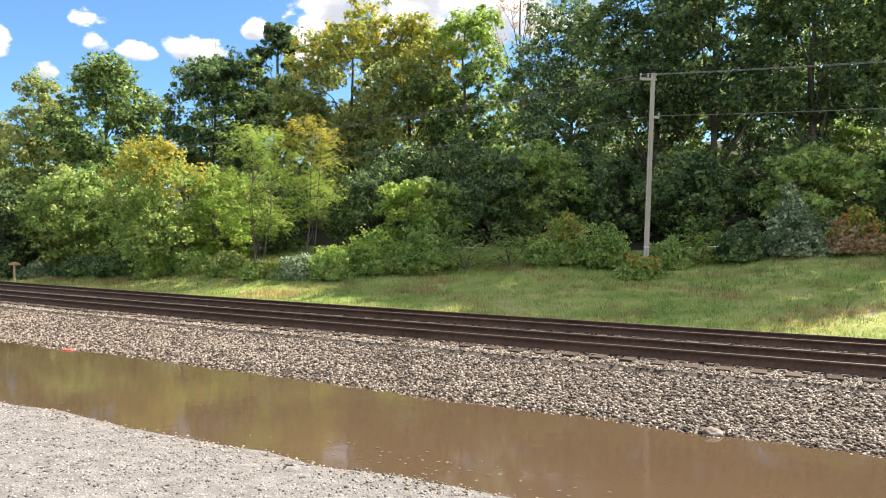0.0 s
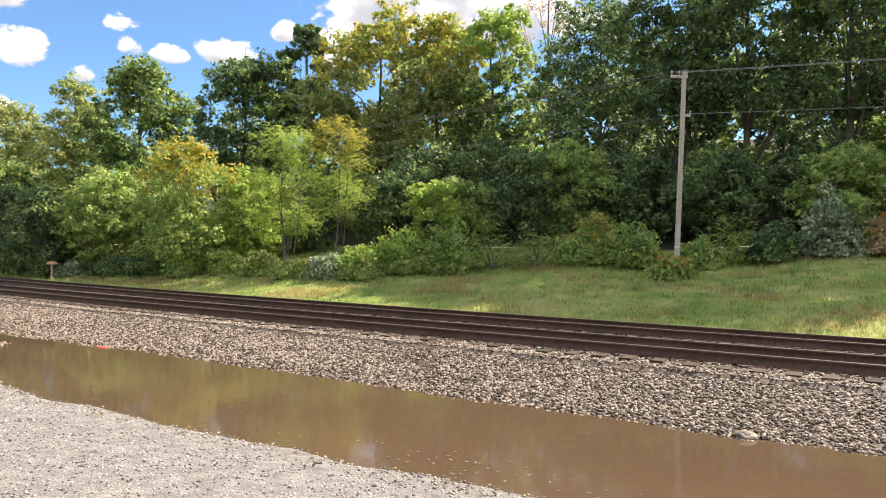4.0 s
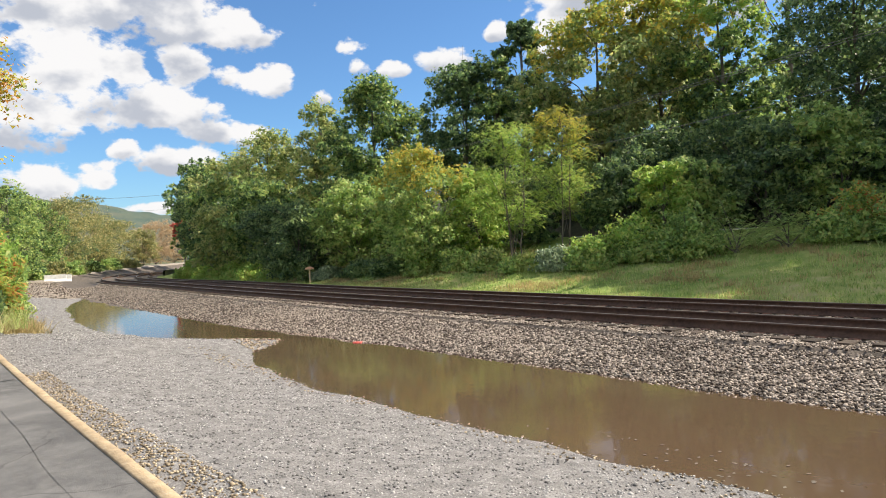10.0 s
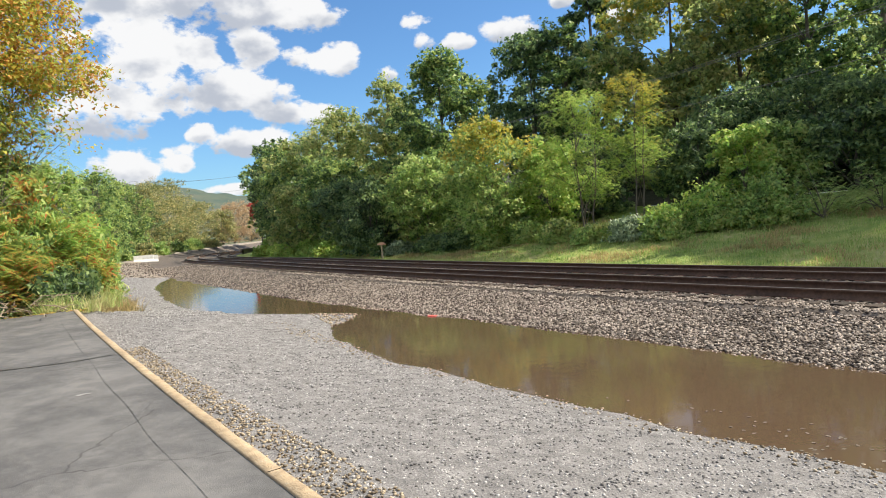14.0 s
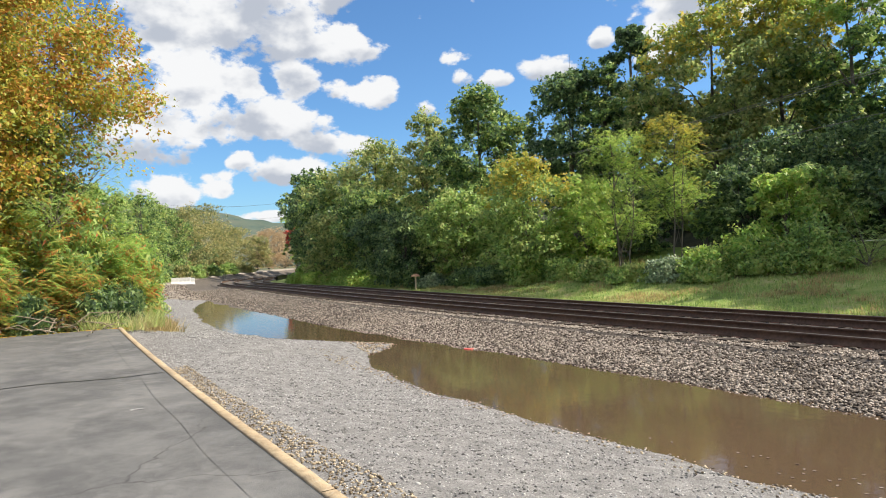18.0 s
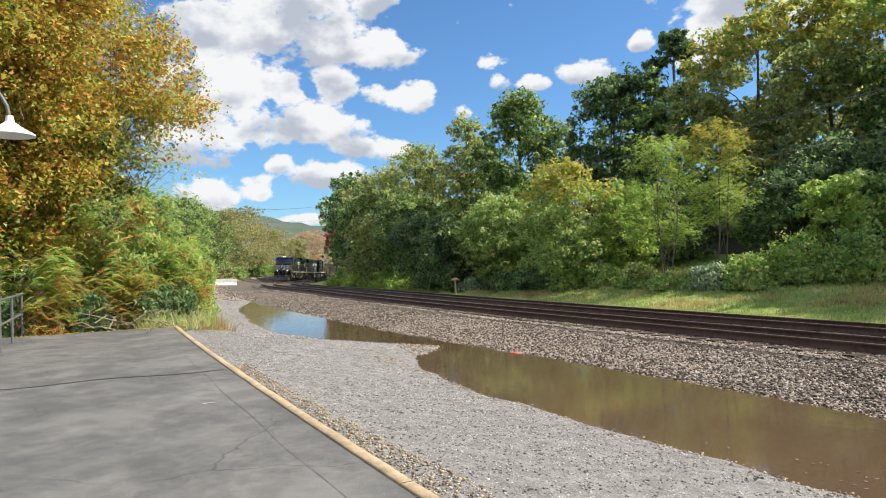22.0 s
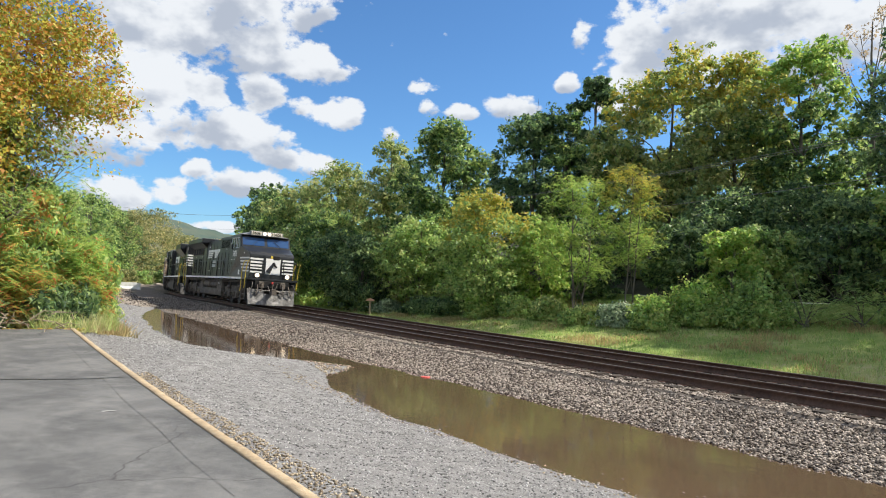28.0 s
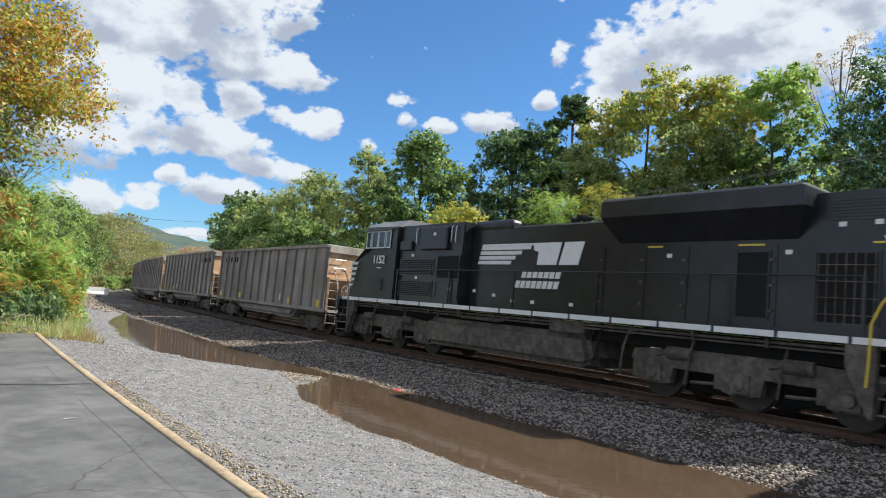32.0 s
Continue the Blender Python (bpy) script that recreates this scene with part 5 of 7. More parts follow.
def debris():
    x, y, _ = at(6.2, -4.95)
    b = tagged(empty("plastic_litter", pose(-7.75, 14.2, WATER_Z)), "crumpled red plastic litter floating in the puddle", "litter")
    r = np.random.default_rng(3)
    for i in range(3):
        bm = bmesh.new()
        bmesh.ops.create_icosphere(bm, subdivisions=2, radius=0.06)
        for v in bm.verts:
            v.co = Vector((v.co.x * (1.6 - 0.3 * i) + 0.07 * (i - 1), v.co.y * 1.1, abs(v.co.z) * 0.45)) * (1 + 0.35 * noise.noise(v.co * 9 + Vector((i, 0, 0))))
        part("sheet", bm, M["red"], b)
    rk = bmesh.new()
    bmesh.ops.create_icosphere(rk, subdivisions=3, radius=0.085)
    for v in rk.verts:
        v.co *= 1 + 0.45 * noise.noise(v.co * 6) + 0.2 * noise.noise(v.co * 17)
        v.co.x *= 1.5
        v.co.z *= 0.7
    ob = part("rock", rk, M["stone"])
    ob.location = (3.25, 8.25, WATER_Z + 0.03)
    tagged(ob, "rough brown rock at the foot of the ballast", "rock")
    # floating leaves
    V = []
    for i in range(60):
        s, n = r.uniform(-8, 9), -8.0 + abs(r.normal()) * 0.35
        if i < 50:
            s, n = r.normal(-3.4, 0.9), r.normal(-7.5, 0.25)
        if ground(s, n) > WATER_Z - 0.005:
            continue
        x, y, _ = at(s, n)
        a = r.uniform(0, 6.28)
        d, e = np.array([math.cos(a), math.sin(a), 0.05]) * 0.028, np.array([-math.sin(a), math.cos(a), 0.05]) * 0.016
        p = np.array([x, y, WATER_Z + 0.004])
        V += [p - d, p + e, p + d, p - e]
    tagged(sheet("floating_leaves", V, np.arange(len(V)).reshape(-1, 4), M["bark"]), "small brown leaves floating at the puddle's edge", "leaves", kind="stuff")


debris()
line_on("crack_seal", wander(4.05, -11.97, 4.7, -22, 60, 0.16), 0.040, M["seal"], 0.004, "dark sealed crack across the asphalt", "crack")
line_on("asphalt_seam", wander(11.6, -15.8, 4.5, -15.2, 60, 0.3), 0.002, M["seal"], 0.004, "thin dark crack in the asphalt", "crack")
line_on("crack_seal", wander(9.2, -13.2, 6.8, -20, 50, 0.3), 0.010, M["seal"], 0.004, "dark sealed crack across the asphalt", "crack")
line_on("crack_seal", wander(10.3, -12.18, -3.0, -12.5, 90, 0.03), 0.0025, M["seal"], 0.004, "thin dark crack along the kerb", "crack")
line_on("crack_seal", wander(9.0, -14.6, 3.8, -14.3, 50, 0.2), 0.003, M["seal"], 0.004, "dark crack in the asphalt", "crack")
line_on("paint_mark", [(1.5, -12.6), (1.53, -12.66), (1.5, -12.74)], 0.04, M["faded_paint"], 0.006, "small scrap of white paint on the asphalt", "paint")


def lot_railing():
    g = tagged(empty("handrail_fence", pose(RAIL_AT[0], RAIL_AT[1], 0, 0, 0, RAIL_AT[2])), "grey metal handrail at the edge of the asphalt", "railing")
    for i in range(4):
        part("post", rod(bmesh.new(), (RAIL_GAP * i, 0, 0), (RAIL_GAP * i, 0, 1.06), 0.03, 0.03, 10), M["handrail"], g)
    for z in (0.55, 1.05):
        part("rail", rod(bmesh.new(), (0, 0, z), (RAIL_GAP * 3, 0, z), 0.026, 0.026, 10), M["handrail"], g)


def lot_lamp():
    """A gooseneck lamp: column, bent arm and a white bell shade."""
    sx, sy, sz = LAMP_AT
    px, py = sx - 0.42, sy - 0.92
    g = tagged(empty("street_lamp", pose(px, py, 0)), "gooseneck lot lamp with a white bell shade", "street lamp")
    part("column", rod(bmesh.new(), (0, 0, 0), (0, 0, sz + 0.55), 0.06, 0.045, 12), M["handrail"], g)
    dx, dy = sx - px, sy - py
    pts = [Vector((dx * u, dy * u, sz + 0.45 + h)) for u, h in ((0.0, 0.0), (0.2, 0.22), (0.45, 0.36), (0.7, 0.34), (0.88, 0.2), (0.97, 0.02), (1.0, -0.18))]
    part("arm", pipe(bmesh.new(), pts, 0.03, 10), M["handrail"], g, "dark bent arm")
    bm = bmesh.new()
    prof = [(0.05, 0.32), (0.07, 0.22), (0.12, 0.18), (0.20, 0.12), (0.36, 0.03), (0.365, 0.0), (0.33, 0.02), (0.10, 0.14)]
    rings = [[bm.verts.new((dx + r * math.cos(k * math.tau / 28), dy + r * math.sin(k * math.tau / 28), sz + z)) for k in range(28)] for r, z in prof]
    for a, b in zip(rings, rings[1:]):
        for k in range(28):
            bm.faces.new((a[k], a[(k + 1) % 28], b[(k + 1) % 28], b[k]))
    bm.faces.new(rings[0])
    bmesh.ops.recalc_face_normals(bm, faces=bm.faces[:])
    part("shade", bm, M["white_paint"], g, "white enamel bell shade")


LAMP_AT = (-12.21, 5.24, 3.80)
RAIL_AT, RAIL_GAP = (-18.67, 8.56, -31.9), 1.95
lot_railing()
lot_lamp()


# ---------------------------------------------------------------- train
# Vehicles: x forward, y to the left, z up from the rail head; the origin is midway between the trucks.
def lettering(body, size, mat, parent, m, name="road_number", label="white road number"):
    cu = bpy.data.curves.new(name, "FONT")
    cu.body, cu.size, cu.extrude, cu.align_x, cu.align_y = body, size, 0.004, "CENTER", "CENTER"
    cu.offset = size * 0.02
    tmp = bpy.data.objects.new(name, cu)
    me = bpy.data.meshes.new_from_object(tmp)
    bpy.data.objects.remove(tmp)
    me.materials.append(mat)
    ob = new(name, me)
    ob.parent, ob.matrix_basis = parent, m
    return tagged(ob, label)


def plates(name, quads, y, mat, parent, label=""):
    """Thin raised plates on a vehicle's side, each a part: outlines in x, z, set at y."""
    for q in quads:
        part(name, prism(bmesh.new(), q, y - 0.006, y + 0.006), mat, parent, label)


def disc(bm, x, y, z, r, w, seg=24):
    return rod(bm, (x, y - w / 2, z), (x, y + w / 2, z), r, r, seg)


def bogie(parent, x0, axles, radius, mat, freight=False):
    """A truck: side frames, wheelsets, springs and brake gear."""
    b = empty("truck")
    b.parent, b.location = parent, (x0, 0, 0)
    tagged(b, "dusty grey cast truck frame")
    span = max(axles)
    for sy in (-1, 1):
        bm = bmesh.new()
        y0, y1 = sorted((sy * 1.0, sy * 1.18))
        if freight:
            prism(bm, [(-1.15, 0.42), (-0.95, 0.62), (-0.35, 0.72), (0.35, 0.72), (0.95, 0.62), (1.15, 0.42), (0.95, 0.36), (0.4, 0.22), (-0.4, 0.22), (-0.95, 0.36)], y0, y1)
        else:
            top = [(-span - 0.62, 0.80), (-span - 0.55, 1.0), (-span * 0.5, 1.08), (span * 0.5, 1.08), (span + 0.55, 1.0), (span + 0.62, 0.80)]
            low = []
            for ax in sorted(axles, reverse=True):
                low += [(ax + 0.46, 0.66), (ax + 0.40, 0.34), (ax + 0.24, 0.30), (ax - 0.24, 0.30), (ax - 0.40, 0.34), (ax - 0.46, 0.66)]
            prism(bm, top + low, y0, y1)
        part("side_frame", bm, mat, b)
        for a in axles:
            bm = bmesh.new()
            box(bm, a - 0.19, a + 0.19, *sorted((sy * 1.0, sy * 1.24)), radius - 0.2, radius + 0.2, bevel=0.03)
            rod(bm, (a, sy * 1.24, radius), (a, sy * 1.30, radius), 0.13, 0.11, 12)
            part("axle_box", bm, mat, b)
            if not freight:
                for dx in (-0.32, 0.32):
                    bm = bmesh.new()
                    rod(bm, (a + dx, sy * 1.08, radius), (a + dx, sy * 1.08, radius + 0.3), 0.06, 0.06, 10)
                    for k in range(5):
                        rod(bm, (a + dx, sy * 1.08, radius + 0.02 + k * 0.06), (a + dx, sy * 1.08, radius + 0.055 + k * 0.06), 0.085, 0.085, 10)
                    part("spring", bm, mat, b)
                bm = bmesh.new()
                box(bm, a + 0.42, a + 0.58, *sorted((sy * 0.98, sy * 1.18)), 0.36, 0.72, bevel=0.02)
                rod(bm, (a + 0.5, sy * 1.1, 0.46), (a + 1.15, sy * 1.1, 0.42), 0.035)
                part("brake_shoe", bm, mat, b)
        if freight:
            for dx in (-0.2, 0, 0.2):
                bm = bmesh.new()
                rod(bm, (dx, sy * 1.07, 0.25), (dx, sy * 1.07, 0.56), 0.05, 0.05, 8)
                for k in range(4):
                    rod(bm, (dx, sy * 1.07, 0.27 + k * 0.08), (dx, sy * 1.07, 0.31 + k * 0.08), 0.075, 0.075, 8)
                part("spring", bm, mat, b)
    for a in axles:
        bm = bmesh.new()
        for sy in (-1, 1):
            disc(bm, a, sy * 0.77, radius, radius, 0.11, 28)
            disc(bm, a, sy * 0.70, radius, radius + 0.028, 0.03, 28)
        rod(bm, (a, -0.75, radius), (a, 0.75, radius), 0.09)
        part("wheelset", bm, M["wheel"], b)
    part("bolster", blk(-span * 0.9, span * 0.9, -0.92, 0.92, 0.62, 0.9, bevel=0.04), mat, b)
    if not freight:
        # stands for the motors; added to block light showing through under the truck
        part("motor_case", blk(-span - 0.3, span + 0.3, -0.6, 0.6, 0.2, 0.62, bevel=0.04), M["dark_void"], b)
    return b


def handrails(parent, x0, x1, sy, gap=1.55, mat="black_paint"):
    bm = bmesh.new()
    y = sy * 1.44
    xs = np.linspace(x0, x1, max(2, int((x1 - x0) / gap)))
    for x in xs:
        box(bm, x - 0.028, x + 0.028, y - 0.02, y + 0.02, 1.5, 2.66)
    rod(bm, (x0, y, 2.66), (x1, y, 2.66), 0.018, 0.018, 6)
    part("handrail", bm, M[mat], parent, "thin black handrail on flat posts")


def end_steps(parent, x, d, sy, grab="yellow_rail"):
    """Steps, side plates and yellow grab irons at a corner; d: +1 at the front end."""
    for k in range(5):
        z = 0.36 + 0.27 * k
        part("step", blk(x - 0.33, x + 0.33, *sorted((sy * 1.08, sy * (1.49 - 0.03 * k))), z, z + 0.03), M["step_edge"], parent, "worn steel step tread")
        part("step_riser", blk(x - 0.33, x + 0.33, *sorted((sy * 1.06, sy * 1.08)), z - 0.22, z), M["dark_void"], parent)
    bm = bmesh.new()
    prism(bm, [(x - d * 0.36, 1.5), (x - d * 0.40, 0.28), (x - d * 0.46, 0.28), (x - d * 0.85, 1.1), (x - d * 0.85, 1.5)], *sorted((sy * 1.32, sy * 1.49)))
    part("step_side", bm, M["grey_under"], parent, "dusty grey plate beside the steps")
    part("step_side", blk(*sorted((x + d * 0.34, x + d * 0.38)), *sorted((sy * 1.05, sy * 1.46)), 0.3, 1.5), M["black_paint"], parent)
    for dx, run in ((-0.46, 0.85), (0.42, 0.38)):
        bm = bmesh.new()
        y = sy * 1.53
        xx = x + d * dx
        pipe(bm, [(xx - d * 0.03, y, 0.80 + 0.2 * (dx > 0)), (xx, y, 1.2), (xx + d * 0.02, y, 1.85), (xx + d * 0.16, y, 2.18), (xx + d * 0.33, y, 2.42), (xx + d * 0.48, y - sy * 0.02, 2.54), (xx + d * run, y - sy * 0.05, 2.58)], 0.024, 8)
        part("grab_iron", bm, M[grab], parent, "bright yellow grab iron" if grab == "yellow_rail" else "pale steel grab iron")


def emblem(parent, x, z, sy, length):
    """The white side emblem: a fan of stripes, a block mark and two rows of bars. x: its middle, as it reads on that side."""
    f = 1 if sy < 0 else -1      # reading direction along x
    y = sy * 1.016
    k = length / 3.2

    def q(u0, v0, u1, v1, slant=0.22):
        return [(x + f * (u0 + slant * v0) * k, z + v0), (x + f * (u1 + slant * v0) * k, z + v0), (x + f * (u1 + slant * v1) * k, z + v1), (x + f * (u0 + slant * v1) * k, z + v1)]

    def free(*uv):
        return [(x + f * u * k, z + v) for u, v in uv]
    rows = [(-0.29, -0.46), (-0.15, -0.36), (-0.01, -0.20), (0.13, 0.05), (0.24, 0.20)]
    plates("speed_stripe", [q(-1.58, v, u, v + (0.105 if i < 4 else 0.06)) for i, (v, u) in enumerate(rows)], y, M["white_paint"], parent, "white speed stripe")
    plates("mark", [free((0.30, -0.30), (0.86, -0.30), (0.98, 0.30), (0.16, 0.30), (0.19, 0.1), (0.33, 0.05)), q(1.0, -0.30, 1.52, 0.30)], y, M["white_paint"], parent, "white block of the mark")
    bars = []
    for row, (a, b, n) in enumerate(((0.0, 1.16, 7), (-0.12, 1.18, 8))):
        v = -0.66 - 0.28 * row
        for i in range(n):
            u = a + (b - a) * i / n
            bars.append(q(u, v, u + (b - a) / n * 0.80, v + 0.20))
    plates("word_bar", bars, y, M["white_paint"], parent, "small white bar")


def couplers(parent, *ends):
    for xe in ends:
        d = 1 if xe > 0 else -1
        bm = bmesh.new()
        box(bm, *sorted((xe - d * 0.75, xe - d * 0.12)), -0.09, 0.09, 0.74, 0.98, bevel=0.02)
        box(bm, *sorted((xe - d * 0.2, xe - d * 0.02)), -0.17, 0.15, 0.68, 1.02, bevel=0.04)
        part("coupler", bm, M["grey_under"], parent)


def end_gear(L, xe, d):
    """The plow, hoses, pipes and deck edge at one end; xe: the plow's foot."""
    a = xe - d * 0.32
    bm = bmesh.new()
    A = [(a, -1.40, 0.98), (a, 1.40, 0.98), (xe - d * 0.08, 1.33, 0.10), (xe + d * 0.06, 0, 0.08), (xe - d * 0.08, -1.33, 0.10), (a + d * 0.10, 0.42, 0.74), (a + d * 0.10, -0.42, 0.74), (a + d * 0.03, 0.5, 0.98), (a + d * 0.03, -0.5, 0.98)]
    vs = [bm.verts.new(p) for p in A]
    for fc in ((0, 8, 6, 4), (6, 3, 4), (6, 5, 3), (5, 2, 3), (5, 7, 1, 2)):
        bm.faces.new([vs[i] for i in fc])
    bmesh.ops.recalc_face_normals(bm, faces=bm.faces[:])
    bmesh.ops.solidify(bm, geom=bm.faces[:], thickness=0.04)
    part("plow", bm, M["plow"], L, "scuffed grey steel plow")
    part("end_beam", blk(*sorted((a - d * 0.30, a - d * 0.08)), -1.40, 1.40, 0.95, 1.47, bevel=0.03), M["dark_void"], L)
    part("deck_edge", blk(*sorted((a - d * 0.08, a - d * 0.05)), -1.46, 1.46, 1.49, 1.59), M["white_paint"], L, "white stripe along the deck's end")
    rnd = random.Random(5 + d)
    for i in range(9):
        y = -1.15 + 0.29 * i + rnd.uniform(-0.06, 0.06)
        bm = bmesh.new()
        z0 = rnd.uniform(1.1, 1.42)
        sag = rnd.uniform(0.25, 0.6)
        w = rnd.uniform(-0.3, 0.3)
        pipe(bm, [(a - d * 0.05, y, z0), (a + d * 0.16, y + w * 0.2, z0 - 0.02), (a + d * 0.26, y + w * 0.5, z0 - sag * 0.6), (a + d * 0.24, y + w, z0 - sag), (a + d * 0.08, y + w * 1.2, z0 - sag * 0.8)], rnd.uniform(0.018, 0.034), 7)
        part("hose", bm, M["hose_pale"] if i % 3 == 0 else M["grey_under"], L, "pale dusty rubber hose" if i % 3 == 0 else "")
    for y in (-0.62, 0.62):
        bm = bmesh.new()
        box(bm, *sorted((a - d * 0.05, a + d * 0.12)), y - 0.16, y + 0.16, 1.05, 1.42, bevel=0.03)
        rod(bm, (a + d * 0.12, y, 1.24), (a + d * 0.18, y, 1.24), 0.07, 0.05, 10)
        part("jumper_box", bm, M["grey_under"], L)
    bm = bmesh.new()
    rod(bm, (a + d * 0.14, -1.1, 0.92), (a + d * 0.14, 1.1, 0.92), 0.022)
    rod(bm, (a + d * 0.14, 0.2, 0.92), (a + d * 0.22, 0.75, 0.78), 0.02)
    part("uncoupling_bar", bm, M["hose_pale"], L, "bent pale steel lever bar")
    part("red_valve", blk(*sorted((a + d * 0.1, a + d * 0.18)), -0.05, 0.06, 1.3, 1.42, bevel=0.02), M["red_paint"], L, "small red valve")


def sill_stripes(L, x0, x1, n):
    for sy in (-1, 1):
        segs = []
        w = (x1 - x0) / n
        for i in range(n):
            a = x0 + w * i
            segs.append([(a + 0.02, 1.50), (a + w - 0.05, 1.50), (a + w - 0.05, 1.62), (a + 0.02, 1.62)])
        plates("sill_stripe", segs, sy * 1.507, M["white_paint"], L, "broken white stripe along the walkway edge")


def panel(name, x0, x1, sy, z0, z1, mat, L, y=1.0, label="", rim=None):
    """A door, screen or hatch: a thin slab on the hood side, with a raised rim where one shows."""
    # a dark_void slab has the shade of an opening in its colour
    p = part(name, blk(x0, x1, *sorted((sy * (y - 0.01), sy * (y + 0.014))), z0, z1, bevel=0.006), M[mat], L, label)
    if rim:
        bm = bmesh.new()
        for a, b, c, d in ((x0 - 0.03, x1 + 0.03, z1 - 0.005, z1 + 0.035), (x0 - 0.03, x1 + 0.03, z0 - 0.035, z0 + 0.005), (x0 - 0.035, x0 + 0.005, z0 - 0.03, z1 + 0.03), (x1 - 0.005, x1 + 0.035, z0 - 0.03, z1 + 0.03)):
            box(bm, a, b, *sorted((sy * y, sy * (y + 0.03))), c, d)
        part("rim", bm, M[rim], p)
    return p


def seams(L, sy, xs, z0, z1, y=1.0):
    for x in xs:
        part("seam_strip", blk(x - 0.014, x + 0.014, *sorted((sy * y, sy * (y + 0.022))), z0, z1), M["black_paint"], L)
        for z in (z0 + 0.3, (z0 + z1) / 2, z1 - 0.3):
            part("latch", blk(x + 0.05, x + 0.13, *sorted((sy * y, sy * (y + 0.035))), z - 0.03, z + 0.03), M["grey_under"], L)


def cab_windows(L, sy, spans, z0, z1, y=1.5):
    for x0, x1 in spans:
        w = part("side_window", blk(x0, x1, *sorted((sy * (y - 0.01), sy * (y + 0.012))), z0, z1), M["glass"], L, "dark side window")
        bm = bmesh.new()
        for a, b, c, d in ((x0 - 0.03, x1 + 0.03, z1 - 0.01, z1 + 0.03), (x0 - 0.03, x1 + 0.03, z0 - 0.03, z0 + 0.01), (x0 - 0.03, x0 + 0.015, z0, z1), (x1 - 0.015, x1 + 0.03, z0, z1)):
            box(bm, a, b, *sorted((sy * y, sy * (y + 0.022))), c, d)
        part("window_frame", bm, M["silver"], w, "bare metal window frame")


def slant_pane(L, name, x0, z0, x1, z1, y0, y1, mat, t0, t1, lift, label="", back=0.0):
    """A pane lying on the slope from (x0, z0) to (x1, z1), between two widths; back: how far its outer edge falls back."""
    n = Vector((z1 - z0, 0, x0 - x1)).normalized()
    bm = bmesh.new()
    P = []
    for t, yy in ((t0, y0), (t0, y1), (t1, y1), (t1, y0)):
        P.append(Vector((x0 + (x1 - x0) * t - back * abs(yy), yy, z0 + (z1 - z0) * t)))
    vs = [bm.verts.new(p - n * 0.02) for p in P]
    top = [bm.verts.new(p + n * lift) for p in P]
    for i in range(4):
        bm.faces.new((vs[i], vs[(i + 1) % 4], top[(i + 1) % 4], top[i]))
    bm.faces.new(top)
    bmesh.ops.recalc_face_normals(bm, faces=bm.faces[:])
    return part(name, bm, M[mat], L, label)


def flare(bm, x0, x1, y, z, x2, x3, y2, z2):
    """A frustum: a wide top rectangle at z, a narrow bottom one at z2."""
    vs = [bm.verts.new(p) for p in ((x0, -y, z), (x1, -y, z), (x1, y, z), (x0, y, z), (x2, -y2, z2), (x3, -y2, z2), (x3, y2, z2), (x2, y2, z2))]
    for f in ((0, 1, 2, 3), (4, 7, 6, 5), (0, 4, 5, 1), (1, 5, 6, 2), (2, 6, 7, 3), (3, 7, 4, 0)):
        bm.faces.new([vs[i] for i in f])
    bmesh.ops.recalc_face_normals(bm, faces=bm.faces[:])


def underframe(L, x0, x1, trucks, tank, sill):
    """Frame, walkway, trucks and sand hoses."""
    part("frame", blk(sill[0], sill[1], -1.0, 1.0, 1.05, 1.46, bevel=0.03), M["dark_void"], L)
    part("walkway", blk(sill[0], sill[1], -1.5, 1.5, 1.49, 1.60, bevel=0.012), M["black_paint"], L)
    for x in trucks:
        bogie(L, x, (-2.0, 0.0, 2.0), 0.52, M["grey_under"])
        for sy in (-1, 1):
            for dx in (-2.75, -0.95, 1.0, 2.7):
                bm = pipe(bmesh.new(), [(x + dx, sy * 1.2, 1.45), (x + dx + 0.1, sy * 1.27, 1.0), (x + dx + 0.22, sy * 1.2, 0.35)], 0.03)
                part("sand_hose", bm, M["grey_under"], L)
            for dx in (-1.4, 1.1):
                bm = bmesh.new()
                rod(bm, (x + dx, sy * 1.2, 0.98), (x + dx + 0.55, sy * 1.2, 0.98), 0.14, None, 14)
                rod(bm, (x + dx + 0.55, sy * 1.2, 0.98), (x + dx + 0.85, sy * 1.2, 0.9), 0.03)
                part("brake_cylinder", bm, M["grey_under"], L, "dusty brake cylinder")
    for sy in (-1, 1):
        for z, r in ((1.40, 0.03), (1.32, 0.022)):
            part("sill_pipe", rod(bmesh.new(), (x0, sy * 1.36, z), (x1, sy * 1.36, z), r, None, 7), M["grey_under"], L, "dusty pipe under the walkway")
        for x in np.linspace(x0, x1, 12):
            part("pipe_clamp", blk(x - 0.03, x + 0.03, *sorted((sy * 1.28, sy * 1.4)), 1.28, 1.5), M["grey_under"], L)


def specks(L, sy, spots, y=1.02):
    plates("small_label", [[(x, z), (x + 0.13, z), (x + 0.13, z + 0.09), (x, z + 0.09)] for x, z in spots], sy * y, M["white_paint"], L, "small white label")


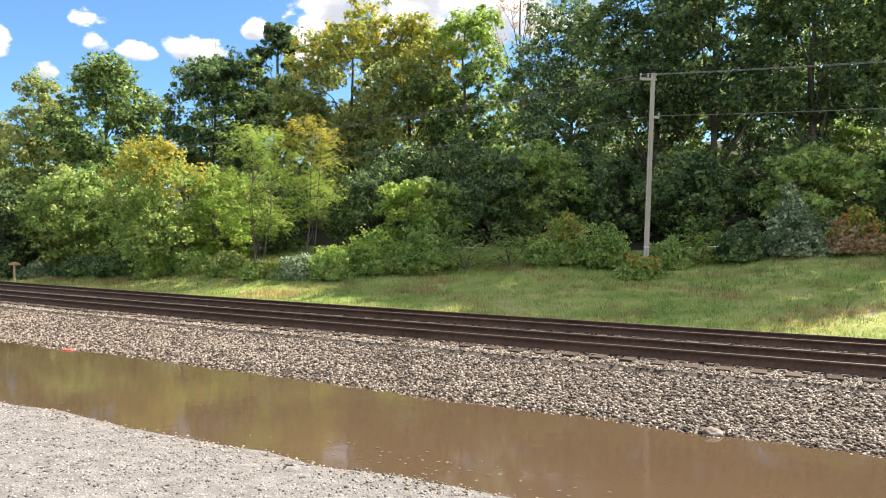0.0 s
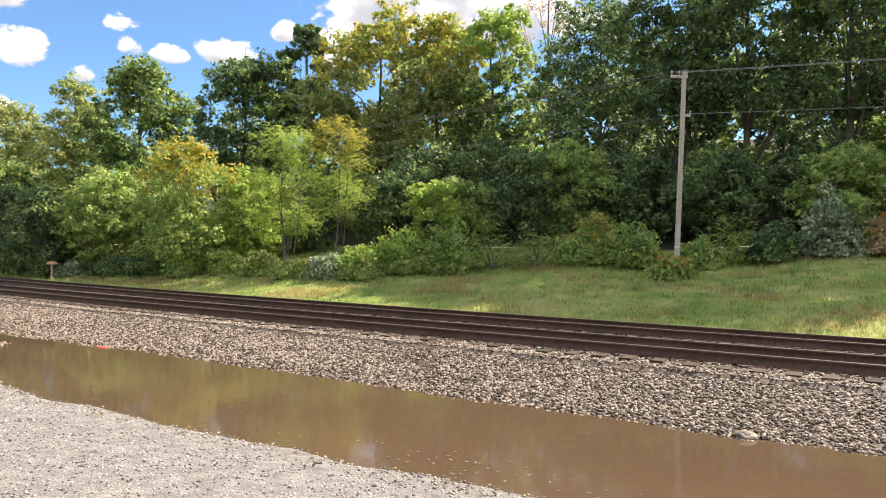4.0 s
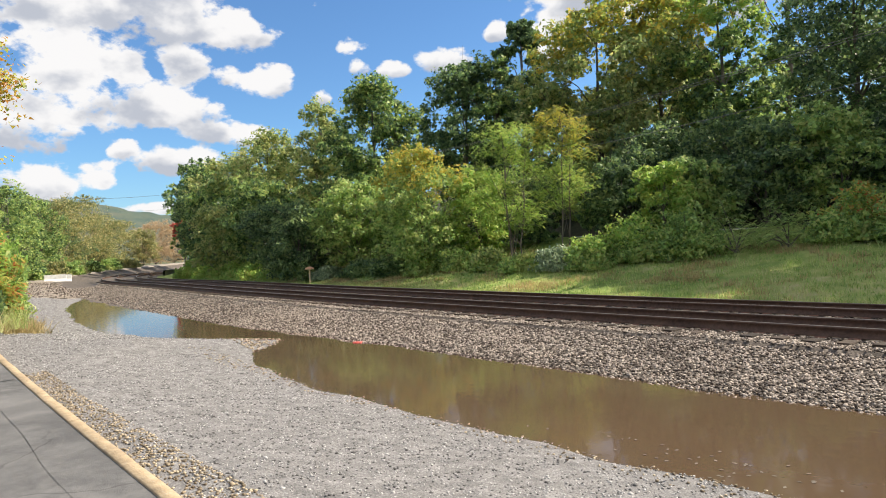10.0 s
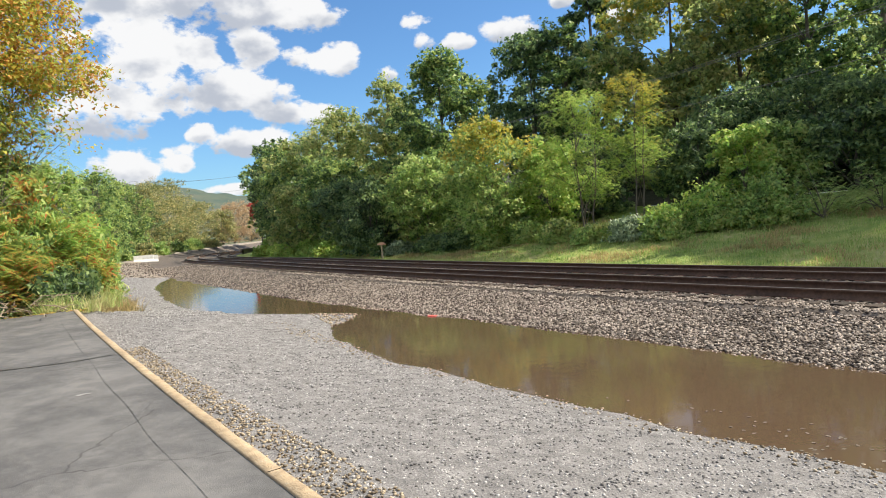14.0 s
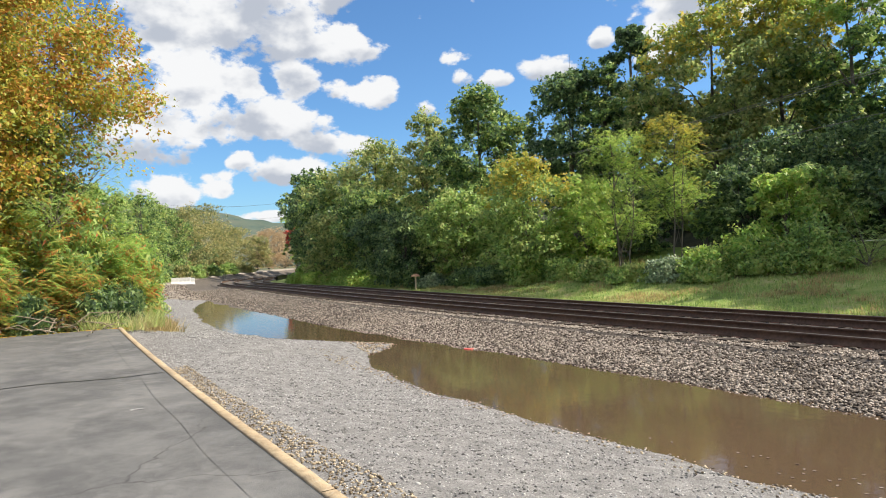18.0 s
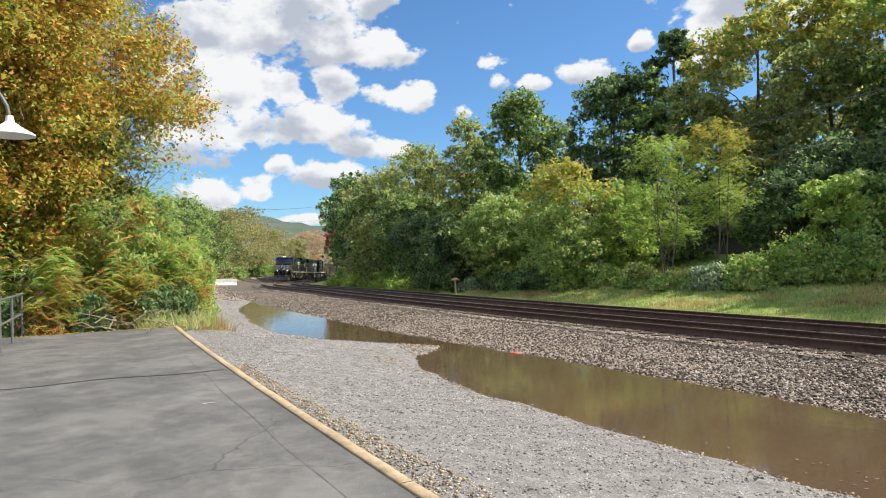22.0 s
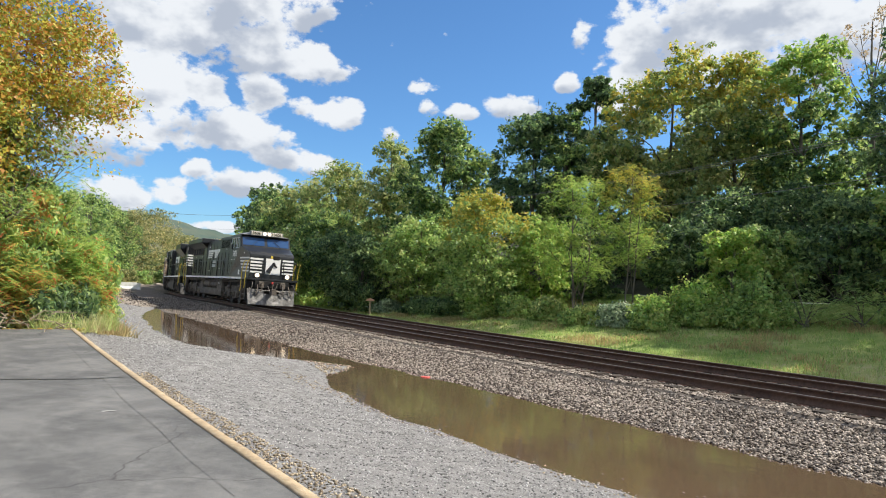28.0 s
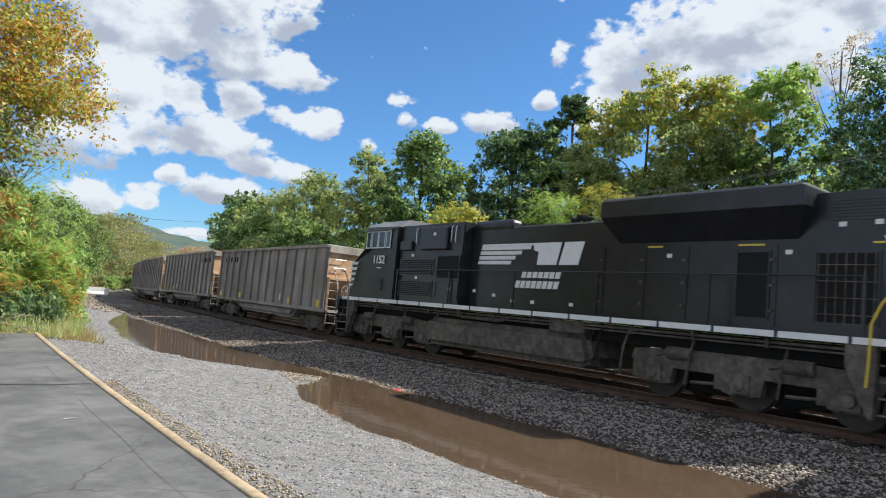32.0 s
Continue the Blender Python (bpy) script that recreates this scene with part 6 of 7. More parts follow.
def lead_locomotive(number, label):
    L = tagged(empty("locomotive"), label, "locomotive", "the passing train")
    BP, WP, GU = M["black_paint"], M["white_paint"], M["grey_under"]
    underframe(L, -8.0, 9.3, (-6.05, 6.85), None, (-9.2, 10.75))
    sill_stripes(L, -8.3, 9.6, 14)
    for sy in (-1, 1):
        handrails(L, -8.4, 6.2, sy)
        end_steps(L, 10.14, 1, sy)
        end_steps(L, -8.75, -1, sy)
    end_gear(L, 11.0, 1)
    end_gear(L, -9.35, -1)
    couplers(L, 11.35, -9.5)

    # cab and nose in one shell, the nose drawn in toward the front
    def inset(x):
        return 1.5 - max(0.0, x - 8.9) * 0.13
    bm = bmesh.new()
    prism(bm, [(6.42, 1.6), (10.42, 1.6), (10.42, 2.92), (10.25, 3.10), (8.86, 3.50), (8.62, 4.12), (8.56, 4.20), (6.42, 4.20)], -1.5, 1.5)
    for v in bm.verts:
        if v.co.x > 8.95:
            v.co.y *= inset(v.co.x) / 1.5
    bmesh.ops.bevel(bm, geom=bm.edges[:], offset=0.035, segments=2, affect="EDGES")
    part("cab", bm, BP, L)
    bm = bmesh.new()
    prism(bm, [(8.78, 4.17), (8.74, 4.23), (8.3, 4.36), (6.40, 4.36), (6.38, 4.19)], -1.46, 1.46)
    for v in bm.verts:
        if v.co.z > 4.2:
            v.co.y *= 0.72
    bmesh.ops.bevel(bm, geom=bm.edges[:], offset=0.02, segments=1, affect="EDGES")
    part("cab_roof", bm, M["roof_grey"], L, "grey cab roof coloured as sunlit")
    for sy in (-1, 1):
        for y0, y1 in ((0.09, 1.40),):
            p = slant_pane(L, "windscreen", 8.86, 3.5, 8.62, 4.12, *sorted((sy * y0, sy * y1)), "windscreen_glass", 0.10, 0.86, 0.012, "blue-tinted windscreen pane")
        bm = bmesh.new()
        rod(bm, (8.91, sy * 0.9, 3.52), (8.76, sy * 0.5, 3.88), 0.012)
        part("wiper", bm, BP, L)
        cab_windows(L, sy, ((6.72, 7.12), (7.28, 7.68), (7.74, 8.0), (8.12, 8.48)), 3.38, 3.98)
        bm = bmesh.new()
        box(bm, 7.14, 7.24, *sorted((sy * 1.56, sy * 1.66)), 3.28, 3.62, bevel=0.03)
        rod(bm, (7.19, sy * 1.5, 3.5), (7.19, sy * 1.6, 3.5), 0.015)
        part("mirror", bm, BP, L)
        lettering(number, 0.50, WP, L, pose(7.55, sy * 1.508, 3.02, 90, 0, 0 if sy < 0 else 180))
        plates("small_bar", [[(6.75, 2.66), (7.0, 2.66), (7.0, 2.70), (6.75, 2.70)], [(7.4, 2.64), (7.55, 2.64), (7.55, 2.71), (7.4, 2.71)]], sy * 1.506, WP, L, "tiny white bar under the number")
        plates("cab_notice", [[(8.69, 1.76), (9.0, 1.76), (9.0, 2.04), (8.69, 2.04)]], sy * 1.504, WP, L, "small white notice plate")
        bm = bmesh.new()
        for x, z in ((7.0, 2.4), (7.95, 2.38)):
            rod(bm, (x, sy * 1.54, z - 0.1), (x, sy * 1.54, z + 0.1), 0.018)
        rod(bm, (6.75, sy * 1.505, 2.22), (8.2, sy * 1.505, 2.22), 0.012)
        part("cab_grabs", bm, GU, L)
        for i in range(5):
            z, x0 = 2.80 - 0.19 * i, 8.88 + 0.105 * i
            bm = bmesh.new()
            P = [(x0, z), (10.36, z), (10.36, z - 0.095), (x0 + 0.05, z - 0.095)]
            a = [bm.verts.new((x, sy * (inset(x) - 0.01), zz)) for x, zz in P]
            b = [bm.verts.new((x, sy * (inset(x) + 0.008), zz)) for x, zz in P]
            bm.faces.new(b)
            for k in range(4):
                bm.faces.new((a[k], a[(k + 1) % 4], b[(k + 1) % 4], b[k]))
            bmesh.ops.recalc_face_normals(bm, faces=bm.faces[:])
            part("nose_stripe", bm, WP, L, "white stripe along the nose side")
        specks(L, sy, ((9.45, 3.0),), inset(9.5) + 0.006)
    # front of the nose: stripes, panel, door, lamps and railing
    for i in range(5):
        z = 2.72 - 0.19 * i
        for y0, y1 in ((-1.28, -0.5), (0.62, 1.28)):
            part("front_stripe", blk(10.422, 10.434, y0, y1, z - 0.06, z + 0.045), WP, L, "white stripe across the nose front")
    part("front_emblem", blk(10.422, 10.436, -0.36, 0.5, 1.86, 2.78), WP, L, "white emblem panel on the nose front")
    bm = bmesh.new()
    rod(bm, (10.435, -0.22, 1.95), (10.442, 0.12, 2.55), 0.15, 0.05, 8)
    rod(bm, (10.435, 0.05, 2.55), (10.442, 0.30, 2.28), 0.09, 0.04, 8)
    part("front_figure", bm, BP, L, "black plain shape on the white panel")
    part("nose_door", blk(10.42, 10.46, -0.5, -0.40, 1.62, 2.92), BP, L)
    part("nose_window", blk(10.40, 10.45, 0.05, 0.42, 2.72, 2.95, bevel=0.02), M["dark_void"], L, "dark recess in the nose front")
    part("nose_tag", blk(10.42, 10.445, -0.10, 0.02, 2.80, 2.95), M["yellow_rail"], L, "small yellow plate")
    for sy in (-1, 1):
        bm = bmesh.new()
        for y in (0.62, 1.36):
            rod(bm, (10.72, sy * y, 1.55), (10.72, sy * y, 2.62), 0.028, 0.028, 8)
        rod(bm, (10.72, sy * 0.62, 2.6), (10.72, sy * 1.36, 2.6), 0.022, 0.022, 8)
        rod(bm, (10.72, sy * 0.62, 2.1), (10.72, sy * 1.36, 2.1), 0.018, 0.018, 8)
        part("front_railing", bm, BP, L)
    bm = bmesh.new()
    prism(bm, [(8.55, 4.16), (8.86, 4.17), (8.80, 4.44), (8.5, 4.47)], -1.0, 1.0)
    bmesh.ops.bevel(bm, geom=bm.edges[:], offset=0.025, segments=2, affect="EDGES")
    part("lamp_housing", bm, M["roof_grey"], L, "grey headlamp and number box")
    for sy in (-1, 1):
        bm = bmesh.new()
        rod(bm, (8.80, sy * 0.14, 4.31), (8.87, sy * 0.14, 4.305), 0.105, 0.105, 18)
        part("headlamp", bm, M["headlight"], L, "round glass headlamp")
        part("number_board", blk(8.82, 8.852, *sorted((sy * 0.34, sy * 0.94)), 4.19, 4.42, bevel=0.012), M["lit_board"], L, "cream number board")
        lettering(number, 0.24, M["dark_void"], L, pose(8.855, sy * 0.64, 4.305, 90, 0, 90), "board_number", "dark figures on the number board")
        bm = bmesh.new()
        box(bm, 10.50, 10.68, *sorted((sy * 0.72, sy * 1.04)), 1.62, 1.92, bevel=0.04)
        d = part("ditch_lamp_box", bm, BP, L)
        bm = bmesh.new()
        rod(bm, (10.66, sy * 0.88, 1.77), (10.71, sy * 0.88, 1.77), 0.12, 0.12, 16)
        part("ditch_lamp", bm, M["headlight"], d, "round glass ditch lamp")
    # hood: low part behind, tall part toward the cab, wide lower body beside it
    bm = bmesh.new()
    prism(bm, [(1.3, 1.6), (1.3, 4.18), (-3.0, 4.22), (-8.72, 4.22), (-8.75, 1.6)], -1.0, 1.0)
    bmesh.ops.bevel(bm, geom=bm.edges[:], offset=0.04, segments=2, affect="EDGES")
    part("hood", bm, BP, L)
    bm = bmesh.new()
    prism(bm, [(1.3, 1.6), (1.3, 4.30), (6.42, 4.26), (6.42, 1.6)], -1.06, 1.06)
    bmesh.ops.bevel(bm, geom=bm.edges[:], offset=0.03, segments=2, affect="EDGES")
    part("front_hood", bm, BP, L)
    bm = bmesh.new()
    prism(bm, [(1.7, 1.6), (1.7, 2.72), (2.5, 3.26), (6.42, 3.30), (6.42, 1.6)], -1.38, 1.38)
    bmesh.ops.bevel(bm, geom=bm.edges[:], offset=0.03, segments=2, affect="EDGES")
    part("lower_body", bm, BP, L)
    bm = bmesh.new()
    flare(bm, -8.6, -3.05, 1.48, 4.10, -8.6, -3.42, 1.01, 3.76)
    box(bm, -8.6, -3.05, -1.48, 1.48, 4.10, 4.42, bevel=0.02)
    part("radiator", bm, BP, L, "flared black radiator housing")
    part("radiator_top", blk(-8.5, -3.2, -1.38, 1.38, 4.42, 4.45), M["roof_grey"], L, "grey mesh over the radiator")
    for sy in (-1, 1):
        for i in range(4):
            x0 = -8.45 + 1.0 * i
            panel("radiator_screen", x0, x0 + 0.9, sy, 3.28, 3.72, "dark_void", L, 1.0, "dark screen in a grey rim", "grey_under")
        for i in range(7):
            x0 = -8.5 + 0.62 * i
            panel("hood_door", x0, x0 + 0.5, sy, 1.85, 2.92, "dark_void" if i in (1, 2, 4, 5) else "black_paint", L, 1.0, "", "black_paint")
        panel("hood_door", -4.3, -3.3, sy, 2.8, 3.72, "black_paint", L)
        seams(L, sy, (-4.4, -3.15, -2.0, -0.9, 0.2, 1.2), 1.7, 4.05)
        panel("hood_hatch", -1.9, 1.1, sy, 3.68, 4.02, "black_paint", L)
        for x0, x1 in ((1.75, 2.95), (3.05, 3.95), (5.3, 5.75), (5.85, 6.3)):
            g = panel("grille", x0, x1, sy, 3.55, 4.10, "dark_void", L, 1.06, "dark air grille", "black_paint")
            bm = bmesh.new()
            for k in range(int((x1 - x0) / 0.09)):
                box(bm, x0 + 0.09 * k, x0 + 0.09 * k + 0.03, *sorted((sy * 1.06, sy * 1.085)), 3.55, 4.10)
            part("grille_bars", bm, BP, g)
        panel("vent", 4.3, 4.9, sy, 3.85, 4.10, "dark_void", L, 1.06, "", "black_paint")
        seams(L, sy, (2.55, 3.5, 4.5, 5.45, 6.4), 1.7, 3.2, 1.38)
        for x0 in (3.7, 4.9, 5.7):
            bm = bmesh.new()
            for k in range(6):
                box(bm, x0, x0 + 0.5, *sorted((sy * 1.37, sy * 1.40)), 1.95 + 0.06 * k, 1.985 + 0.06 * k)
            part("louvres", bm, BP, L)
        emblem(L, -0.78, 3.23, sy, 3.75)
        specks(L, sy, ((-2.3, 3.72), (1.05, 3.3), (-2.35, 1.98), (-1.9, 1.98), (-7.2, 3.05), (-5.5, 3.06), (-4.9, 3.05)))
        specks(L, sy, ((3.4, 3.42), (4.6, 3.72), (5.6, 3.42)), 1.10)
        specks(L, sy, ((2.0, 3.0), (3.0, 2.1)), 1.40)
    part("exhaust", blk(-2.6, -1.4, -0.4, 0.4, 4.2, 4.36, bevel=0.04), GU, L)
    bm = bmesh.new()
    box(bm, 0.9, 1.3, -0.5, 0.5, 4.18, 4.36, bevel=0.03)
    rod(bm, (0.2, 0, 4.18), (0.2, 0, 4.42), 0.03)
    part("roof_gear", bm, GU, L)
    # tank with its two cylinders and the box beside them
    bm = bmesh.new()
    prism(bm, [(-3.0, 1.30), (-2.0, 1.30), (-1.9, 0.84), (2.6, 0.84), (2.7, 1.42), (4.15, 1.42), (4.2, 0.7), (4.0, 0.34), (-2.8, 0.34), (-3.0, 0.6)], -1.36, 1.36)
    bmesh.ops.bevel(bm, geom=bm.edges[:], offset=0.07, segments=3, affect="EDGES")
    part("fuel_tank", bm, GU, L, "dusty dark grey fuel tank")
    for sy in (-1, 1):
        for x0, x1 in ((-1.82, 0.2), (0.5, 2.5)):
            bm = bmesh.new()
            rod(bm, (x0 + 0.07, sy * 1.14, 1.10), (x1 - 0.07, sy * 1.14, 1.10), 0.225, None, 20)
            rod(bm, (x0, sy * 1.14, 1.10), (x0 + 0.07, sy * 1.14, 1.10), 0.16, 0.225, 20)
            rod(bm, (x1 - 0.07, sy * 1.14, 1.10), (x1, sy * 1.14, 1.10), 0.225, 0.16, 20)
            part("air_reservoir", bm, GU, L, "brown-grey air cylinder under the walkway")
            bm = bmesh.new()
            for xx in (x0 + 0.4, x1 - 0.35):
                rod(bm, (xx, sy * 1.3, 0.88), (xx, sy * 1.38, 0.86), 0.05, 0.05, 10)
            part("drain_cocks", bm, GU, L)
        specks(L, sy, ((3.2, 1.15),), 1.368)
    return L


def second_locomotive(number, label):
    L = tagged(empty("locomotive"), label, "locomotive", "the passing train")
    BP, WP, GU = M["black_paint"], M["white_paint"], M["grey_under"]
    underframe(L, -11.4, 5.8, (-9.25, 3.5), None, (-12.75, 6.95))
    sill_stripes(L, -12.6, 6.6, 15)
    for sy in (-1, 1):
        handrails(L, -11.5, 3.0, sy, 2.4)
        end_steps(L, 6.5, 1, sy, "hose_pale")
        end_steps(L, -12.1, -1, sy)
    end_gear(L, 7.1, 1)
    end_gear(L, -12.95, -1)
    couplers(L, 7.3, -13.1)
    bm = bmesh.new()
    prism(bm, [(3.1, 1.6), (6.45, 1.6), (6.45, 2.85), (6.2, 3.05), (5.32, 3.36), (5.15, 4.05), (5.05, 4.15), (3.1, 4.15)], -1.5, 1.5)
    for v in bm.verts:
        if v.co.x > 5.9:
            v.co.y *= 0.86
    bmesh.ops.bevel(bm, geom=bm.edges[:], offset=0.035, segments=2, affect="EDGES")
    part("cab", bm, BP, L)
    bm = bmesh.new()
    prism(bm, [(5.32, 4.12), (5.28, 4.18), (4.9, 4.42), (3.1, 4.42), (3.08, 4.12)], -1.5, 1.5)
    for v in bm.verts:
        if v.co.z > 4.3:
            v.co.y *= 0.68
    part("cab_roof", bm, M["roof_grey"], L, "grey cab roof coloured as sunlit")
    for sy in (-1, 1):
        part("sun_visor", blk(3.5, 5.2, *sorted((sy * 1.5, sy * 1.62)), 4.02, 4.06), M["roof_grey"], L, "grey visor over the side windows")
        for y0, y1 in ((0.1, 0.66), (0.74, 1.40)):
            slant_pane(L, "windscreen", 5.32, 3.36, 5.15, 4.05, *sorted((sy * y0, sy * y1)), "windscreen_glass", 0.12, 0.86, 0.012, "blue-tinted windscreen pane")
        cab_windows(L, sy, ((3.55, 3.8), (3.9, 4.3), (4.38, 4.75), (4.85, 5.12)), 3.42, 3.98)
        lettering(number, 0.40, WP, L, pose(4.2, sy * 1.508, 2.98, 90, 0, 0 if sy < 0 else 180))
        plates("small_bar", [[(4.0, 2.68), (4.3, 2.68), (4.3, 2.72), (4.0, 2.72)]], sy * 1.506, WP, L, "tiny white bar under the number")
        for i in range(5):
            plates("nose_stripe", [[(5.75 + 0.07 * i, 2.92 - 0.2 * i), (6.3, 2.92 - 0.2 * i), (6.3, 2.82 - 0.2 * i), (5.78 + 0.07 * i, 2.82 - 0.2 * i)]], sy * (1.5 if i < 0 else 1.42), WP, L, "white stripe on the nose side")
        bm = bmesh.new()
        for k in range(6):
            box(bm, 3.9, 4.6, *sorted((sy * 1.49, sy * 1.515)), 1.95 + 0.07 * k, 1.985 + 0.07 * k)
        part("louvres", bm, BP, L)
    # electrical cabinet behind the cab, as wide as it
    bm = bmesh.new()
    prism(bm, [(3.1, 1.6), (3.1, 4.15), (-0.35, 4.15), (-0.35, 1.6)], -1.36, 1.36)
    bmesh.ops.bevel(bm, geom=bm.edges[:], offset=0.03, segments=2, affect="EDGES")
    part("cabinet", bm, BP, L)
    for sy in (-1, 1):
        for z0 in (1.82, 2.52):
            g = panel("louvre_panel", 1.1, 2.95, sy, z0, z0 + 0.46, "dark_void", L, 1.36, "dark louvred panel", "grey_under")
            bm = bmesh.new()
            for j in range(7):
                box(bm, 1.14, 2.91, *sorted((sy * 1.37, sy * 1.395)), z0 + 0.03 + 0.062 * j, z0 + 0.06 + 0.062 * j)
            part("slats", bm, BP, g)
        panel("cabinet_door", -0.25, 0.85, sy, 1.8, 2.3, "black_paint", L, 1.36, "", "black_paint")
        panel("cabinet_door", -0.25, 0.85, sy, 2.42, 3.1, "dark_void", L, 1.36, "", "black_paint")
        part("filter_box", blk(0.35, 1.75, *sorted((sy * 1.35, sy * 1.5)), 3.3, 4.02, bevel=0.04), BP, L)
        part("filter_box", blk(2.3, 3.0, *sorted((sy * 1.35, sy * 1.46)), 3.3, 3.62, bevel=0.04), BP, L)
        bm = bmesh.new()
        for x in (0.0, 0.2, 2.1):
            pipe(bm, [(x, sy * 1.37, 3.5), (x, sy * 1.42, 3.55), (x, sy * 1.42, 4.0), (x, sy * 1.37, 4.05)], 0.016)
        part("cabinet_grabs", bm, M["silver"], L, "pale grab irons")
        specks(L, sy, ((2.2, 3.1), (1.9, 2.36), (0.1, 2.05)), 1.38)
        specks(L, sy, ((0.9, 3.75),), 1.51)
    # long hood with the big radiator housing
    bm = bmesh.new()
    prism(bm, [(-0.35, 1.6), (-0.35, 4.12), (-1.6, 4.12), (-1.9, 3.96), (-5.6, 3.94), (-5.7, 4.2), (-12.42, 4.28), (-12.5, 4.15), (-12.5, 1.6)], -1.0, 1.0)
    bmesh.ops.bevel(bm, geom=bm.edges[:], offset=0.04, segments=2, affect="EDGES")
    part("hood", bm, BP, L)
    part("hood_roof", blk(-5.55, -1.95, -0.96, 0.96, 3.95, 3.99), M["roof_grey"], L, "grey hood roof")
    bm = bmesh.new()
    flare(bm, -10.45, -5.68, 1.48, 3.95, -10.15, -5.95, 1.01, 3.40)
    box(bm, -10.45, -5.68, -1.48, 1.48, 3.95, 4.345, bevel=0.02)
    part("radiator", bm, BP, L, "large flared black radiator housing")
    # the lighter plate paints the sunlit top edge
    part("radiator_top", blk(-10.4, -5.72, -1.46, 1.46, 4.345, 4.40, bevel=0.01), M["roof_grey"], L, "blue-grey top plate coloured as sunlit")
    for sy in (-1, 1):
        part("bulge", blk(-2.1, -0.4, *sorted((sy * 0.6, sy * 1.05)), 3.9, 4.2, bevel=0.1), BP, L)
        seams(L, sy, (-5.5, -6.7, -7.8, -9.75), 1.7, 3.3)
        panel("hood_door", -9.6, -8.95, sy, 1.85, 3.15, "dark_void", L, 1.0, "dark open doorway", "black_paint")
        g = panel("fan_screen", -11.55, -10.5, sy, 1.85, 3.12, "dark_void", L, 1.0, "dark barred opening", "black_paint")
        for k in range(7):
            part("screen_bar", rod(bmesh.new(), (-11.5 + 0.16 * k, sy * 1.03, 1.85), (-11.5 + 0.16 * k, sy * 1.03, 3.12), 0.01, None, 5), M["grey_under"], g)
        for k in range(4):
            part("screen_bar", rod(bmesh.new(), (-11.55, sy * 1.035, 2.0 + 0.3 * k), (-10.5, sy * 1.035, 2.0 + 0.3 * k), 0.01, None, 5), M["grey_under"], g)
        bm = bmesh.new()
        for k in range(7):
            box(bm, -11.9, -10.7, *sorted((sy * 0.99, sy * 1.015)), 3.72 + 0.06 * k, 3.75 + 0.06 * k)
        part("hood_louvres", bm, BP, L)
        plates("warning_plate", [[(x, 3.28), (x - w, 3.28), (x - w, 3.32), (x, 3.32)] for x, w in ((-6.75, 0.4), (-8.95, 0.55), (-11.45, 0.2))], sy * 1.02, M["yellow_rail"], L, "thin yellow plate")
        emblem(L, -2.8, 3.18, sy, 4.1)
        specks(L, sy, ((-0.7, 2.05), (-1.6, 1.95), (-2.4, 1.82), (-3.2, 1.82), (-4.6, 1.82), (-7.4, 3.05), (-10.05, 3.1), (-11.0, 3.6), (-11.6, 3.62)))
        for i in range(5):
            z = 3.42 - 0.21 * i
            plates("rear_stripe", [[(-12.49, z), (-11.62 - 0.07 * i, z), (-11.66 - 0.07 * i, z - 0.12), (-12.49, z - 0.12)]], sy * 1.008, WP, L, "white stripe at the hood end")
        lettering(number, 0.34, WP, L, pose(-12.02, sy * 1.006, 3.86, 90, 0, 0 if sy < 0 else 180), "rear_number", "white figures near the rear lamps")
    for i in range(5):
        z = 3.42 - 0.21 * i
        for y0 in (-0.97, 0.42):
            part("end_stripe", blk(-12.516, -12.502, y0, y0 + 0.55, z - 0.12, z), WP, L, "white stripe across the hood end")
    # the sun on the end face is put into the door's colour
    part("end_door", blk(-12.53, -12.502, -0.38, 0.38, 1.7, 3.4, bevel=0.01), M["roof_grey"], L, "tan hood end door coloured as sunlit")
    for y in (-0.14, 0.14):
        part("rear_lamp", rod(bmesh.new(), (-12.5, y, 3.78), (-12.58, y, 3.78), 0.12, 0.12, 16), M["silver"], L, "unlit round lamp")
    bm = bmesh.new()
    for dx, h in ((-0.2, 0.22), (0.0, 0.28), (0.2, 0.20)):
        rod(bm, (-4.1 + dx, 0.3, 3.98), (-4.1 + dx, 0.3, 3.98 + h), 0.03, 0.03, 8)
        rod(bm, (-4.25 + dx, 0.3, 3.98 + h), (-3.9 + dx, 0.3, 3.98 + h), 0.03, 0.09, 10)
    part("horn", bm, M["dark_void"], L)
    # long rounded tank, box and pipes
    bm = bmesh.new()
    prism(bm, [(-5.6, 0.5), (-5.4, 1.18), (1.1, 1.2), (1.3, 1.0), (1.25, 0.5), (1.1, 0.36), (-5.4, 0.36)], -1.38, 1.38)
    bmesh.ops.bevel(bm, geom=bm.edges[:], offset=0.15, segments=4, affect="EDGES")
    part("fuel_tank", bm, GU, L, "long rounded dusty grey fuel tank")
    for sy in (-1, 1):
        part("equipment_box", blk(-5.35, -4.2, *sorted((sy * 0.9, sy * 1.4)), 1.16, 1.46, bevel=0.03), GU, L)
        bm = pipe(bmesh.new(), [(-0.5, sy * 1.3, 1.3), (-2.2, sy * 1.34, 1.28), (-2.5, sy * 1.34, 1.36), (-2.6, sy * 1.3, 1.46)], 0.05)
        part("tank_pipe", bm, GU, L)
        bm = pipe(bmesh.new(), [(-6.1, sy * 1.35, 1.42), (-5.85, sy * 1.37, 1.3), (-5.75, sy * 1.37, 0.8), (-5.9, sy * 1.37, 0.45), (-6.3, sy * 1.35, 0.35)], 0.03)
        part("cable_loop", bm, M["dark_void"], L)
    return L


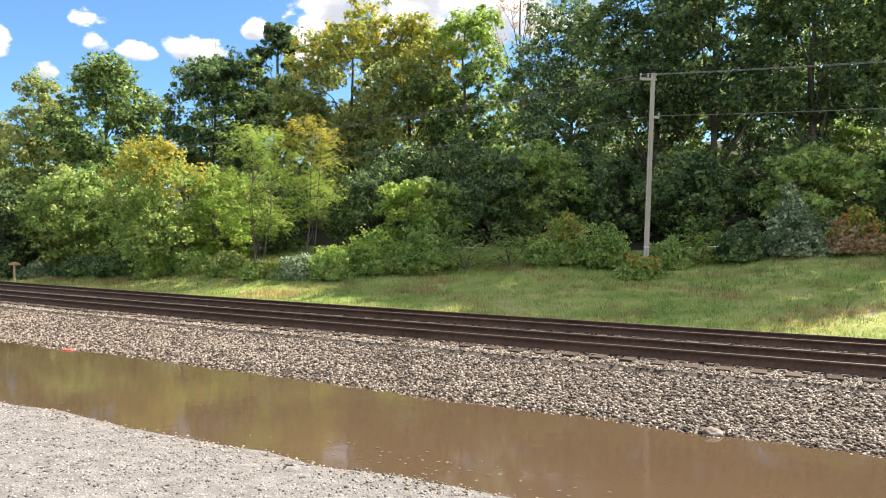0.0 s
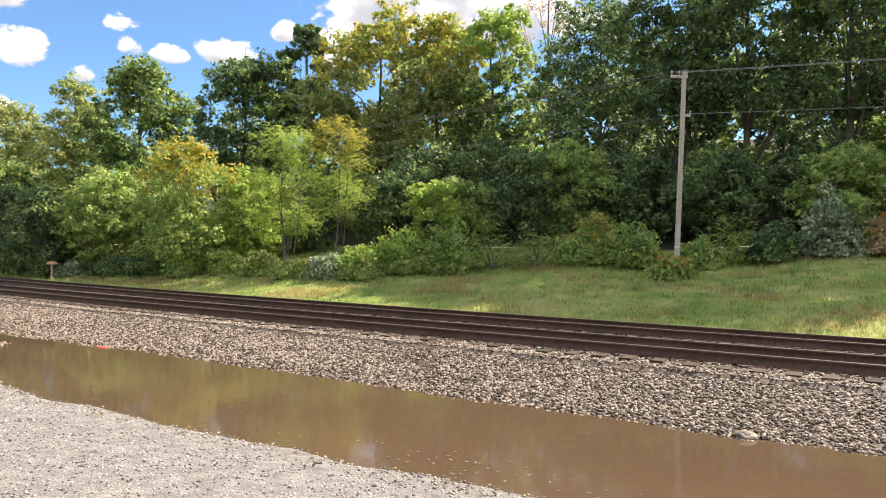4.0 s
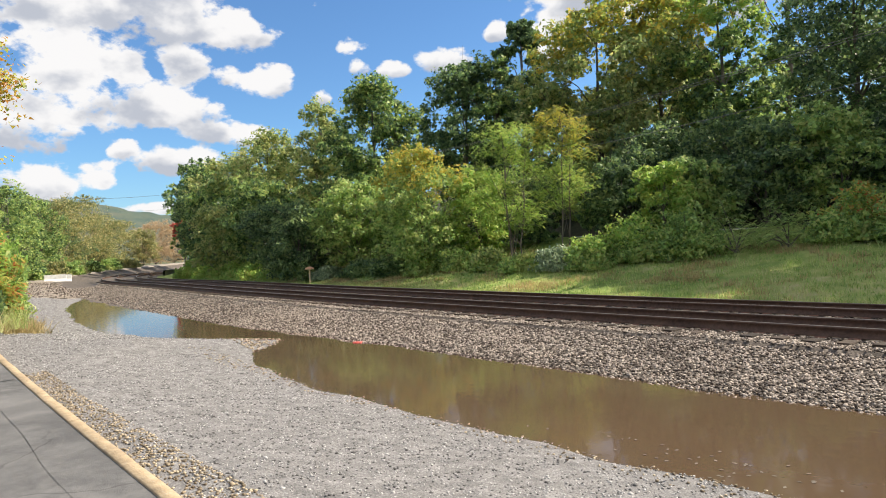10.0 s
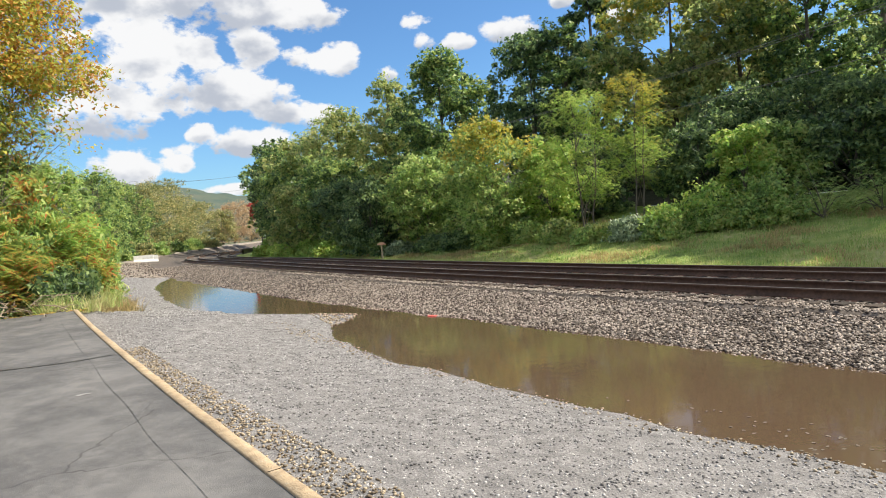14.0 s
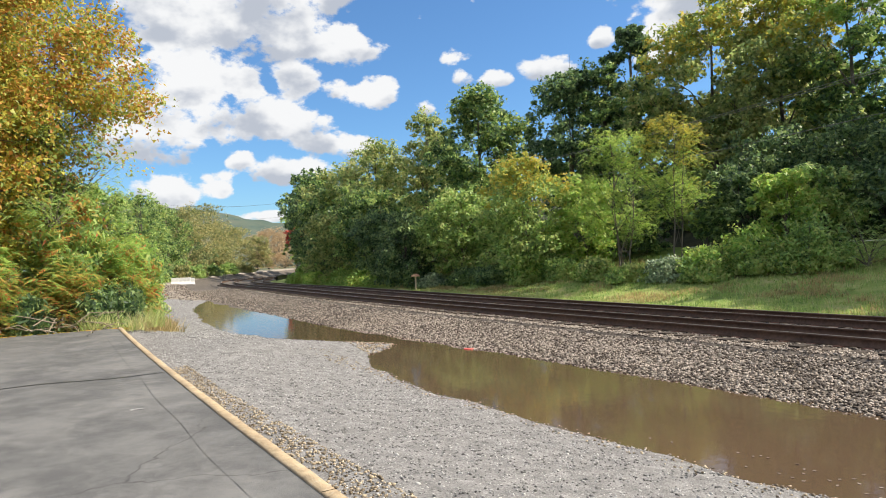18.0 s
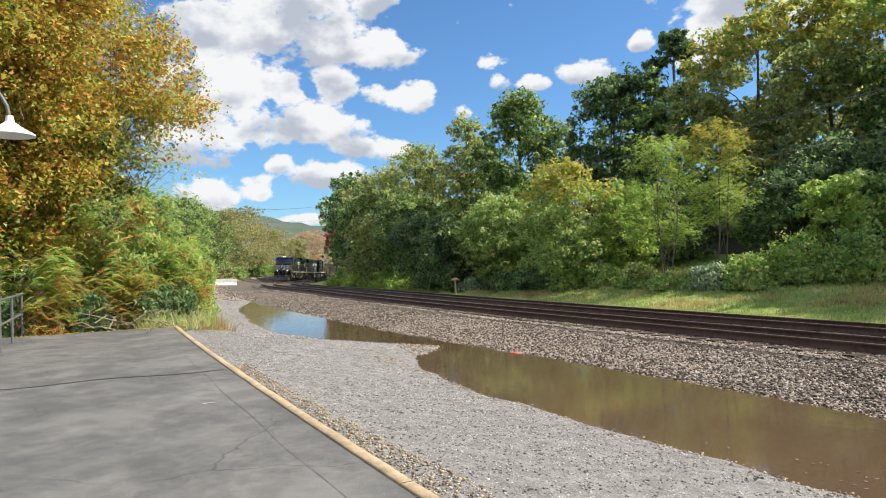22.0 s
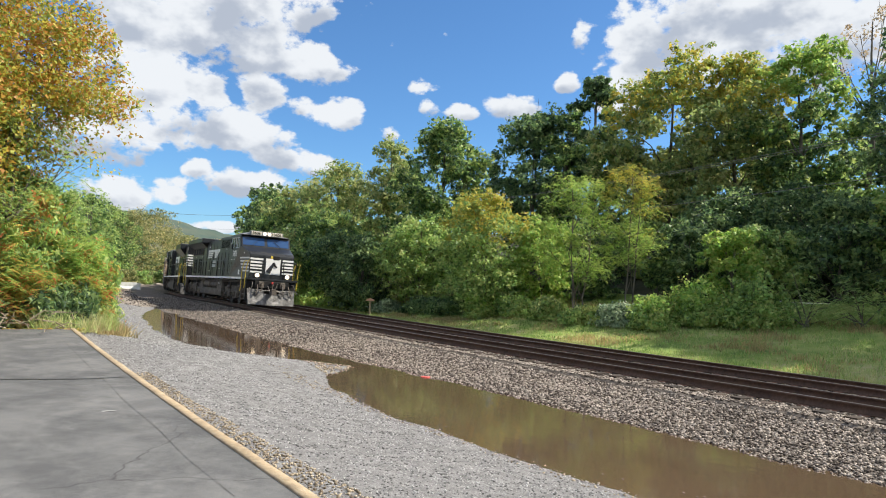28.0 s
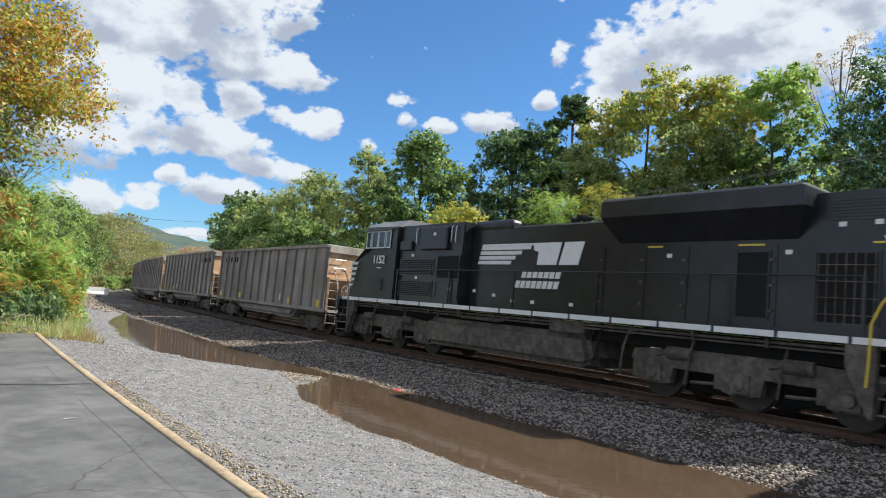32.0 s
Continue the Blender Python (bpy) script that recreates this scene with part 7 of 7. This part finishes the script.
def hopper(label):
    """A steel coal car: ribbed sides, sloping ends with ladders, a rounded tub between two trucks."""
    H = tagged(empty("coal_car"), label, "coal car", "the passing train")
    ST = M["car_steel"]
    TOP, LOW = 3.50, 1.02
    for sy in (-1, 1):
        part("side_sheet", blk(-6.9, 6.9, *sorted((sy * 1.43, sy * 1.46)), LOW, TOP), ST, H)
        part("top_chord", blk(-7.0, 7.0, *sorted((sy * 1.38, sy * 1.55)), TOP, TOP + 0.12, bevel=0.02), ST, H)
        part("side_sill", blk(-7.0, 7.0, *sorted((sy * 1.40, sy * 1.53)), LOW - 0.12, LOW + 0.03, bevel=0.02), ST, H)
        rib = part("rib", blk(-0.055, 0.055, -0.05, 0.05, LOW + 0.03, TOP + 0.01, bevel=0.012), ST, H)
        rib.location = (-6.8, sy * 1.50, 0)
        for i in range(1, 14):
            r = new("rib", rib.data)
            r.parent, r.location = H, (-6.8 + 13.6 * i / 13, sy * 1.50, 0)
        bars = []
        for i in range(6):
            bars.append([(-6.2 + 0.32 * i + 0.2 * (i > 1), 2.95), (-5.97 + 0.32 * i + 0.2 * (i > 1), 2.95), (-5.97 + 0.32 * i + 0.2 * (i > 1), 3.2), (-6.2 + 0.32 * i + 0.2 * (i > 1), 3.2)])
        plates("lettering_bar", bars, sy * 1.468, M["dark_void"], H, "faded dark bar")
        plates("yellow_reflector", [[(x, 1.10), (x + 0.28, 1.10), (x + 0.28, 1.38), (x, 1.38)] for x in (-6.6, -3.4, 0.35, 3.2, 6.25)], sy * 1.47, M["yellow_rail"], H, "small yellow reflector square")
        plates("data_plate", [[(2.2, 1.2), (2.6, 1.2), (2.6, 1.5), (2.2, 1.5)]], sy * 1.468, M["silver"], H, "small pale data plate")
    for d in (-1, 1):
        bm = bmesh.new()
        prism(bm, [(d * 6.92, TOP), (d * 6.84, TOP), (d * 6.84, 2.35), (d * 5.1, LOW), (d * 5.2, LOW - 0.04), (d * 6.92, 2.3)], -1.43, 1.43)
        part("end_sheet", bm, M["car_end"], H, "rust-tan sloping end sheet coloured as sunlit")
        part("end_chord", blk(*sorted((d * 6.88, d * 7.02)), -1.46, 1.46, TOP - 0.2, TOP + 0.12, bevel=0.02), ST, H)
        part("end_ledge", blk(*sorted((d * 6.9, d * 7.1)), -1.43, 1.43, 2.22, 2.32, bevel=0.01), M["car_end"], H)
        part("end_platform", blk(*sorted((d * 5.9, d * 7.2)), -1.40, 1.40, LOW - 0.1, LOW), ST, H)
        for y in (-1.38, -0.5, 0.5, 1.38):
            part("end_post", blk(*sorted((d * 6.98, d * 7.06)), y - 0.04, y + 0.04, LOW, 2.26), M["car_end"], H)
        for z in (2.7, 3.05):
            bm = pipe(bmesh.new(), [(d * 6.93, -1.2, z), (d * 7.02, -1.2, z), (d * 7.02, -0.7, z), (d * 6.93, -0.7, z)], 0.016)
            part("grab_iron", bm, M["silver"], H)
        for sy in (-1, 1):
            bm = bmesh.new()
            for y in (1.0, 1.42):
                rod(bm, (d * 7.15, sy * y, 0.45), (d * 7.15, sy * y, 2.3), 0.02)
            for k in range(6):
                rod(bm, (d * 7.15, sy * 1.0, 0.5 + 0.32 * k), (d * 7.15, sy * 1.42, 0.5 + 0.32 * k), 0.018)
            part("ladder", bm, M["hose_pale"], H, "pale steel ladder at the car end")
        bm = bmesh.new()
        pipe(bm, [(d * 7.1, 0.3, 0.9), (d * 7.3, 0.34, 0.8), (d * 7.45, 0.3, 0.5), (d * 7.6, 0.2, 0.45)], 0.03)
        rod(bm, (d * 7.1, -1.3, 0.75), (d * 7.1, 1.3, 0.75), 0.018)
        part("hose", bm, M["hose_pale"], H)
        bogie(H, d * 5.35, (-0.88, 0.88), 0.45, M["grey_under"], freight=True)
    part("centre_sill", blk(-7.1, 7.1, -0.3, 0.3, 0.72, 1.0, bevel=0.02), M["dark_void"], H)
    bm = bmesh.new()
    prism(bm, [(-3.9, LOW - 0.02), (3.9, LOW - 0.02), (3.55, 0.62), (3.3, 0.5), (-3.3, 0.5), (-3.55, 0.62)], -1.36, 1.36)
    bmesh.ops.bevel(bm, geom=bm.edges[:], offset=0.14, segments=3, affect="EDGES")
    part("tub", bm, ST, H, "rounded grey tub under the body")
    part("floor_sheet", blk(-5.2, 5.2, -1.43, 1.43, LOW - 0.04, LOW), ST, H)
    bm = bmesh.new()
    for k in range(16):
        a0, a1 = k * math.tau / 16, (k + 1) * math.tau / 16
        rod(bm, (7.12, -0.6 + 0.24 * math.cos(a0), 1.8 + 0.24 * math.sin(a0)), (7.12, -0.6 + 0.24 * math.cos(a1), 1.8 + 0.24 * math.sin(a1)), 0.016, None, 5)
    for k in range(4):
        a0 = k * math.pi / 4
        rod(bm, (7.12, -0.6 - 0.24 * math.cos(a0), 1.8 - 0.24 * math.sin(a0)), (7.12, -0.6 + 0.24 * math.cos(a0), 1.8 + 0.24 * math.sin(a0)), 0.012, None, 5)
    part("brake_wheel", bm, ST, H)
    couplers(H, 7.75, -7.75)
    return H


lead = lead_locomotive("3606", "black diesel locomotive with white stripes and yellow grab irons")
second = second_locomotive("1152", "black diesel locomotive running cab backwards behind the first")
first_car = hopper("weathered grey steel coal car with ribbed sides")
cars = [first_car]
for i in range(9):
    cars.append(copy_thing(first_car, Matrix.Identity(4)))


def train_pose(s, turned=False):
    """The pose of a vehicle whose middle is at s on the near track."""
    half = 6.0
    xa, ya, _ = at(s - half, 0)
    xb, yb, _ = at(s + half, 0)
    head = math.degrees(math.atan2(ya - yb, xa - xb))
    fall = math.degrees(math.atan2(dip(s + half) - dip(s - half), 2 * half))
    m = pose((xa + xb) / 2, (ya + yb) / 2, RAIL_Z - CANT * 0.75 - dip(s), 0, 0, head) @ pose(0, 0, 0, -math.degrees(math.atan(CANT)), -fall, 0)
    return m @ pose(0, 0, 0, 0, 0, 180) if turned else m


def front_at(t):
    """Where the train's front end is along the track at t seconds: it slows a little as it nears."""
    return 22.6 + 1.2 - (14.35 if t < 28.5 else 13.7) * (t - 28.5)


def motions():
    ts = [i * 0.5 for i in range(65)]
    offs = [(lead, 10.9, False), (second, 10.9 + 22.6, True)]
    for i, c in enumerate(cars):
        offs.append((c, 10.9 + 22.6 + 7.3 + 7.75 + 15.5 * i, bool(i % 3 == 1)))
    for ob, d, turned in offs:
        walk(ob, [(t, train_pose(front_at(t) + d, turned)) for t in ts])


motions()
